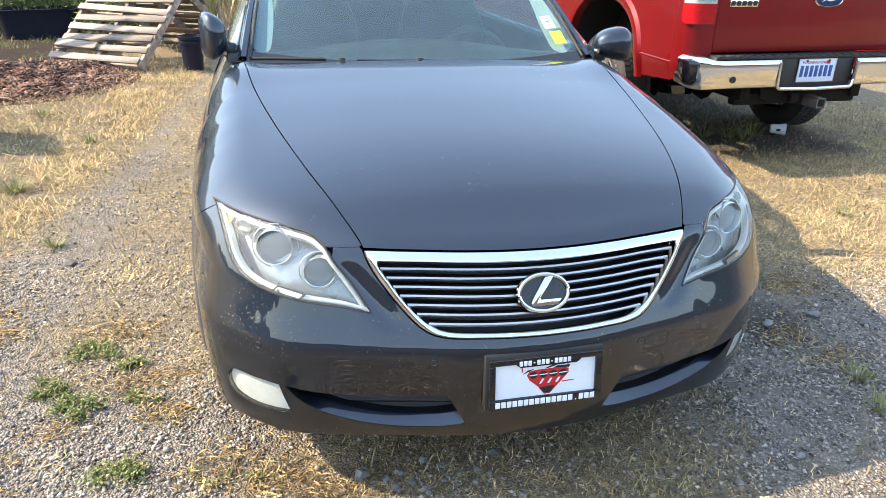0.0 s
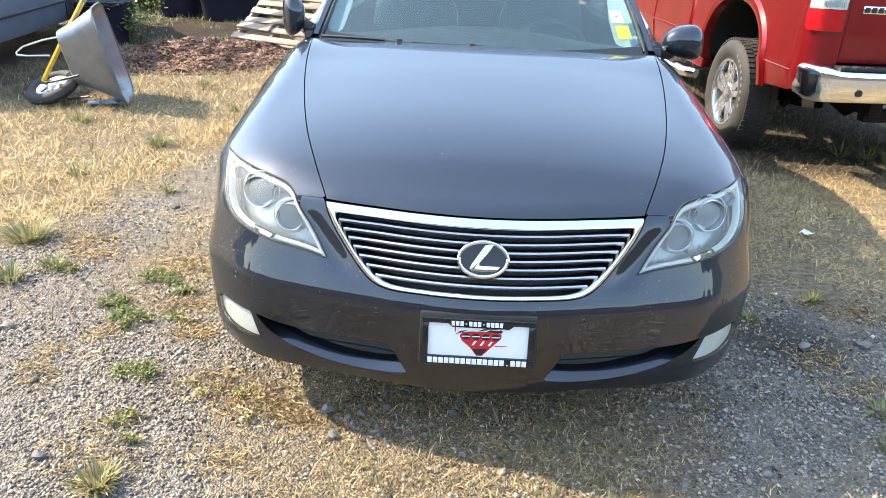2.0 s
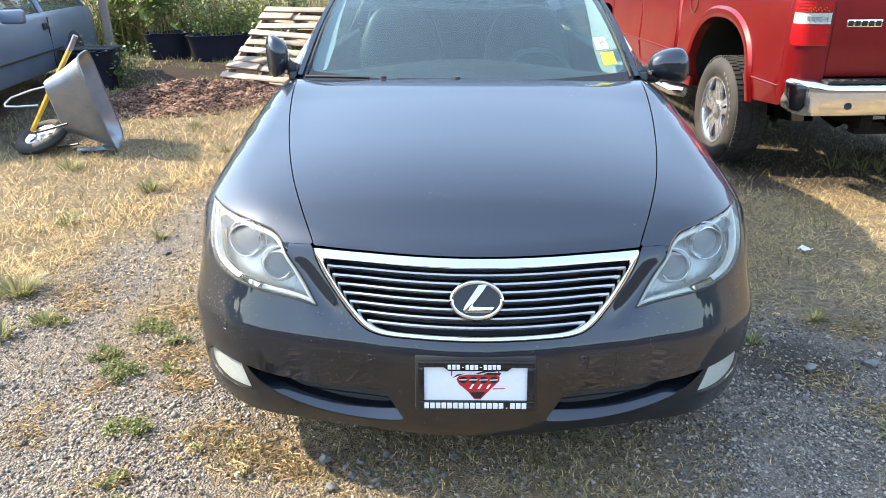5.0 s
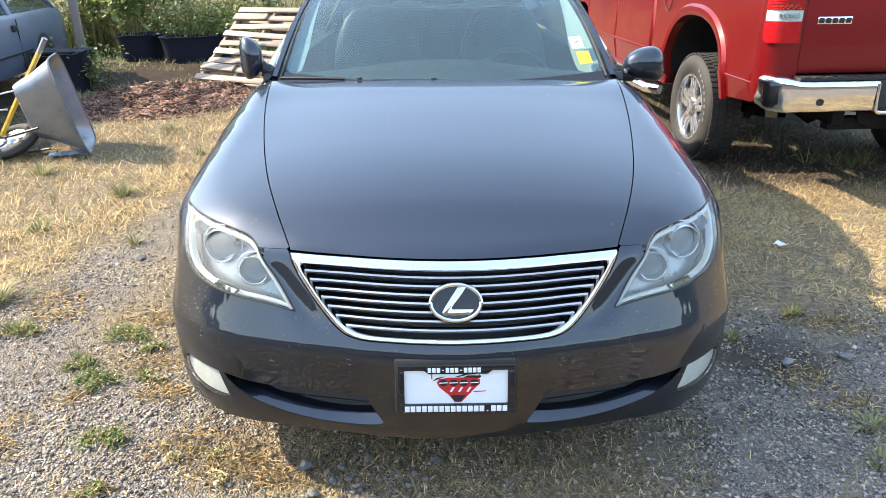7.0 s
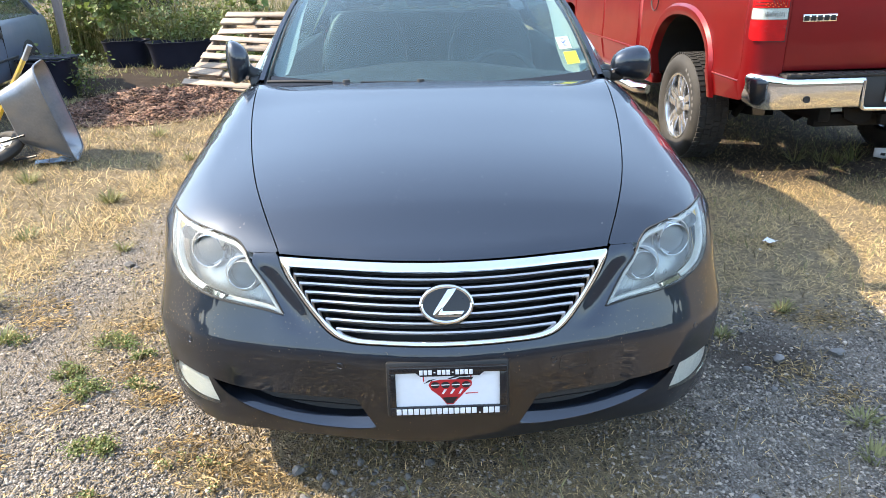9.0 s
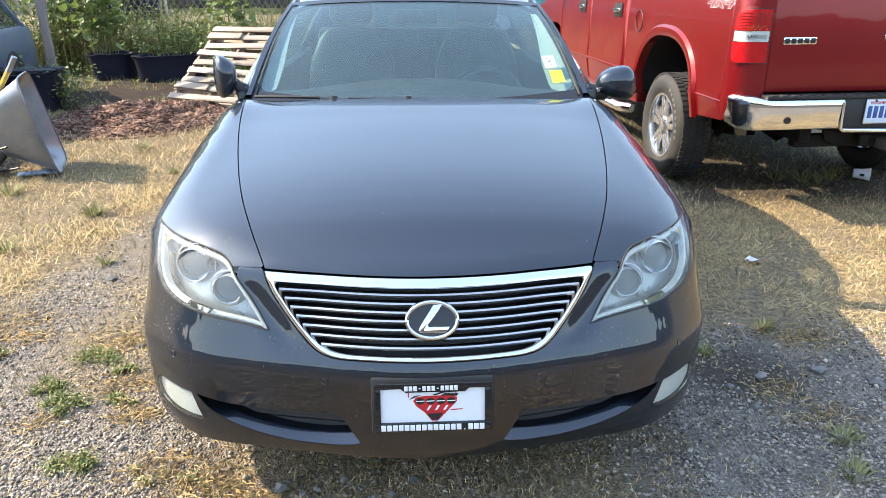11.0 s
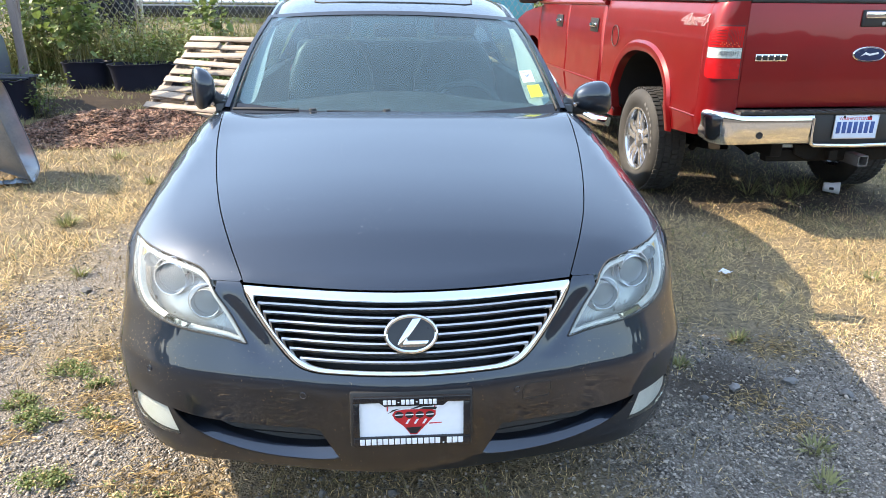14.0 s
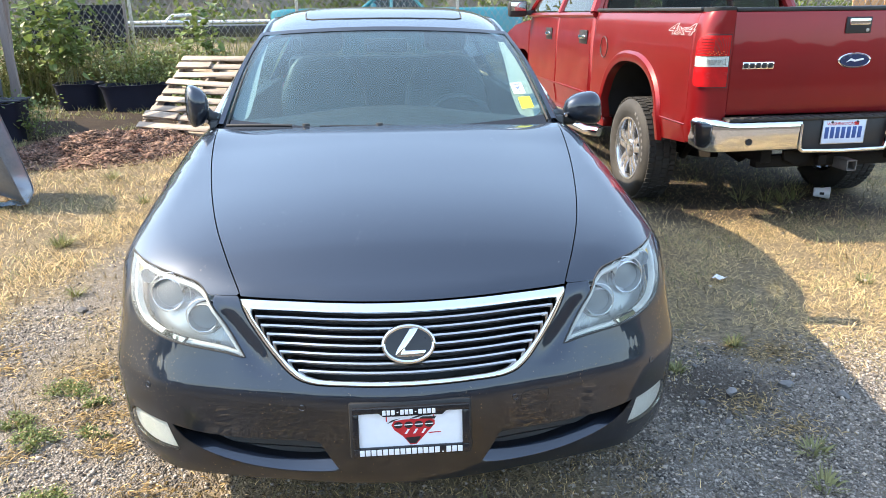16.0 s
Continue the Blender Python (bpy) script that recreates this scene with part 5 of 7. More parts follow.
def tuft(name, mats, shares, x, y, h0, ln, wide, rise, label, category="weed"):
    """Narrow leaves that spring from places (x, y): each a folded blade; shares: what part of them takes each material."""
    n0 = len(x)
    a, el = rng.uniform(0, 6.28, n0), np.clip(rng.normal(rise, 0.35, n0), 0.05, 1.45)
    ln = ln * rng.uniform(0.5, 1.25, n0)
    d = np.stack([np.cos(a) * np.cos(el), np.sin(a) * np.cos(el), np.sin(el)], 1)
    sd = np.stack([-np.sin(a), np.cos(a), rng.normal(0.2, 0.3, n0)], 1) * (ln * wide)[:, None]
    base = np.stack([x, y, level(x, y) + h0 * rng.uniform(0, 1, n0)], 1)
    mid = base + d * (ln * 0.5)[:, None]
    tip = base + d * ln[:, None] - np.stack([0 * a, 0 * a, ln * 0.22], 1)
    v = np.stack([base, mid + sd, mid - sd * (1, 1, -1), tip], 1).reshape(-1, 3)
    k = (np.arange(n0) * 4)[:, None]
    f = np.concatenate([k + np.array([[0, 1, 3]]), k + np.array([[0, 3, 2]])], 0)
    ob = bulk(name, v, f, mats[0], label, category, True)
    for m in mats[1:]:
        ob.data.materials.append(m)
    pick = np.searchsorted(np.cumsum(shares)[:-1], rng.uniform(0, 1, n0))
    ob.data.polygons.foreach_set("material_index", np.concatenate([pick, pick]).astype(np.int32))
    return ob


def weed(at, r, leaves, h, label, blade=False, mat=None, dry=0.12):
    """A low weed: ragged rosettes of small leaves, or a tuft of blades."""
    a, d = rng.uniform(0, 6.28, leaves), r * np.sqrt(rng.uniform(0, 1, leaves))
    if blade:
        ob = blades("grass_tuft", at[0] + d * np.cos(a) * 0.35, at[1] + d * np.sin(a) * 0.35, h * 0.6, h * 1.3, 0.004, 0.7, mat or GREEN_BLADE, label, "weed", face=a)
    else:
        k = max(3, int(r * 95))
        cx, cy, cr = np.clip(rng.normal(0, 0.42, k), -0.7, 0.7) * r, np.clip(rng.normal(0, 0.28, k), -0.45, 0.45) * r, r * rng.uniform(0.14, 0.28, k)
        i = rng.integers(0, k, leaves)
        q, rr = rng.uniform(0, 6.28, leaves), np.clip(np.abs(rng.normal(0, 1, leaves)), 0, 1.9)
        x, y = at[0] + cx[i] + cr[i] * rr * np.cos(q), at[1] + cy[i] + cr[i] * rr * np.sin(q)
        ob = tuft("weed", [LEAF, GREEN_BLADE, STRAW], [0.80 * (1 - dry), 0.20 * (1 - dry), dry], x, y, h, 0.0155, 0.26, 0.55, label)
    del ob["kind"]
    tagged(ob, group="weeds in the gravel")
    return ob


for wx, wy, wr, wn, wd in ((-1.45, 0.69, 0.10, 300, 0.06), (-1.32, 0.91, 0.14, 430, 0.12), (-1.20, 0.80, 0.08, 190, 0.12), (-1.31, 0.56, 0.14, 430, 0.08), (-1.14, 0.57, 0.09, 210, 0.25),
                           (-1.13, 0.19, 0.12, 330, 0.10), (-0.89, 0.12, 0.09, 130, 0.6), (-0.74, 0.11, 0.08, 90, 0.55), (-1.07, -0.05, 0.06, 90, 0.3), (-1.01, -0.14, 0.05, 70, 0.35), (-0.70, 0.0, 0.05, 60, 0.6),
                           (-1.62, 0.02, 0.05, 50, 0.5), (-1.78, 0.95, 0.10, 160, 0.35), (1.14, 0.96, 0.08, 110, 0.3)):
    weed((wx, wy), wr * 0.88, int(wn * (2.3 if wd < 0.4 else 1.2)), 0.024, "ragged low green weed with a few dry leaves in gravel" if wd < 0.4 else "half-dead straw-coloured weed in gravel", dry=wd)
# bright patches of dead straw between the stones
px_, py_ = [], []
for wx, wy, wr, wn in ((-1.51, 0.32, 0.05, 80), (-1.51, 0.21, 0.05, 80), (-1.45, 0.13, 0.06, 110), (-1.04, 0.48, 0.07, 260), (-1.28, 1.04, 0.12, 420), (-0.70, 0.07, 0.11, 520), (-1.10, -0.22, 0.12, 320), (-0.71, -0.20, 0.09, 240),
                       (-1.09, -0.05, 0.05, 120), (-0.86, 0.18, 0.12, 380), (-1.86, 1.28, 0.14, 420), (-1.76, 1.11, 0.10, 300), (-1.20, 0.68, 0.10, 260), (-1.05, 0.72, 0.07, 160), (1.33, 0.54, 0.10, 260), (1.66, 0.95, 0.16, 460),
                       (1.42, 0.36, 0.10, 220), (-0.55, 0.02, 0.07, 240), (-1.36, 0.45, 0.07, 140), (0.30, -0.42, 0.16, 420), (0.62, -0.45, 0.14, 300), (1.15, -0.30, 0.12, 200)):
    px_.append(wx + rng.normal(0, wr * 0.75, wn)), py_.append(wy + rng.normal(0, wr * 0.5, wn))
px_, py_ = np.concatenate(px_), np.concatenate(py_)
tagged(tuft("dead_straw", [STRAW, DEAD], [0.85, 0.15], px_, py_, 0.010, 0.034, 0.05, 0.25, "bright flecks of dead straw between stones", "grass"), kind="stuff")
for wx, wy, wr, wn, wh in ((-2.19, 2.9, 0.14, 110, 0.10), (-2.14, 1.26, 0.20, 170, 0.11), (-1.85, 0.96, 0.10, 80, 0.07), (-1.97, 0.82, 0.13, 110, 0.08), (1.40, 0.22, 0.13, 60, 0.05), (1.16, 0.83, 0.07, 60, 0.05), (1.33, 0.04, 0.12, 60, 0.05), (1.51, 1.03, 0.06, 50, 0.06),
                           (-2.4, 2.2, 0.12, 60, 0.09), (-3.0, 3.4, 0.15, 80, 0.12), (-2.0, 4.0, 0.12, 60, 0.08), (2.6, 1.7, 0.1, 40, 0.06), (-2.9, 1.7, 0.14, 70, 0.1), (-1.75, 2.0, 0.08, 50, 0.06), (-2.55, 4.9, 0.14, 70, 0.10), (-3.3, 2.6, 0.14, 70, 0.12)):
    weed((wx, wy), wr, wn, wh, "tuft of green grass among straw", True)
weed((-1.02, -0.33), 0.11, 70, 0.05, "dry straw blades round a green tuft", True, STRAW)
weed((-1.02, -0.33), 0.09, 90, 0.075, "dry green and straw grass tuft in gravel", True)
for wx, wy in ((2.95, 3.42), (3.05, 3.36), (2.78, 3.5), (3.2, 3.45)):
    weed((wx, wy), 0.12, 26, 0.17, "tall thin grass tuft behind the pickup", True)


def rock(at, r, seed, label, mat=COBBLE):
    bm = bmesh.new()
    bmesh.ops.create_icosphere(bm, subdivisions=2, radius=1)
    for v in bm.verts:
        k = 1 + 0.55 * noise.noise(v.co * 1.3 + Vector((seed * 3.1, 0, 0)))
        v.co = Vector((v.co.x * r * 0.85 * k, v.co.y * r * 0.66 * k, v.co.z * r * 0.5 * k))
    ob = part("stone", bm, mat)
    ob.matrix_basis = pose(at[0], at[1], r * 0.3, 0, 0, seed * 77)
    return tagged(ob, label, "stone", "loose stones")


for i, (rx, ry, rr) in enumerate(((-0.365, -0.01, 0.019), (-0.32, 0.0, 0.016), (-0.39, 0.03, 0.015), (-0.345, 0.05, 0.014), (-0.29, -0.03, 0.012), (-0.02, -0.11, 0.016), (1.54, 0.65, 0.036), (0.62, -0.19, 0.018), (-1.62, 1.75, 0.035), (1.30, 0.62, 0.03), (-1.85, -0.25, 0.04), (0.88, -0.12, 0.018), (1.72, 0.55, 0.03), (-1.75, 0.45, 0.03), (-0.46, 0.06, 0.026), (-0.42, -0.06, 0.021), (-0.27, 0.09, 0.018), (-0.12, 0.02, 0.017), (-0.05, 0.08, 0.020), (0.16, -0.02, 0.014), (-1.24, -0.23, 0.026), (1.25, 0.85, 0.016), (1.15, 0.56, 0.020), (1.19, 0.42, 0.018))):
    rock((rx, ry), rr, i + 1, "rounded grey stone lying in the gravel")

x, y = rng.normal(-0.26, 0.16, 60), rng.normal(0.02, 0.07, 60)
stones("pebbles", x, y, 0.005, 0.013, "smooth grey pebbles under the bumper", 0.3).data.materials[0] = COBBLE

# litter
bm = bmesh.new()
bmesh.ops.create_grid(bm, x_segments=6, y_segments=5, size=0.032)
for v in bm.verts:
    v.co.z = 0.02 + 0.016 * noise.noise(v.co * 40)
    v.co.y *= 0.8
ob = part("paper_scrap", solidify(bm, 0.001), WHITE)
ob.matrix_basis = pose(1.80, 1.785, 0.012, 0, 0, 30)
tagged(ob, "crumpled white paper scrap on dry grass", "litter")
cup = thing("paper_cup", "white paper cup with a dark mark lying on grass", "cup", at=pose(3.42, 3.44, 0.055, 90, 0, 70) @ pose(0, 0, 0, 0, -8, 0))
part("cup_wall", lathe([(0.034, -0.055), (0.047, 0.055), (0.050, 0.056), (0.050, 0.060), (0.045, 0.058), (0.033, -0.052), (0.0, -0.052)], 24), WHITE, cup)
for k in range(4):
    part("cup_mark", sheet([[Vector((r_ * math.cos(q), r_ * math.sin(q), h_)) for q in np.linspace(k * 1.571 - 0.25, k * 1.571 + 0.25, 5)] for r_, h_ in ((0.0400, -0.014), (0.0440, 0.018))]), INK, cup, "small dark printed mark")

# ---- pickup truck: local x across, y from its rear bumper forwards ----
TRUCK = pose(2.93, 2.565, 0, 0, 0, 2.7)
truck = thing("pickup_truck", "dark red crew cab pickup truck with a chrome rear bumper", "pickup truck", at=TRUCK)
AMBER = material("amber_facet", (0.85, 0.20, 0.03), (0.7, 0.09, 0.02), rough=0.3, scale=30)
BADGE_BLUE = material("badge_blue", (0.012, 0.028, 0.09), (0.010, 0.022, 0.07), rough=0.25, coat=0.5)
CLEAR_RED = material("red_lens", (0.52, 0.008, 0.010), (0.36, 0.005, 0.007), rough=0.25, scale=20, fine=200, coat=0.5, spec=0.25)
GREY_STEEL = material("grey_steel", (0.16, 0.155, 0.15), (0.11, 0.10, 0.095), rough=0.6, metal=0.4, scale=9, fine=80)
STEEL = material("dirty_steel", (0.010, 0.009, 0.008), (0.018, 0.015, 0.012), rough=0.9, scale=8, fine=90, spec=0.15)
MARK = material("sidewall_white", (0.10, 0.10, 0.098), (0.16, 0.155, 0.15), rough=0.7, scale=60)
SILVER = material("silver_decal", (0.42, 0.34, 0.34), (0.34, 0.27, 0.27), rough=0.5)
LAMP_DARK = material("lamp_dark_red", (0.16, 0.004, 0.005), (0.10, 0.003, 0.004), rough=0.4)
STEP = [(0.55, 0.955), (0.64, 0.968), (0.735, 0.985), (0.755, 0.980), (0.9, 0.974), (1.15, 0.972), (1.3, 0.962), (1.40, 0.945), (1.44, 0.925)]


def flat_side(name, outline, s, mat, label="", step=0.05, lift=0.0, prof=STEP, thick=0.014, holes=()):
    """A side panel: outline in (y, z), bent by the body's section."""
    v2, fa = fill([np.array(outline, float)] + [np.array(h, float) for h in holes], step)
    bm = bmesh.new()
    xs_ = spline(prof, v2[:, 1]) + lift
    vv = [bm.verts.new((s * a, b[0], b[1])) for a, b in zip(xs_, v2)]
    for f in fa:
        bm.faces.new([vv[i] for i in f])
    bmesh.ops.recalc_face_normals(bm, faces=bm.faces)
    if bm.faces and sum(f.normal.x for f in bm.faces) * s < 0:
        bmesh.ops.reverse_faces(bm, faces=bm.faces)
    solidify(bm, thick)
    return part(name, bm, mat, truck, label)


def arch_pts(cy, cz, a, h, y0, y1, zb, n=30):
    t = np.linspace(0, math.pi, n)
    return [(cy + a * math.copysign(abs(math.cos(q)) ** 0.85, math.cos(q)), cz + h * math.sin(q) ** 0.85) for q in t]


REAR_Y, FRONT_Y = 1.22, 4.75
for s in (-1, 1):
    ar = arch_pts(1.25, 0.60, 0.56, 0.475, 0, 0, 0.6)
    flat_side("bed_side", [(0.245, 0.80), (0.245, 0.61)] + [(0.66, 0.58)] + [(0.69, 0.60)] + ar[::-1][1:-1] + [(1.81, 0.60), (1.83, 0.56), (2.16, 0.56), (2.16, 1.435), (1.2, 1.44), (0.245, 1.44)], s, TRUCK_RED, "dusty dark red bed side with a wheel arch")
    lip = []
    for k, (off, out) in enumerate(((-0.012, -0.05), (-0.004, 0.016), (0.02, 0.028), (0.055, 0.024), (0.075, 0.002))):
        q = arch_pts(1.25, 0.60, 0.56 + off, 0.475 + off, 0, 0, 0.6)
        q = [(q[0][0], 0.56)] + q + [(q[-1][0], 0.56)]
        lip.append([(s * (float(spline(STEP, z)) + out), y, z) for y, z in q])
    bm = sheet(lip)
    bmesh.ops.recalc_face_normals(bm, faces=bm.faces)
    part("wheel_flare", bm, TRUCK_RED, truck, "raised red wheel lip")
    well = sheet([[(s * x, 1.25 + (y - 1.25) * f, 0.42 + (z - 0.42) * f) for y, z in arch_pts(1.25, 0.58, 0.57, 0.485, 0, 0, 0.6)] for x, f in ((0.95, 1), (0.66, 1), (0.56, 0.97), (0.53, 0.6), (0.52, 0.02))])
    part("wheel_well", well, BLACK, truck, "dark wheel well")
    # rear corner post, tail lamp
    def corner(q, z, lift=0.0):
        """A point of the rounded bed corner: q 0 at the tailgate, 1 at the bed side."""
        w, h = float(spline(STEP, z)) - 0.785 + lift, 0.15 + lift
        return Vector((s * (0.785 + w * math.sin(q * math.pi / 2) ** 0.62), 0.25 - h * math.cos(q * math.pi / 2) ** 0.62, z))

    def patch(name, z0, z1, lift, mat, parent, label="", round_low=0.0, round_high=0.0, q0=0.018, q1=0.85):
        """A piece of lamp laid round the corner, its outer ends rounded off."""
        rows = []
        for f in np.linspace(0, 1, 13):
            z = z0 + (z1 - z0) * f
            cut = 0.0
            for rad, d in ((round_low, z - z0), (round_high, z1 - z)):
                if rad and d < rad:
                    cut = max(cut, rad - math.sqrt(max(0.0, rad * rad - (rad - d) ** 2)))
            top = q1 - cut * 5.0
            rows.append([corner(q, z, lift) for q in q0 + (top - q0) * np.linspace(0, 1, 19)])
        bm = sheet(rows)
        bmesh.ops.recalc_face_normals(bm, faces=bm.faces)
        if sum(f.normal.y for f in bm.faces) > 0:
            bmesh.ops.reverse_faces(bm, faces=bm.faces)
        return part(name, solidify(bm, 0.004), mat, parent, label)

    rows = [[corner(q, z) for q in np.linspace(1, 0, 25)] + [Vector((s * 0.785, 0.15, z))] for z in np.linspace(0.62, 1.44, 24)]
    bm = sheet(rows)
    bmesh.ops.recalc_face_normals(bm, faces=bm.faces)
    if sum(f.normal.y for f in bm.faces) > 0:
        bmesh.ops.reverse_faces(bm, faces=bm.faces)
    part("corner_post", bm, TRUCK_RED, truck, "rounded dark red bed corner")
    lamp = patch("tail_lamp", 0.968, 1.310, 0.006, TRUCK_RED, truck, "tail lamp housing", 0.042, 0.070, 0.004, 0.89)
    patch("lamp_joint", 0.977, 1.301, 0.0085, BLACK, lamp, "dark joint round the lens", 0.038, 0.066, 0.010, 0.868)
    patch("lamp_backing", 1.107, 1.169, 0.010, WHITE, lamp)
    patch("lamp_lens", 0.983, 1.104, 0.015, CLEAR_RED, lamp, "red lower lens", 0.034, 0.0)
    patch("lamp_lens", 1.106, 1.170, 0.015, LENS, lamp, "clear reversing lens")
    patch("lamp_lens", 1.172, 1.295, 0.015, CLEAR_RED, lamp, "ribbed red upper lens", 0.0, 0.062)
    for k in range(6):
        z = 1.186 + k * 0.017
        part("lamp_rib", tube([corner(q, z, 0.0152) for q in np.linspace(0.34, 0.80 - 0.02 * k, 14)], 0.0022, 5), LAMP_DARK, lamp)
    for k in range(10):
        q = 0.045 + 0.028 * k
        part("lamp_rib", tube([corner(q, 1.176 + 0.004 * (k % 2), 0.0152), corner(q, 1.284 - 0.006 * (k % 3), 0.0152)], 0.0016, 5), LAMP_DARK, lamp)
    for k in range(12):
        q, z = 0.05 + 0.035 * k, 1.178 + 0.009 * ((k * 5) % 3)
        part("facet", tube([corner(q, z, 0.0158), corner(q + 0.022, z + 0.004, 0.0158)], 0.003, 5), AMBER, lamp, "amber glint in the lens")
        part("facet", tube([corner(q, 1.118 + 0.006 * (k % 3), 0.0128), corner(q + 0.004, 1.152 - 0.005 * (k % 2), 0.0128)], 0.0032, 5), SATIN, lamp)
    part("bed_crease", tube([(s * 0.984, y, 0.732) for y in np.linspace(0.24, 0.66, 9)], 0.006, 8), TRUCK_RED, truck)
    # rail cap
    part("rail_cap", box(min(s * 0.87, s * 0.95), max(s * 0.87, s * 0.95), 0.24, 2.16, 1.435, 1.462, 0.01), BLACK, truck, "grey bed rail cap")
    rows = [[corner(q, 1.43) * 1.0 + Vector((0, 0.004 * (k in (0, 3)), dz)) if k < 3 else corner(q, 1.43) + Vector((-s * 0.06 * q, 0.06 * (1 - q), dz)) for q in np.linspace(0, 1, 17)] for k, dz in enumerate((0.004, 0.014, 0.030, 0.032))]
    bm = sheet(rows)
    bmesh.ops.recalc_face_normals(bm, faces=bm.faces)
    part("rail_end", bm, BLACK, truck, "grey rail cap turning the corner")
    # cab: doors, pillars, windows
    for y0, y1, zb in ((2.20, 3.27, 0.52), (3.28, 4.42, 0.52)):
        flat_side("door", [(y0 + 0.01, zb), (y1 - 0.004, zb), (y1 - 0.004, 1.40), (y0 + 0.01, 1.42)], s, TRUCK_RED, "dark red cab door")
        yh = y0 + 0.13 if y0 < 3 else y0 + 0.2
        door_handle = box(min(s * 0.972, s * 1.0), max(s * 0.972, s * 1.0), yh, yh + 0.17, 1.195, 1.235, 0.008)
        part("door_handle", door_handle, CHROME, truck, "chrome door handle")
        part("handle_cup", box(min(s * 0.970, s * 0.979), max(s * 0.970, s * 0.979), yh - 0.02, yh + 0.20, 1.155, 1.275, 0.004), BLACK, truck)
    part("door_trim", box(min(s * 0.975, s * 0.992), max(s * 0.975, s * 0.992), 2.22, 4.42, 0.715, 0.735, 0.004), TRUCK_RED, truck)
    fa_ = arch_pts(FRONT_Y, 0.55, 0.52, 0.45, 0, 0, 0.5)
    flat_side("front_fender", [(4.43, 0.52)] + [(4.22 + 0.215, 0.55)] + [q for q in fa_[::-1] if q[0] > 4.45] + [(5.28, 0.5), (5.62, 0.55), (5.66, 1.16), (5.2, 1.27), (4.8, 1.315), (4.43, 1.345)], s, TRUCK_RED, "dark red front fender")
    win = lambda y, z: (s * (0.94 - (z - 1.42) * 0.42), y, z)
    for quad in ([(2.3, 1.44), (3.22, 1.44), (3.22, 1.84), (2.42, 1.84)], [(3.33, 1.44), (4.40, 1.44), (4.06, 1.84), (3.33, 1.84)]):
        bm = bmesh.new()
        bm.faces.new([bm.verts.new(win(*q)) for q in quad])
        bmesh.ops.recalc_face_normals(bm, faces=bm.faces)
        part("side_window", solidify(bm, 0.006), DARK_GLASS, truck, "tinted cab window")
    bm = bmesh.new()
    for path, r in (([win(2.22, 1.42), win(2.30, 1.66), win(2.36, 1.87)], 0.05), ([win(3.275, 1.42), win(3.275, 1.87)], 0.035), ([win(4.48, 1.40), win(4.25, 1.66), win(4.02, 1.88)], 0.04), ([win(2.34, 1.88), win(3.2, 1.91), win(4.02, 1.88)], 0.045), ([win(2.2, 1.41), win(3.3, 1.405), win(4.48, 1.40)], 0.025)):
        tube(path, r, 8, bm)
    part("cab_pillar", bm, TRUCK_RED, truck, "dark red window pillars")
    mx = sorted((s * 1.02, s * 1.24))
    mirror_ = part("door_mirror", box(mx[0], mx[1], 4.36, 4.47, 1.38, 1.56, 0.035, seg=3), BLACK, truck, "black door mirror")
    part("mirror_glass", box(mx[0] + 0.02, mx[1] - 0.02, 4.352, 4.36, 1.445, 1.545, 0.003), CHROME, mirror_, "mirror glass reflecting the sky")
    part("mirror_arm", box(min(s * 0.93, s * 1.04), max(s * 0.93, s * 1.04), 4.38, 4.44, 1.40, 1.45, 0.01), BLACK, mirror_)
    step_ = part("side_step", tube([(s * 0.92, 2.0, 0.40), (s * 1.0, 2.1, 0.40), (s * 1.01, 3.2, 0.40), (s * 1.0, 4.25, 0.40), (s * 0.92, 4.35, 0.40)], 0.045, 12), CHROME, truck, "chrome tubular side step")
    part("step_pad", box(min(s * 0.97, s * 1.04), max(s * 0.97, s * 1.04), 2.3, 2.75, 0.435, 0.452, 0.006), BLACK, step_)
    part("rocker", box(min(s * 0.86, s * 0.95), max(s * 0.86, s * 0.95), 1.84, 4.3, 0.47, 0.56, 0.02), TRUCK_RED, truck)
    for y in (REAR_Y, FRONT_Y):
        wheel("wheel", truck, 0.395, 0.27, 0.25, 5, pose(s * 0.845, y, 0.395, 0, 0, 0 if s < 0 else 180), tread=30 if s < 0 or y == REAR_Y else 0, bar=0.025)
for k in range(9):
    t = pose(-0.845 - 0.1345, REAR_Y, 0.395) @ Matrix.Rotation(radians(118 + k * 8.5), 4, "X") @ pose(0, 0.327, 0)
    part("sidewall_mark", box(-0.0005, 0.002, -0.011, 0.011, -0.013, 0.013, 0.0008, m=t), MARK, truck, "pale raised sidewall mark")
# fuel door, lettering, reflections of use
bm = tube([(-0.982 + 0.002 * math.cos(t), 1.84 + 0.085 * math.cos(t), 1.15 + 0.085 * math.sin(t)) for t in np.linspace(0, 2 * math.pi, 25)], 0.004, 5)
part("fuel_door_gap", bm, BLACK, truck, "round fuel door joint")


def lettering(text, size, m, mat, parent, name, depth=0.001, shear=0.0, bold=0.0):
    c = bpy.data.curves.new(name, "FONT")
    c.body, c.size, c.extrude, c.align_x, c.align_y, c.shear, c.offset = text, size, depth, "CENTER", "CENTER", shear, bold
    c.materials.append(mat)
    ob = new(name, c)
    ob.parent = parent
    ob.matrix_basis = m
    return ob


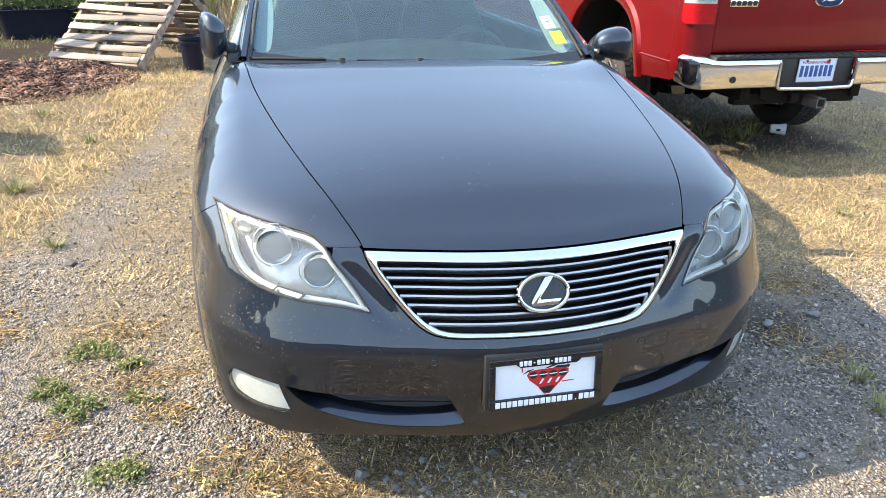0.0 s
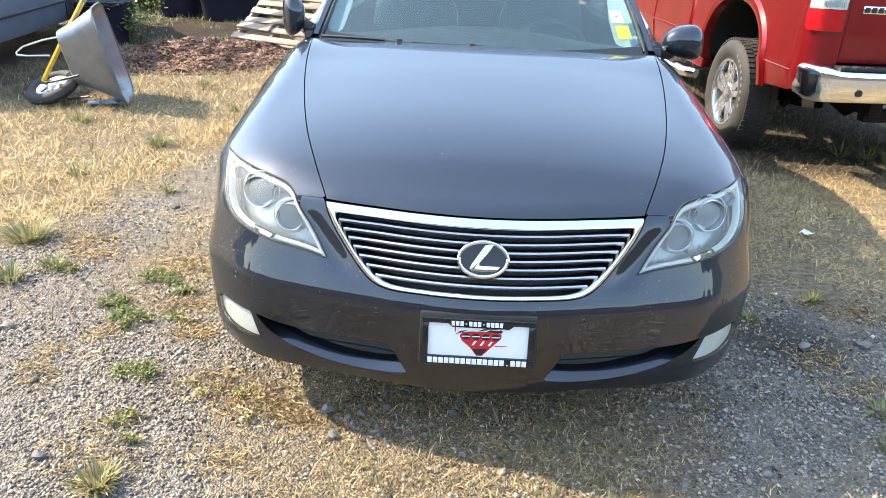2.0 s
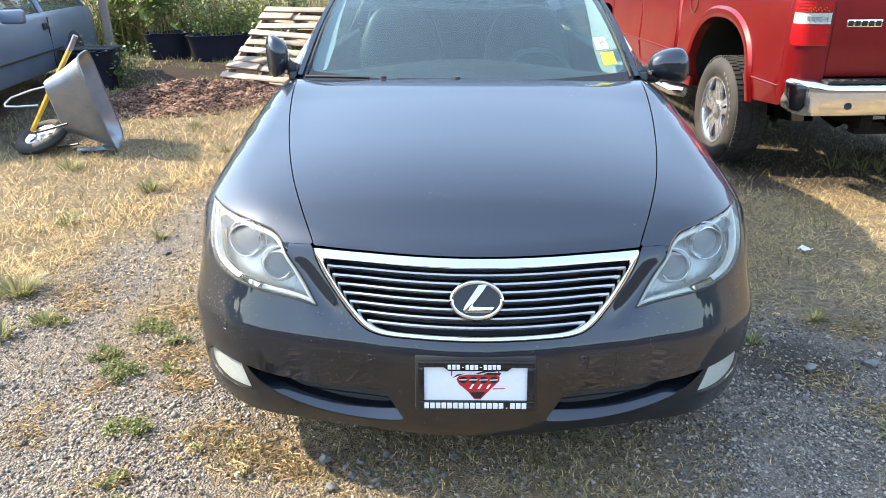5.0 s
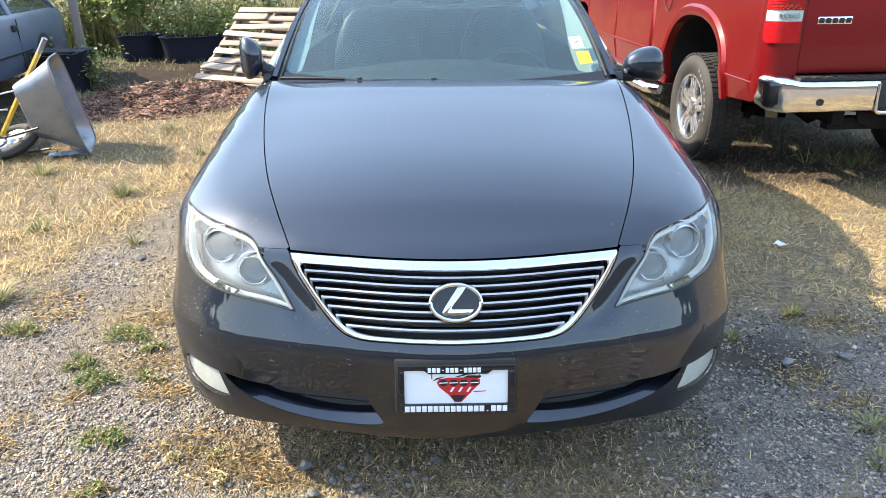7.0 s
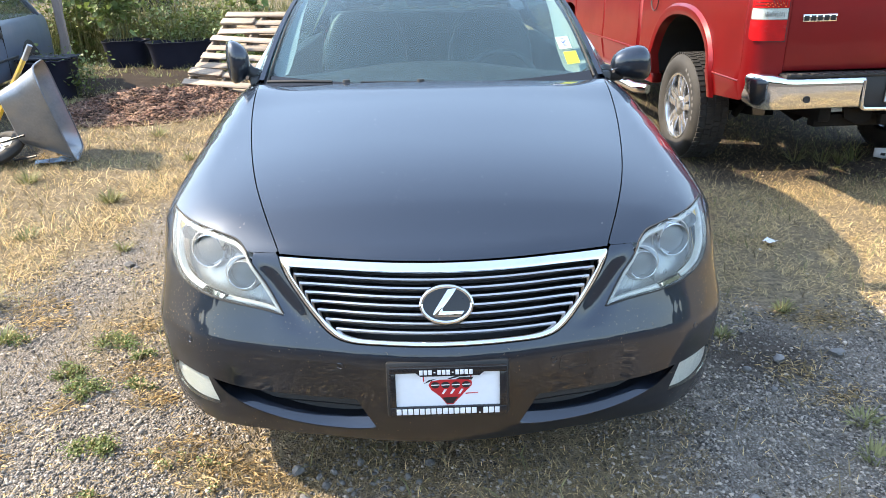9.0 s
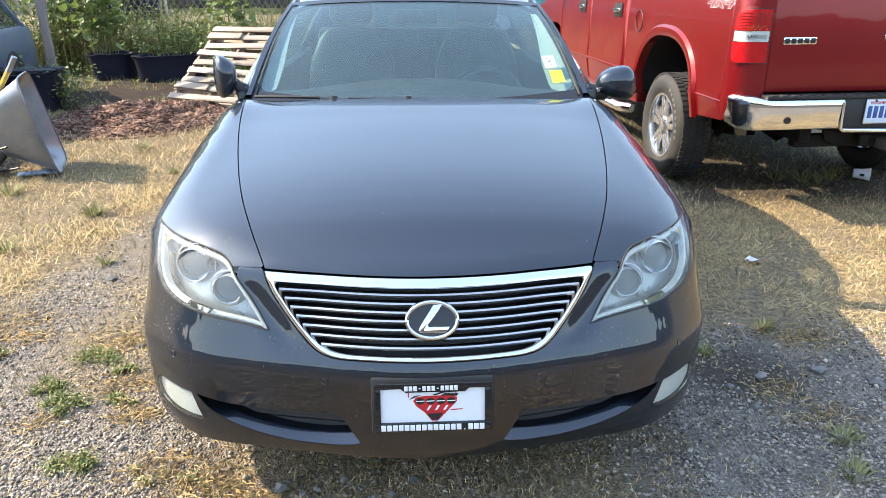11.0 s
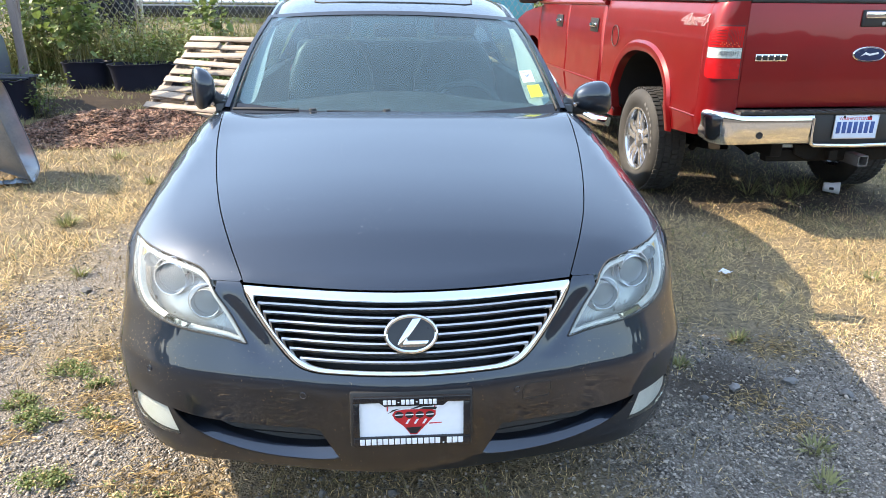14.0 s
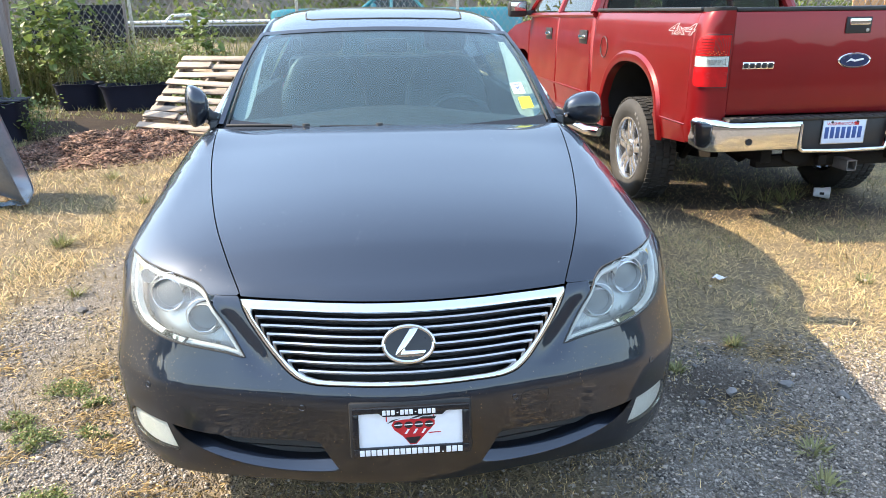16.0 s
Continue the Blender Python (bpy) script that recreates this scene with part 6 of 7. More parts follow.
for off, mt, nm, wide in ((0.0015, SILVER, "decal", 0.006), (0.0024, TRUCK_RED, "decal_fill", -0.001)):
    lettering("4x4", 0.17, pose(-float(spline(STEP, 1.322)) - off, 0.465, 1.322, 90, 0, -90) @ pose(0, 0, 0, -10.5) @ Matrix.Diagonal((1.45, 0.58, 1, 1)), mt, truck, nm, shear=0.25, bold=wide)
# tailgate
gate = part("tailgate", box(-0.785, 0.785, 0.10, 0.16, 0.80, 1.435, 0.012, seg=3), TRUCK_RED, truck, "dark red tailgate, lightly dusty")
part("gate_cap", box(-0.78, 0.78, 0.098, 0.17, 1.432, 1.458, 0.008), BLACK, gate, "dark tailgate top cap")
gh = part("gate_handle", box(-0.045, 0.128, 0.088, 0.104, 1.295, 1.395, 0.008), BLACK, gate, "black handle recess")
part("handle_pull", box(-0.030, 0.110, 0.076, 0.092, 1.345, 1.388, 0.008), CHROME, gh, "chrome pull")
part("gate_lock", lathe([(0.012, 0), (0.011, 0.004), (0, 0.005)], 14, m=pose(0.100, 0.088, 1.315, 90)), SATIN, gh)
bm = lathe([(0.125, 0.0), (0.124, 0.008), (0.115, 0.012), (0.110, 0.009), (0.0, 0.009)], 40, m=pose(0.050, 0.1, 1.13, 90) @ Matrix.Diagonal((0.92, 0.39, 1, 1)))
oval = part("oval_badge", bm, CHROME, gate, "oval badge with chrome rim")
part("oval_field", lathe([(0.109, 0.0095), (0.108, 0.0115), (0.0, 0.0125)], 40, m=pose(0.050, 0.1, 1.13, 90) @ Matrix.Diagonal((0.92, 0.36, 1, 1))), BADGE_BLUE, oval, "blue field")
part("oval_mark", prism([(-0.062, -0.012), (-0.03, 0.014), (0.0, 0.004), (0.055, 0.014), (0.062, 0.004), (0.0, -0.008), (-0.03, 0.0)], 0.002, pose(0.050, 0.0868, 1.13)), WHITE, oval)
bdg = part("model_badge", box(-0.708, -0.497, 0.092, 0.101, 1.088, 1.132, 0.004), CHROME, gate, "chrome model badge")
for k in range(5):
    part("badge_bar", box(-0.70 + k * 0.041, -0.67 + k * 0.041, 0.0905, 0.093, 1.095, 1.125, 0.001), INK, bdg)
part("bed_floor", box(-0.51, 0.51, 0.16, 2.14, 0.86, 0.9), BLACK, truck)
part("bed_front", box(-0.94, 0.94, 2.12, 2.15, 0.6, 1.44, 0.01), TRUCK_RED, truck)
# rear bumper
for s in (-1, 1):
    way = [(0.305 + 0.0545 * k, 0.0) for k in range(10)] + [(0.85 + 0.115 * math.sin(q), 0.115 - 0.115 * math.cos(q)) for q in np.linspace(0.05, math.pi / 2, 12)] + [(0.966, 0.15), (0.966, 0.20)]
    rows = []
    for z, dy in ((0.598, 0.06), (0.583, 0.02), (0.586, 0.010), (0.594, 0.004), (0.610, 0.0), (0.640, -0.003), (0.68, -0.006), (0.72, -0.008), (0.744, -0.008), (0.756, -0.004), (0.764, 0.002), (0.769, 0.012), (0.772, 0.03), (0.772, 0.06)):
        rows.append([(s * (x - dy * min(1, y / 0.115)), y + dy * max(0, 1 - y / 0.115), z + 0.03 * min(1, y / 0.3) * max(0, (0.68 - z) / 0.09) + 0.022 * min(1, max(0, x - 0.78) / 0.1) * max(0, (z - 0.68) / 0.09)) for x, y in way])
    bm = sheet(rows)
    bmesh.ops.recalc_face_normals(bm, faces=bm.faces)
    if sum(f.normal.y for f in bm.faces) > 0:
        bmesh.ops.reverse_faces(bm, faces=bm.faces)
    solidify(bm, 0.006)
    bend = part("bumper_end", bm, CHROME, truck, "scuffed chrome bumper end")
    part("bumper_hole", lathe([(0.022, 0.0), (0.021, 0.004), (0.014, 0.002), (0.0, 0.002)], 18, m=pose(s * 0.66, -0.006, 0.645, 90)), BLACK, bend)
mid = part("bumper_middle", prism([(-0.31, 0.77), (-0.305, 0.60), (-0.29, 0.575), (0.29, 0.575), (0.305, 0.60), (0.31, 0.77)], 0.05, pose(0, 0.02, 0), 0.004), BLACK, truck, "dark recessed bumper centre")
part("bumper_rail", tube([(-0.312, 0.0, 0.75), (-0.310, -0.002, 0.63), (-0.302, -0.002, 0.592), (-0.285, -0.002, 0.576), (0, -0.004, 0.570), (0.285, -0.002, 0.576), (0.302, -0.002, 0.592), (0.310, -0.002, 0.63), (0.312, 0.0, 0.75)], 0.014, 10), CHROME, truck)
pad = part("step_top", box(-0.80, 0.80, 0.006, 0.13, 0.770, 0.792, 0.008), BLACK, truck, "black bumper step pad")
for k in range(23):
    part("tread", box(-0.78 + k * 0.069, -0.74 + k * 0.069, 0.002, 0.05, 0.786, 0.797, 0.003), RUBBER, pad)
tp = thing("license_plate", "white and blue state license plate on the bumper", "license plate", at=TRUCK @ pose(-0.005, 0.012, 0.690))
part("card", box(-0.152, 0.152, -0.004, 0.0, -0.076, 0.076, 0.003), material("plate_blue", (0.62, 0.70, 0.80), (0.55, 0.64, 0.78), rough=0.4), tp, "pale blue and white embossed card")
part("plate_rim", tube([(-0.15, -0.003, -0.074), (0.15, -0.003, -0.074), (0.15, -0.003, 0.074), (-0.15, -0.003, 0.074), (-0.15, -0.003, -0.074)], 0.004, 6), SATIN, tp)
lettering("WASHINGTON", 0.028, pose(-0.028, -0.0045, 0.051, 90, 0, 0), RED_PRINT, tp, "state_name")
for k in range(7):
    part("print_bar", box(-0.132 + k * 0.0385, -0.105 + k * 0.0385, -0.0055, -0.003, -0.042, 0.032, 0.001), BLUE_INK, tp)
part("tag", box(0.070, 0.10, -0.0055, -0.003, 0.042, 0.064), RED_PRINT, tp)
for x in (-0.088, 0.088):
    part("bolt", lathe([(0.008, 0), (0.007, 0.004), (0, 0.005)], 10, m=pose(x, -0.004, 0.063, 90)), INK, tp)
# hitch, frame, exhaust, axle, spare
bm = bmesh.new()
for a in ((0.055, 0.125, 0.0, 0.3, 0.43, 0.437), (0.055, 0.125, 0.0, 0.3, 0.493, 0.50), (0.055, 0.062, 0.0, 0.3, 0.43, 0.50), (0.118, 0.125, 0.0, 0.3, 0.43, 0.50)):
    box(*a, 0.0, bm)
part("hitch_receiver", bm, GREY_STEEL, truck, "square hitch receiver tube")
part("hitch_bar", box(-0.5, 0.5, 0.14, 0.22, 0.44, 0.52, 0.01), STEEL, truck)
for s in (-1, 1):
    part("frame_rail", box(s * 0.46 - 0.04, s * 0.46 + 0.04, 0.1, 5.4, 0.48, 0.62, 0.01), STEEL, truck)
part("rear_axle", tube([(-0.75, REAR_Y, 0.395), (-0.15, REAR_Y, 0.395), (0, REAR_Y, 0.395), (0.15, REAR_Y, 0.395), (0.75, REAR_Y, 0.395)], 0.05, 10, radii=[0.045, 0.05, 0.15, 0.05, 0.045]), STEEL, truck)
part("spare_wheel", lathe([(0.2, -0.1), (0.36, -0.1), (0.38, -0.06), (0.38, 0.06), (0.36, 0.1), (0.2, 0.1)], 32, m=pose(0, 0.72, 0.60)), STEEL, truck)
# Unseen underbody box, added to cut the light under the truck
part("underbody", box(-0.72, 0.72, 1.7, 5.3, 0.40, 0.52, 0.03), STEEL, truck, "dark underbody")
# Unseen springs and shocks, added to block a strip of sun
for s in (-1, 1):
    part("leaf_spring", sheet([[(s * 0.53 + dx, y, 0.36 + 0.10 * ((y - REAR_Y) / 0.75) ** 2 + dz) for dx, dz in ((-0.03, 0.0), (-0.03, 0.06), (0.03, 0.06), (0.03, 0.0))] for y in np.linspace(0.64, 2.0, 13)], close=True), STEEL, truck, "dark leaf spring added to block sun under the bed")
    part("shock", tube([(s * 0.60, 1.0, 0.36), (s * 0.50, 0.75, 0.72)], 0.028, 10), STEEL, truck)
part("tow_plug", box(-0.12, -0.06, 0.05, 0.1, 0.46, 0.53, 0.008), STEEL, truck)
part("bracket", prism([(-0.34, 0.56), (-0.14, 0.56), (-0.16, 0.49), (-0.24, 0.46), (-0.33, 0.50)], 0.02, pose(0, 0.1, 0)), STEEL, truck)
# cab body, roof, hood, nose
part("cab_back", prism([(-0.94, 0.5), (0.94, 0.5), (0.94, 1.42), (-0.94, 1.42)], 0.04, pose(0, 2.2, 0), 0.01), TRUCK_RED, truck)
part("rear_window", prism([(-0.80, 1.45), (0.80, 1.45), (0.72, 1.84), (-0.72, 1.84)], 0.006, pose(0, 2.26, 0)), DARK_GLASS, truck, "dark cab rear window")
part("window_frame", tube([(-0.86, 2.25, 1.42), (0.86, 2.25, 1.42), (0.76, 2.33, 1.88), (-0.76, 2.33, 1.88), (-0.86, 2.25, 1.42)], 0.035, 8), TRUCK_RED, truck)
part("cab_roof", sheet([[(u * 0.76, y, 1.90 + 0.05 * (1 - u * u) - 0.10 * abs(v - 0.5) ** 3) for u in np.linspace(-1, 1, 13)] for v, y in zip(np.linspace(0, 1, 8), np.linspace(2.33, 4.05, 8))]), TRUCK_RED, truck)
part("windshield", sheet([[(u * (0.86 - 0.12 * v), 4.62 - 0.58 * v + 0.0 * u, 1.38 + 0.5 * v) for u in np.linspace(-1, 1, 9)] for v in np.linspace(0, 1, 5)]), DARK_GLASS, truck)
part("truck_hood", sheet([[(u * 0.962, y, z - 0.03 * u * u) for u in np.linspace(-1, 1, 13)] for y, z in ((4.43, 1.36), (4.8, 1.33), (5.2, 1.29), (5.5, 1.24), (5.66, 1.12), (5.68, 0.9), (5.68, 0.55))]), TRUCK_RED, truck)
part("cab_floor", box(-0.9, 0.9, 2.2, 5.5, 0.5, 0.56), BLACK, truck)
for x in (-0.42, 0.42):
    part("seat", box(x - 0.26, x + 0.26, 3.2, 3.36, 0.9, 1.62, 0.06), LEATHER, truck)

# ---- yard behind: wheelbarrow, pallets, planters, chips, fence, parked cars ----
GALV = material("galvanised_steel", (0.28, 0.295, 0.325), (0.20, 0.21, 0.235), rough=0.35, metal=0.75, scale=7, fine=60, vary=0.12, stain=(0.30, 0.29, 0.28))
TUB = material("black_tub", (0.010, 0.011, 0.021), (0.015, 0.016, 0.028), rough=0.5, scale=5, fine=80, bump=0.002, spec=0.2)
DIRT = material("dark_soil", (0.020, 0.014, 0.010), (0.046, 0.033, 0.023), rough=0.95, scale=6, fine=70, bump=0.02, spec=0.15)
PALLET = material("grey_pine", (0.42, 0.34, 0.26), (0.17, 0.135, 0.105), rough=0.8, scale=7, fine=60, bump=0.003, each=0.32, stain=(0.12, 0.09, 0.07), stretch=(0.3, 3, 3))
POST = material("old_post", (0.25, 0.21, 0.19), (0.16, 0.135, 0.12), rough=0.85, scale=6, fine=60, bump=0.003, stretch=(3, 3, 0.3))
OLD_BOARD = material("old_board", (0.022, 0.025, 0.034), (0.015, 0.017, 0.024), rough=0.8, scale=6, fine=60, bump=0.002, stretch=(0.3, 3, 3))
CHIP = material("wood_chip", (0.10, 0.043, 0.028), (0.235, 0.145, 0.095), rough=0.85, scale=4, fine=60, island=0.8)
BIG_LEAF = material("broad_leaf", (0.10, 0.165, 0.038), (0.20, 0.235, 0.075), rough=0.5, scale=5, fine=60, island=0.3, sheen_through=0.35)
TALL = material("tall_grass", (0.095, 0.135, 0.038), (0.25, 0.225, 0.09), rough=0.6, scale=0.8, fine=30, island=0.35, sheen_through=0.3)
GREY_PAINT = material("old_car_paint", (0.165, 0.205, 0.275), (0.135, 0.17, 0.235), rough=0.32, metal=0.3, scale=2, fine=200, coat=0.5, vary=0.1)
TEAL = material("teal_paint", (0.02, 0.22, 0.27), (0.02, 0.18, 0.22), rough=0.35, scale=2, fine=200, coat=0.6)

# wood chips on a low mound of soil
cx, cy, ra, rb = -3.15, 6.55, 1.05, 1.15


def heap(x, y):
    d = ((x - cx) / ra) ** 2 + ((y - cy) / rb) ** 2
    return 0.12 * np.maximum(1 - d, 0) ** 0.8 * (1 + 0.5 * np.sin(x * 5.3) * np.sin(y * 4.1) + 0.35 * np.sin(x * 13.1 + y * 4) * np.sin(y * 11.3 - x * 3)) - 0.012


g1, g2 = np.meshgrid(np.linspace(cx - ra * 1.05, cx + ra * 1.05, 44), np.linspace(cy - rb * 1.05, cy + rb * 1.05, 44))
hz = heap(g1, g2)
chips = part("wood_chip_heap", sheet([[Vector((a, b, c)) for a, b, c in zip(r1, r2, r3)] for r1, r2, r3 in zip(g1, g2, hz)]), DIRT)
tagged(chips, "low heap of reddish-brown wood chips on soil", "mulch")
k = 15000
a, d = rng.uniform(0, 6.28, k), np.sqrt(rng.uniform(0, 1.1, k))
x, y = cx + ra * d * np.cos(a), cy + rb * d * np.sin(a)
cube = np.array([(i, j, m) for i in (-1, 1) for j in (-1, 1) for m in (-1, 1)], float)
cf = np.array([(0, 1, 3, 2), (4, 6, 7, 5), (0, 4, 5, 1), (2, 3, 7, 6), (0, 2, 6, 4), (1, 5, 7, 3)])
dims = np.stack([0.005 + 0.052 * rng.uniform(0, 1, k) ** 2.0, 0.002 + 0.014 * rng.uniform(0, 1, k) ** 1.6, rng.uniform(0.001, 0.004, k)], 1)
v = cube[None] * dims[:, None]
for ax1, ax2, sg in ((1, 2, 0.45), (0, 2, 0.3), (0, 1, 3.0)):
    t = rng.normal(0, sg, k)[:, None]
    p1, p2 = v[..., ax1] * np.cos(t) - v[..., ax2] * np.sin(t), v[..., ax1] * np.sin(t) + v[..., ax2] * np.cos(t)
    v[..., ax1], v[..., ax2] = p1, p2
v += np.stack([x, y, np.maximum(heap(x, y), 0) + 0.010], 1)[:, None]
bulk("wood_chips", v.reshape(-1, 3), (cf[None] + (np.arange(k) * 8)[:, None, None]).reshape(-1, 4), CHIP, "reddish-brown wood chips", "mulch", True)

# bare dark soil in front of the planters
g1, g2 = np.meshgrid(np.linspace(-6.2, -2.3, 50), np.linspace(7.2, 10.9, 44))
dd = ((g1 + 4.15) / 1.8) ** 2 + ((g2 - 8.9) / 1.75) ** 2 + 0.25 * np.sin(g1 * 3.1) * np.sin(g2 * 2.7)
soil_z = 0.05 * np.clip(1 - dd, -0.6, 1)
tagged(part("soil_patch", sheet([[Vector((a, b, c)) for a, b, c in zip(r1, r2, r3)] for r1, r2, r3 in zip(g1, g2, soil_z)]), DIRT), "bare dark soil beside the planters", "soil", kind="structure")


def tub(at, rx, ry, h, turn, label):
    """A soft-sided planter with a rolled uneven rim, full of soil."""
    t = thing("planter", label, "planter", "black planters", at=pose(*at, 0, 0, turn))
    rows = []
    for f, z, seed in ((0.88, 0.0, 0), (0.93, h * 0.4, 1), (0.98, h * 0.85, 2), (1.03, h * 0.97, 3), (1.05, h, 4), (1.0, h * 1.01, 5), (0.95, h * 0.95, 6), (0.93, h * 0.80, 7)):
        row = []
        for i in range(48):
            q = 2 * math.pi * i / 48
            c_, s_ = math.cos(q), math.sin(q)
            w = 1 + 0.03 * noise.noise((c_ * 2 + at[0], s_ * 2, z * 3))
            row.append(Vector((math.copysign(abs(c_) ** 0.55, c_) * rx * f * w, math.copysign(abs(s_) ** 0.55, s_) * ry * f * w, z + 0.03 * noise.noise((c_ * 2.5, s_ * 2.5 + at[1], 0)) * (z / h))))
        rows.append(row)
    bm = sheet(rows, close=True)
    bmesh.ops.recalc_face_normals(bm, faces=bm.faces)
    part("tub_wall", bm, TUB, t, "black plastic wall")
    rows = [[Vector((math.copysign(abs(math.cos(q)) ** 0.55, math.cos(q)) * rx * f, math.copysign(abs(math.sin(q)) ** 0.55, math.sin(q)) * ry * f, h * 0.86 + 0.04 * (1 - f) + 0.03 * noise.noise((math.cos(q) * f * 3, math.sin(q) * f * 3, at[0])))) for q in np.linspace(0, 2 * math.pi, 32, endpoint=False)] for f in (0.97, 0.7, 0.4, 0.02)]
    part("soil", sheet(rows, close=True), DIRT, t, "dark potting soil")
    return t


tub((-4.80, 10.1, 0), 0.34, 0.33, 0.43, 12, "round black planter holding a leafy vine")
tub((-3.78, 9.75, 0), 0.53, 0.30, 0.43, 8, "long black planter holding tall weeds")
tub((-4.63, 7.25, 0), 0.29, 0.29, 0.47, 5, "tall black tub with boards across its top")
for dy in (-0.16, 0.02, 0.2):
    ob = part("board", box(-0.30, 0.30, -0.07, 0.07, 0, 0.02, 0.003), OLD_BOARD)
    ob.matrix_basis = pose(-4.62, 7.25 + dy * 0.9, 0.482, 0, 0, 6)
    tagged(ob, "dark weathered board lying across a black tub", "board", "boards on the tub")
for px_, py_, lean, w in ((-4.66, 7.85, -1, 0.046), (-4.80, 7.95, 5, 0.032)):
    ob = part("wooden_post", box(-w, w, -0.04, 0.04, 0, 2.5, 0.006), POST)
    ob.matrix_basis = pose(px_, py_, 0, 0, lean, 10)
    tagged(ob, "weathered grey wooden post beside a black tub", "post", "posts")


def leafy(name, at, h, spread, stems, leaves, size, mat, label, climb=0.3, stem_r=0.006):
    """Stems with broad leaves on short stalks, with gaps between."""
    t = thing(name, label, "plant", at=pose(*at))
    bm = bmesh.new()
    anchors = []
    for i in range(stems):
        a_ = rng.uniform(0, 6.28)
        r_ = spread * math.sqrt(rng.uniform(0, 1))
        p, path = Vector((math.cos(a_) * r_ * 0.5, math.sin(a_) * r_ * 0.35, 0)), []
        hh = h * rng.uniform(0.55, 1.0)
        for j in range(7):
            path.append(p.copy())
            anchors += [(p.copy(), j / 6)] * (j > 1)
            p = p + Vector((math.cos(a_) * r_ * 0.12 + rng.normal(0, spread * climb * 0.12), math.sin(a_) * r_ * 0.08 + rng.normal(0, spread * climb * 0.1), hh / 6))
        tube(path, stem_r, 5, bm, radii=[stem_r * (1 - 0.1 * j) for j in range(7)])
    part("stem", bm, material(name + "_stem", (0.085, 0.11, 0.04), (0.15, 0.14, 0.07), rough=0.7), t)
    vs_, fs_ = [], []
    for i in range(leaves):
        p, f = anchors[int(rng.integers(len(anchors)))]
        c_ = np.array(p) + rng.normal(0, 1, 3) * (spread * 0.22, spread * 0.18, h * 0.07)
        s_ = size * rng.uniform(0.5, 1.15)
        yaw, droop = rng.uniform(0, 6.28), rng.uniform(-0.2, 0.9)
        fwd = np.array((math.cos(yaw) * math.cos(droop), math.sin(yaw) * math.cos(droop), -math.sin(droop)))
        sd = np.array((-math.sin(yaw), math.cos(yaw), rng.normal(0, 0.35)))
        nn = np.cross(fwd, sd)
        b0 = len(vs_)
        vs_ += [c_, c_ + fwd * s_ * 0.15 + sd * s_ * 0.42 + nn * s_ * 0.12, c_ + fwd * s_ * 0.62 + sd * s_ * 0.40 + nn * s_ * 0.10, c_ + fwd * s_ * 1.05, c_ + fwd * s_ * 0.62 - sd * s_ * 0.40 + nn * s_ * 0.10, c_ + fwd * s_ * 0.15 - sd * s_ * 0.42 + nn * s_ * 0.12, c_ + fwd * s_ * 0.5]
        fs_ += [(b0, b0 + 1, b0 + 6), (b0 + 1, b0 + 2, b0 + 6), (b0 + 2, b0 + 3, b0 + 6), (b0 + 3, b0 + 4, b0 + 6), (b0 + 4, b0 + 5, b0 + 6), (b0 + 5, b0, b0 + 6)]
    me = bpy.data.meshes.new("foliage")
    me.from_pydata([tuple(q) for q in vs_], [], fs_)
    me.materials.append(mat)
    ob = new("foliage", me)
    ob.parent = t
    return t


leafy("vine", (-4.86, 10.15, 0.34), 1.9, 0.52, 16, 520, 0.135, BIG_LEAF, "broad-leaved green vine growing from a black planter")
leafy("vine", (-5.75, 11.0, 0.0), 1.9, 0.6, 12, 380, 0.135, BIG_LEAF, "broad-leaved green vine beside a post")
leafy("weed_bush", (-3.80, 9.75, 0.34), 0.8, 0.55, 22, 700, 0.055, LEAF, "small-leaved green weeds in a planter")
leafy("weed_bush", (-4.75, 11.15, 0.2), 1.3, 0.8, 20, 900, 0.06, LEAF, "tangle of small-leaved green weeds at the fence")
leafy("weed_bush", (-6.3, 10.9, 0.0), 1.6, 0.7, 20, 800, 0.07, LEAF, "dense green weeds at the fence corner")
leafy("weed_bush", (-3.3, 11.1, 0.2), 1.0, 0.7, 16, 500, 0.06, LEAF, "green weeds along the fence")
leafy("sapling", (-2.95, 10.3, 0.0), 2.1, 0.35, 4, 260, 0.13, BIG_LEAF, "young leafy sapling beside the pallets", stem_r=0.014)
leafy("weed_bush", (-2.75, 9.3, 0.0), 0.85, 0.45, 14, 420, 0.07, BIG_LEAF, "bright green weeds behind the pallets")
leafy("weed_bush", (-4.40, 7.35, 0.0), 0.62, 0.40, 20, 560, 0.045, LEAF, "small green weed beside a black tub")
x, y = scatter(5200, -6.6, -1.6, 10.7, 12.3, lambda x, y, q: 0.8 + 0.5 * q)
blades("tall_grass", x, y, 0.5, 1.35, 0.008, 0.22, TALL, "tall green and yellow grass along the fence")
x, y = scatter(4200, -4.8, 6.5, 11.9, 14.2, lambda x, y, q: 0.6 + 0.5 * q)
blades("tall_grass", x, y, 0.4, 1.1, 0.009, 0.4, STRAW, "tall dry yellow grass beyond the fence")
for wx, wy in ((-4.6, 9.2), (-3.6, 9.7), (-5.0, 9.6), (-3.0, 9.2), (-4.2, 9.75), (-2.8, 8.6), (-4.9, 7.0), (-4.2, 6.6)):
    weed((wx, wy), 0.2, 60, 0.14, "tuft of green grass on bare soil", True)

# pallets: slats on stringers, one leaning on another

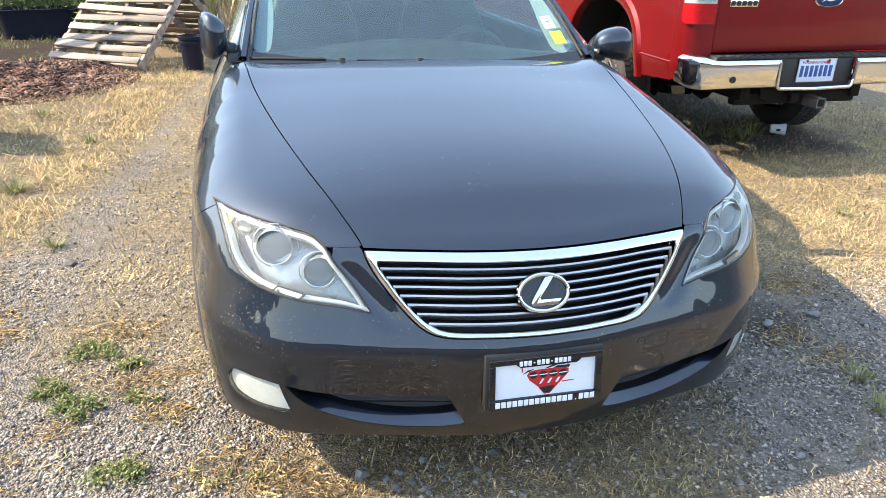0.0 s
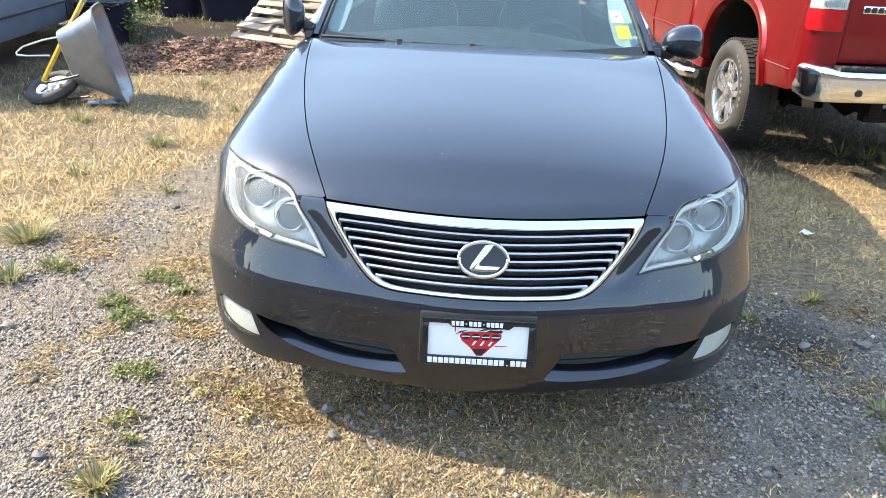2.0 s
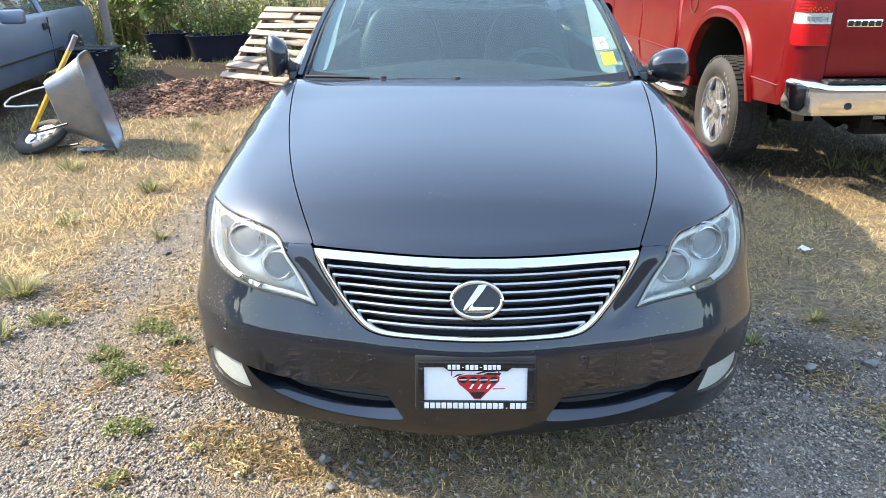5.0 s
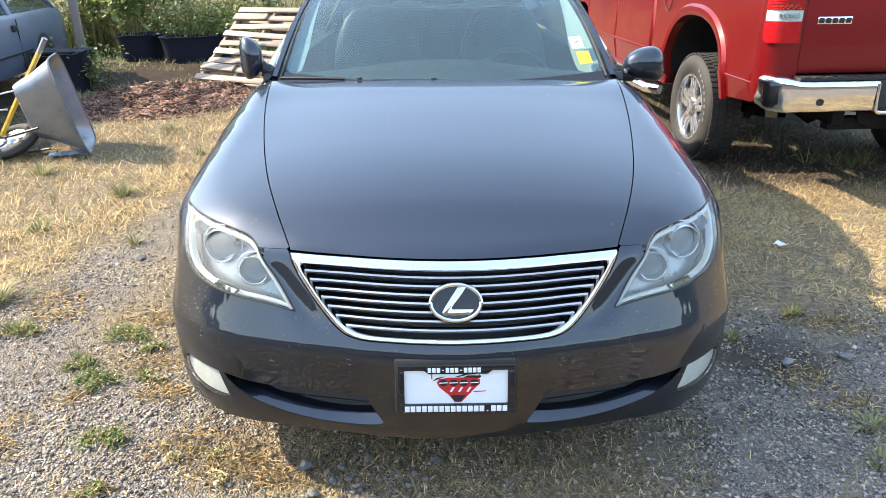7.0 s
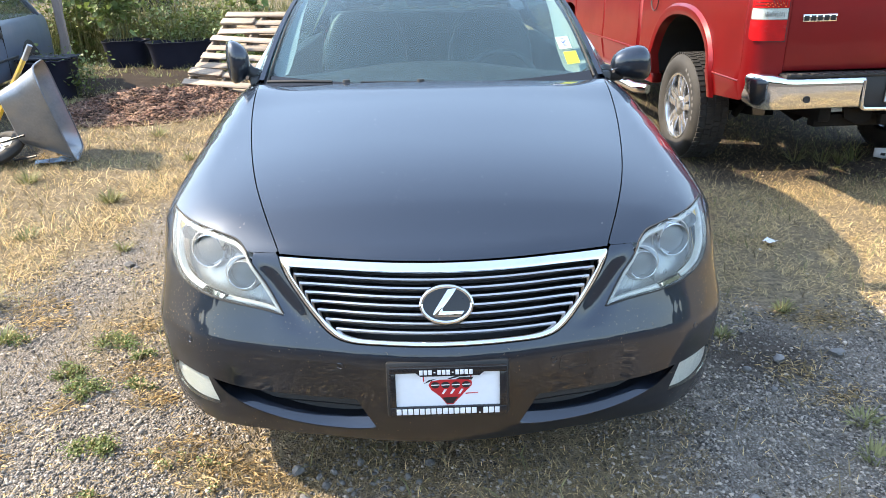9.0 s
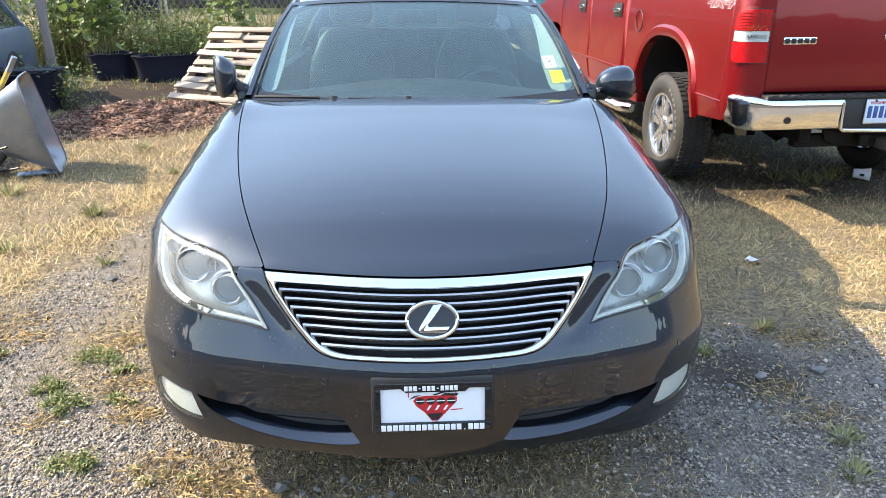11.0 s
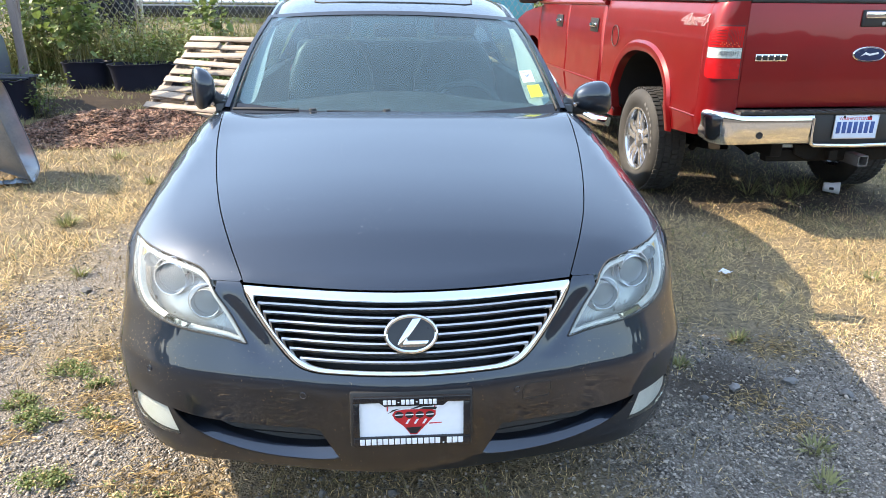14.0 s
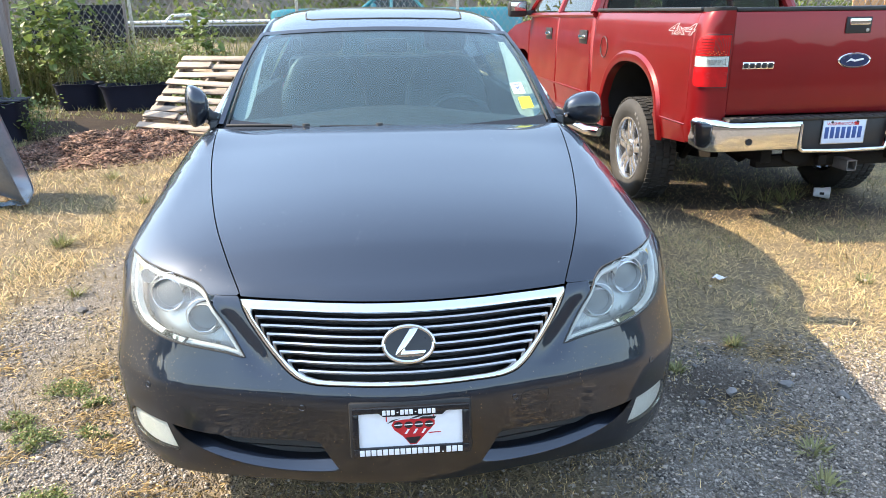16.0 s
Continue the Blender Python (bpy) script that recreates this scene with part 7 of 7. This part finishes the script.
def pallet(m, label):
    t = thing("pallet", label, "pallet", "wooden pallets", at=m)
    for xx in (-0.48, 0.1, 0.69):
        part("stringer", box(xx - 0.019, xx + 0.019, 0, 1.28, -0.09, 0.0, 0.002), PALLET, t)
    for i in range(9):
        yy = 0.05 + i * 0.148
        ob = part("slat", box(-0.51, 0.72, -0.044, 0.044, 0, 0.018, 0.003), PALLET, t)
        ob.matrix_basis = pose(rng.normal(0, 0.02), yy, 0.002, rng.normal(0, 2), rng.normal(0, 0.8), rng.normal(0, 1.4))
        if i in (1, 7):
            ob = part("slat", box(-0.50, 0.06, -0.05, 0.05, 0, 0.03, 0.003), PALLET, t, "short doubled slat")
            ob.matrix_basis = pose(0, yy, 0.022, 0, 0, rng.normal(0, 1.5))
    for i in range(4):
        ob = part("slat", box(-0.51, 0.72, -0.044, 0.044, -0.018, 0, 0.003), PALLET, t)
        ob.matrix_basis = pose(0, 0.06 + i * 0.36, -0.092)
    return t


pallet(pose(-2.69, 7.25, 0.09, 40.0, 0, -30), "weathered wooden pallet leaning back on another")
pallet(pose(-1.51, 8.88, 0.10, 37.0, 0, 150), "weathered wooden pallet propping up a leaning one")
pot = thing("nursery_pot", "black plastic nursery pot standing beside the pallets", "flower pot", at=pose(-1.52, 7.02, 0))
part("pot_wall", lathe([(0.095, 0.0), (0.10, 0.004), (0.128, 0.30), (0.138, 0.302), (0.140, 0.335), (0.132, 0.338), (0.126, 0.31), (0.095, 0.03), (0.0, 0.03)], 32), TUB, pot)
part("inner_pot", lathe([(0.122, 0.315), (0.131, 0.36), (0.139, 0.362), (0.141, 0.39), (0.133, 0.392), (0.124, 0.33), (0.0, 0.32)], 32), TUB, pot, "second pot nested inside")

# wheelbarrow tipped on its side
barrow = thing("wheelbarrow", "grey steel wheelbarrow with yellow handles tipped on end", "wheelbarrow", at=pose(-3.14, 4.1, 0))


def ring(cx_, cz_, hx, hz_, hy, n_=36, e=0.34):
    """A rounded rectangle in a slanted plane: hz_ up the slant, hy along y."""
    out = []
    for i in range(n_):
        q = 2 * math.pi * i / n_
        c_, s_ = math.cos(q), math.sin(q)
        u, w = math.copysign(abs(c_) ** e, c_), math.copysign(abs(s_) ** e, s_)
        out.append(Vector((cx_ + hx * w, hy * u, cz_ + hz_ * w)))
    return out


rows = [ring(0.165, 0.405, -0.085, 0.385, 0.34), ring(0.155, 0.405, -0.085, 0.39, 0.345), ring(0.14, 0.405, -0.085, 0.37, 0.325), ring(-0.02, 0.39, -0.07, 0.28, 0.25), ring(-0.17, 0.385, -0.05, 0.21, 0.20), ring(-0.185, 0.385, -0.04, 0.18, 0.17), ring(-0.19, 0.385, -0.01, 0.04, 0.04)]
bm = sheet(rows, close=True)
bm.faces.new(bm.verts[-36:])
bmesh.ops.transform(bm, matrix=pose(-0.05, 0, 0, 0, 0, 19), verts=bm.verts)
bmesh.ops.recalc_face_normals(bm, faces=bm.faces)
solidify(bm, 0.004)
part("tray", bm, GALV, barrow, "scratched grey steel tray")
for yy, hh in ((-0.06, 0.0),):
    part("handle", tube([(-0.57, yy, 0.03), (-0.29, yy, 0.45 + hh), (-0.02, yy, 0.84 + hh)], 0.021, 6), YELLOW, barrow, "yellow wooden handle")
    part("grip", tube([(-0.03, yy, 0.82 + hh), (0.04, yy, 0.93 + hh)], 0.022, 8), GALV, barrow)
part("stand", tube([(-0.36, -0.10, 0.385), (-0.50, -0.16, 0.385), (-0.585, -0.18, 0.39), (-0.61, -0.14, 0.405), (-0.60, -0.06, 0.44), (-0.48, 0.04, 0.485), (-0.26, 0.12, 0.53)], 0.008, 8), SATIN, barrow, "bent bare metal stand")
wm = pose(-0.36, -0.14, 0.135, 22, -12, 0)
bm = bmesh.new()
sheet([[wm @ Vector(((0.172 + 0.048 * math.cos(q)) * math.cos(t), (0.172 + 0.048 * math.cos(q)) * math.sin(t), 0.045 * math.sin(q))) for t in np.linspace(0, 2 * math.pi, 36, endpoint=False)] for q in np.linspace(0, 2 * math.pi, 11)], bm, True)
wb_wheel = part("wheel", bm, RUBBER, barrow, "black rubber tyre")
part("hub", lathe([(0.0, -0.02), (0.130, -0.02), (0.134, 0.0), (0.130, 0.022), (0.09, 0.008), (0.05, 0.010), (0.03, 0.03), (0.0, 0.032)], 28, m=wm), SATIN, wb_wheel, "pale steel wheel hub")
for k in range(5):
    part("hub_slot", box(0.055, 0.10, -0.008, 0.008, 0.010, 0.014, 0.003, m=wm @ Matrix.Rotation(k * 1.2566, 4, "Z")), BLACK, wb_wheel)
part("fork", tube([(-0.46, -0.12, 0.16), (-0.30, -0.24, 0.20), (-0.05, -0.27, 0.27)], 0.009, 6), BLACK, barrow, "black wheel bracket")
part("fork", tube([(-0.40, 0.02, 0.05), (-0.2, -0.22, 0.06), (0.0, -0.26, 0.10)], 0.009, 6), BLACK, barrow, "black wheel bracket")
bm = bmesh.new()
bmesh.ops.create_grid(bm, x_segments=14, y_segments=8, size=0.16)
for v_ in bm.verts:
    v_.co.y *= 0.45
    v_.co.z = 0.03 + 0.03 * noise.noise(v_.co * 14)
ob = part("plastic_sheet", solidify(bm, 0.001), material("blue_plastic", (0.28, 0.42, 0.62), (0.6, 0.68, 0.75), rough=0.2, scale=20, fine=80))
ob.matrix_basis = pose(-3.06, 3.98, 0.0, 0, 0, 20)
tagged(ob, "crumpled pale blue plastic sheet under a wheelbarrow", "plastic")

# chain-link fence
FY = 11.75
WIRE = material("weathered_wire", (0.30, 0.31, 0.31), (0.20, 0.20, 0.20), rough=0.55, metal=0.6, scale=3, fine=60)
fence = thing("chain_link_fence", "grey chain-link fence with steel posts", "fence", at=pose(0, FY, 0))
wires_v, wires_f = [], []
pitch, top_z = 0.115, 1.9
for sgn in (-1, 1):
    for i in range(int(21 / pitch)):
        x0 = -10.5 + i * pitch
        pa, pb = np.array((x0, 0.006 * sgn, 0.05)), np.array((x0 + sgn * 1.25, 0.006 * sgn, top_z))
        b0 = len(wires_v)
        for p_ in (pa, pb):
            for dx, dy in ((-0.0035, -0.0035), (0.0035, -0.0035), (0.0035, 0.0035), (-0.0035, 0.0035)):
                wires_v.append(p_ + (dx, dy, 0))
        wires_f += [(b0 + a_, b0 + (a_ + 1) % 4, b0 + 4 + (a_ + 1) % 4, b0 + 4 + a_) for a_ in range(4)]
wire = bulk("wire_mesh", np.array(wires_v), np.array(wires_f), WIRE, "galvanised wire diamonds", "fence", True)
wire.parent = fence
del wire["kind"], wire["category"]
for i in range(8):
    part("post", lathe([(0.03, 0), (0.03, 1.98), (0.0, 2.0)], 12, m=pose(-10.2 + i * 2.9, 0.04, 0)), SATIN, fence)
part("top_rail", tube([(-10.5, 0.03, 1.9), (10.6, 0.03, 1.9)], 0.02, 8), SATIN, fence)
ob = part("black_tarp", sheet([[Vector((xx, 0.05 * math.sin(xx * 9 + zz * 4), zz)) for xx in np.linspace(-6.3, -4.6, 24)] for zz in np.linspace(0.75, 1.62, 9)]), TUB)
ob.matrix_basis = pose(0, 12.1, 0)
tagged(ob, "sagging black tarp hung behind the fence", "tarp")
for xx in (-6.3, -4.6):
    ob = part("stake", box(xx - 0.02, xx + 0.02, 12.08, 12.14, 0, 1.68, 0.003), POST)
    tagged(ob, "wooden stake holding a black tarp", "post", "stakes")
timber = thing("timber_stack", "stack of orange-brown timber standing beyond the fence", "timber", at=pose(10.0, 13.2, 0))
RAW = material("raw_timber", (0.52, 0.29, 0.13), (0.38, 0.20, 0.09), rough=0.75, scale=5, fine=50, bump=0.002, each=0.2, stretch=(3, 3, 0.3))
board = part("board", box(-0.065, 0.065, -0.02, 0.02, 0, 1.95, 0.004), RAW, timber)
for k in range(1, 22):
    ob = new("board", board.data)
    ob.parent = timber
    ob.matrix_basis = pose(k * 0.145, 0.02 * (k % 3), -0.02 * (k % 4), 0, 0.6 * ((k * 7) % 3 - 1), 0)
part("brace", box(-0.1, 3.2, 0.06, 0.12, 0.5, 0.6, 0.004), RAW, timber)
trailer = thing("flatbed_trailer", "low dark flatbed trailer with a pale rail", "trailer", at=pose(-3.5, 14.2, 0))
part("deck", box(-1.9, 1.3, -0.9, 0.9, 1.0, 1.22, 0.02), BLACK, trailer)
part("rail", tube([(-1.9, -0.92, 1.3), (1.3, -0.92, 1.3), (1.3, -0.92, 1.1)], 0.03, 8), WHITE, trailer, "pale side rail")
part("wheel_guard", tube([(-0.8, -0.9, 1.25), (-0.6, -0.9, 1.42), (-0.1, -0.9, 1.44), (0.1, -0.9, 1.26)], 0.03, 8), WHITE, trailer)
for xx in (-0.8, 0.2):
    part("wheel", lathe([(0.18, -0.1), (0.36, -0.1), (0.38, 0), (0.36, 0.1), (0.18, 0.1)], 24, m=pose(xx, -0.8, 0.38, 90)), RUBBER, trailer)
part("leg", box(-1.8, -1.7, -0.1, 0.1, 0, 1.0, 0.01), BLACK, trailer)


def plain_car(name, label, category, at, length, width, z_sill, belt, roof_z, mat, cab0, cab1, axles, wheel_r):
    """A parked car seen from the side: body section swept along y, cabin, wheels, trim."""
    t = thing(name, label, category, at=at)
    ends = [(0.0, 0.75, 0.1), (0.06, 0.9, 0.03), (0.3, 1.0, 0.0), (length * 0.5, 1.0, 0.0), (length - 0.3, 1.0, 0.0), (length - 0.06, 0.92, 0.03), (length, 0.78, 0.1)]
    rows = []
    for yy, wf, drop in ends:
        w_ = width / 2 * wf
        zb = belt - drop
        rows.append([Vector((-width / 2 + sx_ * w_, yy, zz)) for sx_, zz in ((0.93, z_sill), (0.99, z_sill + 0.12), (1.0, z_sill + (zb - z_sill) * 0.5), (0.97, zb - 0.06), (0.92, zb), (0.0, zb + 0.02), (-0.92, zb), (-0.97, zb - 0.06), (-1.0, z_sill + (zb - z_sill) * 0.5), (-0.99, z_sill + 0.12), (-0.93, z_sill))])
    bm = sheet(rows)
    bm.faces.new([v_ for v_ in bm.verts[:11]])
    bm.faces.new([v_ for v_ in bm.verts[-11:]])
    bmesh.ops.recalc_face_normals(bm, faces=bm.faces)
    bmesh.ops.subdivide_edges(bm, edges=[e for e in bm.edges if abs(e.verts[0].co.y - e.verts[1].co.y) > 0.5], cuts=6)
    part("body", bm, mat, t)
    hw = width / 2
    q = lambda u, yy, zz: Vector((-hw + u * hw, yy, zz))
    side_in = 0.74
    part("cabin_roof", sheet([[q(u * side_in, yy, roof_z - 0.03 * u * u) for u in np.linspace(-1, 1, 9)] for yy in np.linspace(cab0 + 0.55, cab1 - 0.35, 6)]), mat, t)
    for sg in (-1, 1):
        part("side_window", solidify(sheet([[q(sg * 0.91, cab0 + 0.1, belt), q(sg * 0.91, (cab0 + cab1) / 2, belt), q(sg * 0.91, cab1, belt)], [q(sg * side_in, cab0 + 0.58, roof_z - 0.05), q(sg * side_in, (cab0 + cab1) / 2, roof_z - 0.05), q(sg * side_in, cab1 - 0.38, roof_z - 0.05)]]), 0.005), DARK_GLASS, t, "dark side window")
        bm = bmesh.new()
        for pth in ([q(sg * 0.92, cab0, belt), q(sg * side_in, cab0 + 0.55, roof_z - 0.03)], [q(sg * 0.92, (cab0 + cab1) / 2, belt), q(sg * side_in, (cab0 + cab1) / 2, roof_z - 0.03)], [q(sg * 0.92, cab1 + 0.05, belt), q(sg * side_in, cab1 - 0.35, roof_z - 0.03)], [q(sg * side_in, cab0 + 0.55, roof_z - 0.03), q(sg * side_in, cab1 - 0.35, roof_z - 0.03)]):
            tube(pth, 0.035, 8, bm)
        part("pillar", bm, mat, t)
        for ax_ in axles:
            part("wheel_arch", lathe([(wheel_r + 0.015, -0.012), (wheel_r + 0.025, 0.006), (wheel_r + 0.01, 0.014), (0.0, 0.012)], 32, m=pose(-hw + sg * (hw - 0.002), ax_, wheel_r + 0.03, 0, 90 * sg, 0)), BLACK, t)
            wh = part("tyre", lathe([(wheel_r * 0.6, -0.09), (wheel_r * 0.97, -0.09), (wheel_r, -0.06), (wheel_r, 0.06), (wheel_r * 0.97, 0.09), (wheel_r * 0.62, 0.09), (wheel_r * 0.6, 0.06)], 32, m=pose(-hw + sg * (hw - 0.055), ax_, wheel_r, 0, 90 * sg, 0)), RUBBER, t)
            part("wheel_cover", lathe([(wheel_r * 0.62, 0.05), (wheel_r * 0.6, 0.085), (wheel_r * 0.3, 0.075), (0.0, 0.09)], 24, m=pose(-hw + sg * (hw - 0.055), ax_, wheel_r, 0, 90 * sg, 0)), SATIN, wh)
        part("side_trim", box(-hw + sg * hw - 0.012, -hw + sg * hw + 0.016, axles[0] + wheel_r + 0.14, axles[1] - wheel_r - 0.14, z_sill + 0.225, z_sill + 0.25, 0.006), BLACK if mat is GREY_PAINT else mat, t, "dark rubbing strip")
        for f_ in (0.5, 1.0) if axles[1] - axles[0] > 3.2 else (0.5,):
            yd = cab0 + (cab1 - cab0) * f_
            part("door_gap", box(-hw + sg * hw * 0.995 - 0.006, -hw + sg * hw * 0.995 + 0.0055, yd - 0.004, yd + 0.004, z_sill + 0.05, belt - 0.05), BLACK, t)
            part("door_handle", box(-hw + sg * hw - 0.02, -hw + sg * hw + 0.012, yd - 0.16, yd - 0.03, belt - 0.18, belt - 0.11, 0.006), BLACK, t)
        part("door_mirror", box(-hw + sg * (hw + 0.11) - 0.11, -hw + sg * (hw + 0.11) + 0.11, cab0 + 0.20, cab0 + 0.32, belt - 0.04, belt + 0.10, 0.03, seg=3), mat, t)
    for yy, sl in ((cab0, 0.55), (cab1, -0.35)):
        part("screen", sheet([[q(u * 0.88, yy, belt) for u in np.linspace(-1, 1, 7)], [q(u * 0.72, yy + sl, roof_z - 0.04) for u in np.linspace(-1, 1, 7)]]), DARK_GLASS, t)
    return t


plain_car("parked_car", "faded blue-grey compact car parked on dry grass", "car", pose(-4.34, 3.80, 0, 0, 0, 10.4), 5.2, 1.65, 0.28, 0.94, 1.38, GREY_PAINT, 1.62, 4.68, (0.75, 3.93), 0.31)
plain_car("teal_pickup", "teal older pickup parked beyond the fence", "pickup truck", pose(-2.4, 15.4, 0, 0, 0, -90) @ pose(0.85, 0, 0), 5.6, 1.8, 0.45, 1.52, 1.95, TEAL, 2.0, 3.3, (1.0, 4.3), 0.38)

# far dry bank with shrubs closes the view
bank = [[Vector((xx, 38 + 6 * v_, (8.5 + 1.0 * math.sin(xx * 0.21) + 0.6 * math.sin(xx * 0.63)) * v_ - 0.05)) for xx in np.linspace(-70, 70, 60)] for v_ in (0, 0.4, 0.75, 1.0)]
tagged(part("bank", sheet(bank), gm), "far bank of dry grass", "bank", kind="structure")
x, y = scatter(1300, -55, 55, 36, 44, lambda x, y, q: 0.6 + q)
kk = len(x)
base = np.stack([x, y, np.clip((y - 38) / 6 * 8.5, 0, 9)], 1)
lv = base[:, None, :] + rng.normal(0, 1, (kk, 60, 3)) * (0.8, 0.8, 0.55) + (0, 0, 0.7)
dv = rng.normal(0, 0.13, (kk, 60, 3, 3))
v = (lv[:, :, None] + dv).reshape(-1, 3)
bulk("shrubs", v, np.arange(len(v)).reshape(-1, 3), LEAF, "far green shrubs on the bank", "shrub")

# a far uneven line of dark trees, unseen, closes the place behind the camera and at its sides; added to darken low
# reflections
ring_a = np.radians(np.linspace(-205, 25, 260))
crown_z = 5.2 + 1.1 * np.sin(ring_a * 9.0) + 0.8 * np.sin(ring_a * 23.0 + 1) + 0.7 * np.sin(ring_a * 57.0) + rng.uniform(-0.4, 0.5, 260)
trees = [[Vector(((68 + 1.5 * math.sin(a * 31)) * math.cos(a), (68 + 1.5 * math.sin(a * 31)) * math.sin(a) + 2.0 * f, z * f - 0.05)) for a, z in zip(ring_a, crown_z)] for f in (0.0, 0.5, 0.85, 1.0)]
tagged(part("backdrop", sheet(trees), material("far_trees", (0.028, 0.040, 0.030), (0.045, 0.060, 0.040), rough=0.9, scale=0.6, fine=6, spec=0.1)), "unseen far line of dark trees round the lot", "trees", kind="structure")
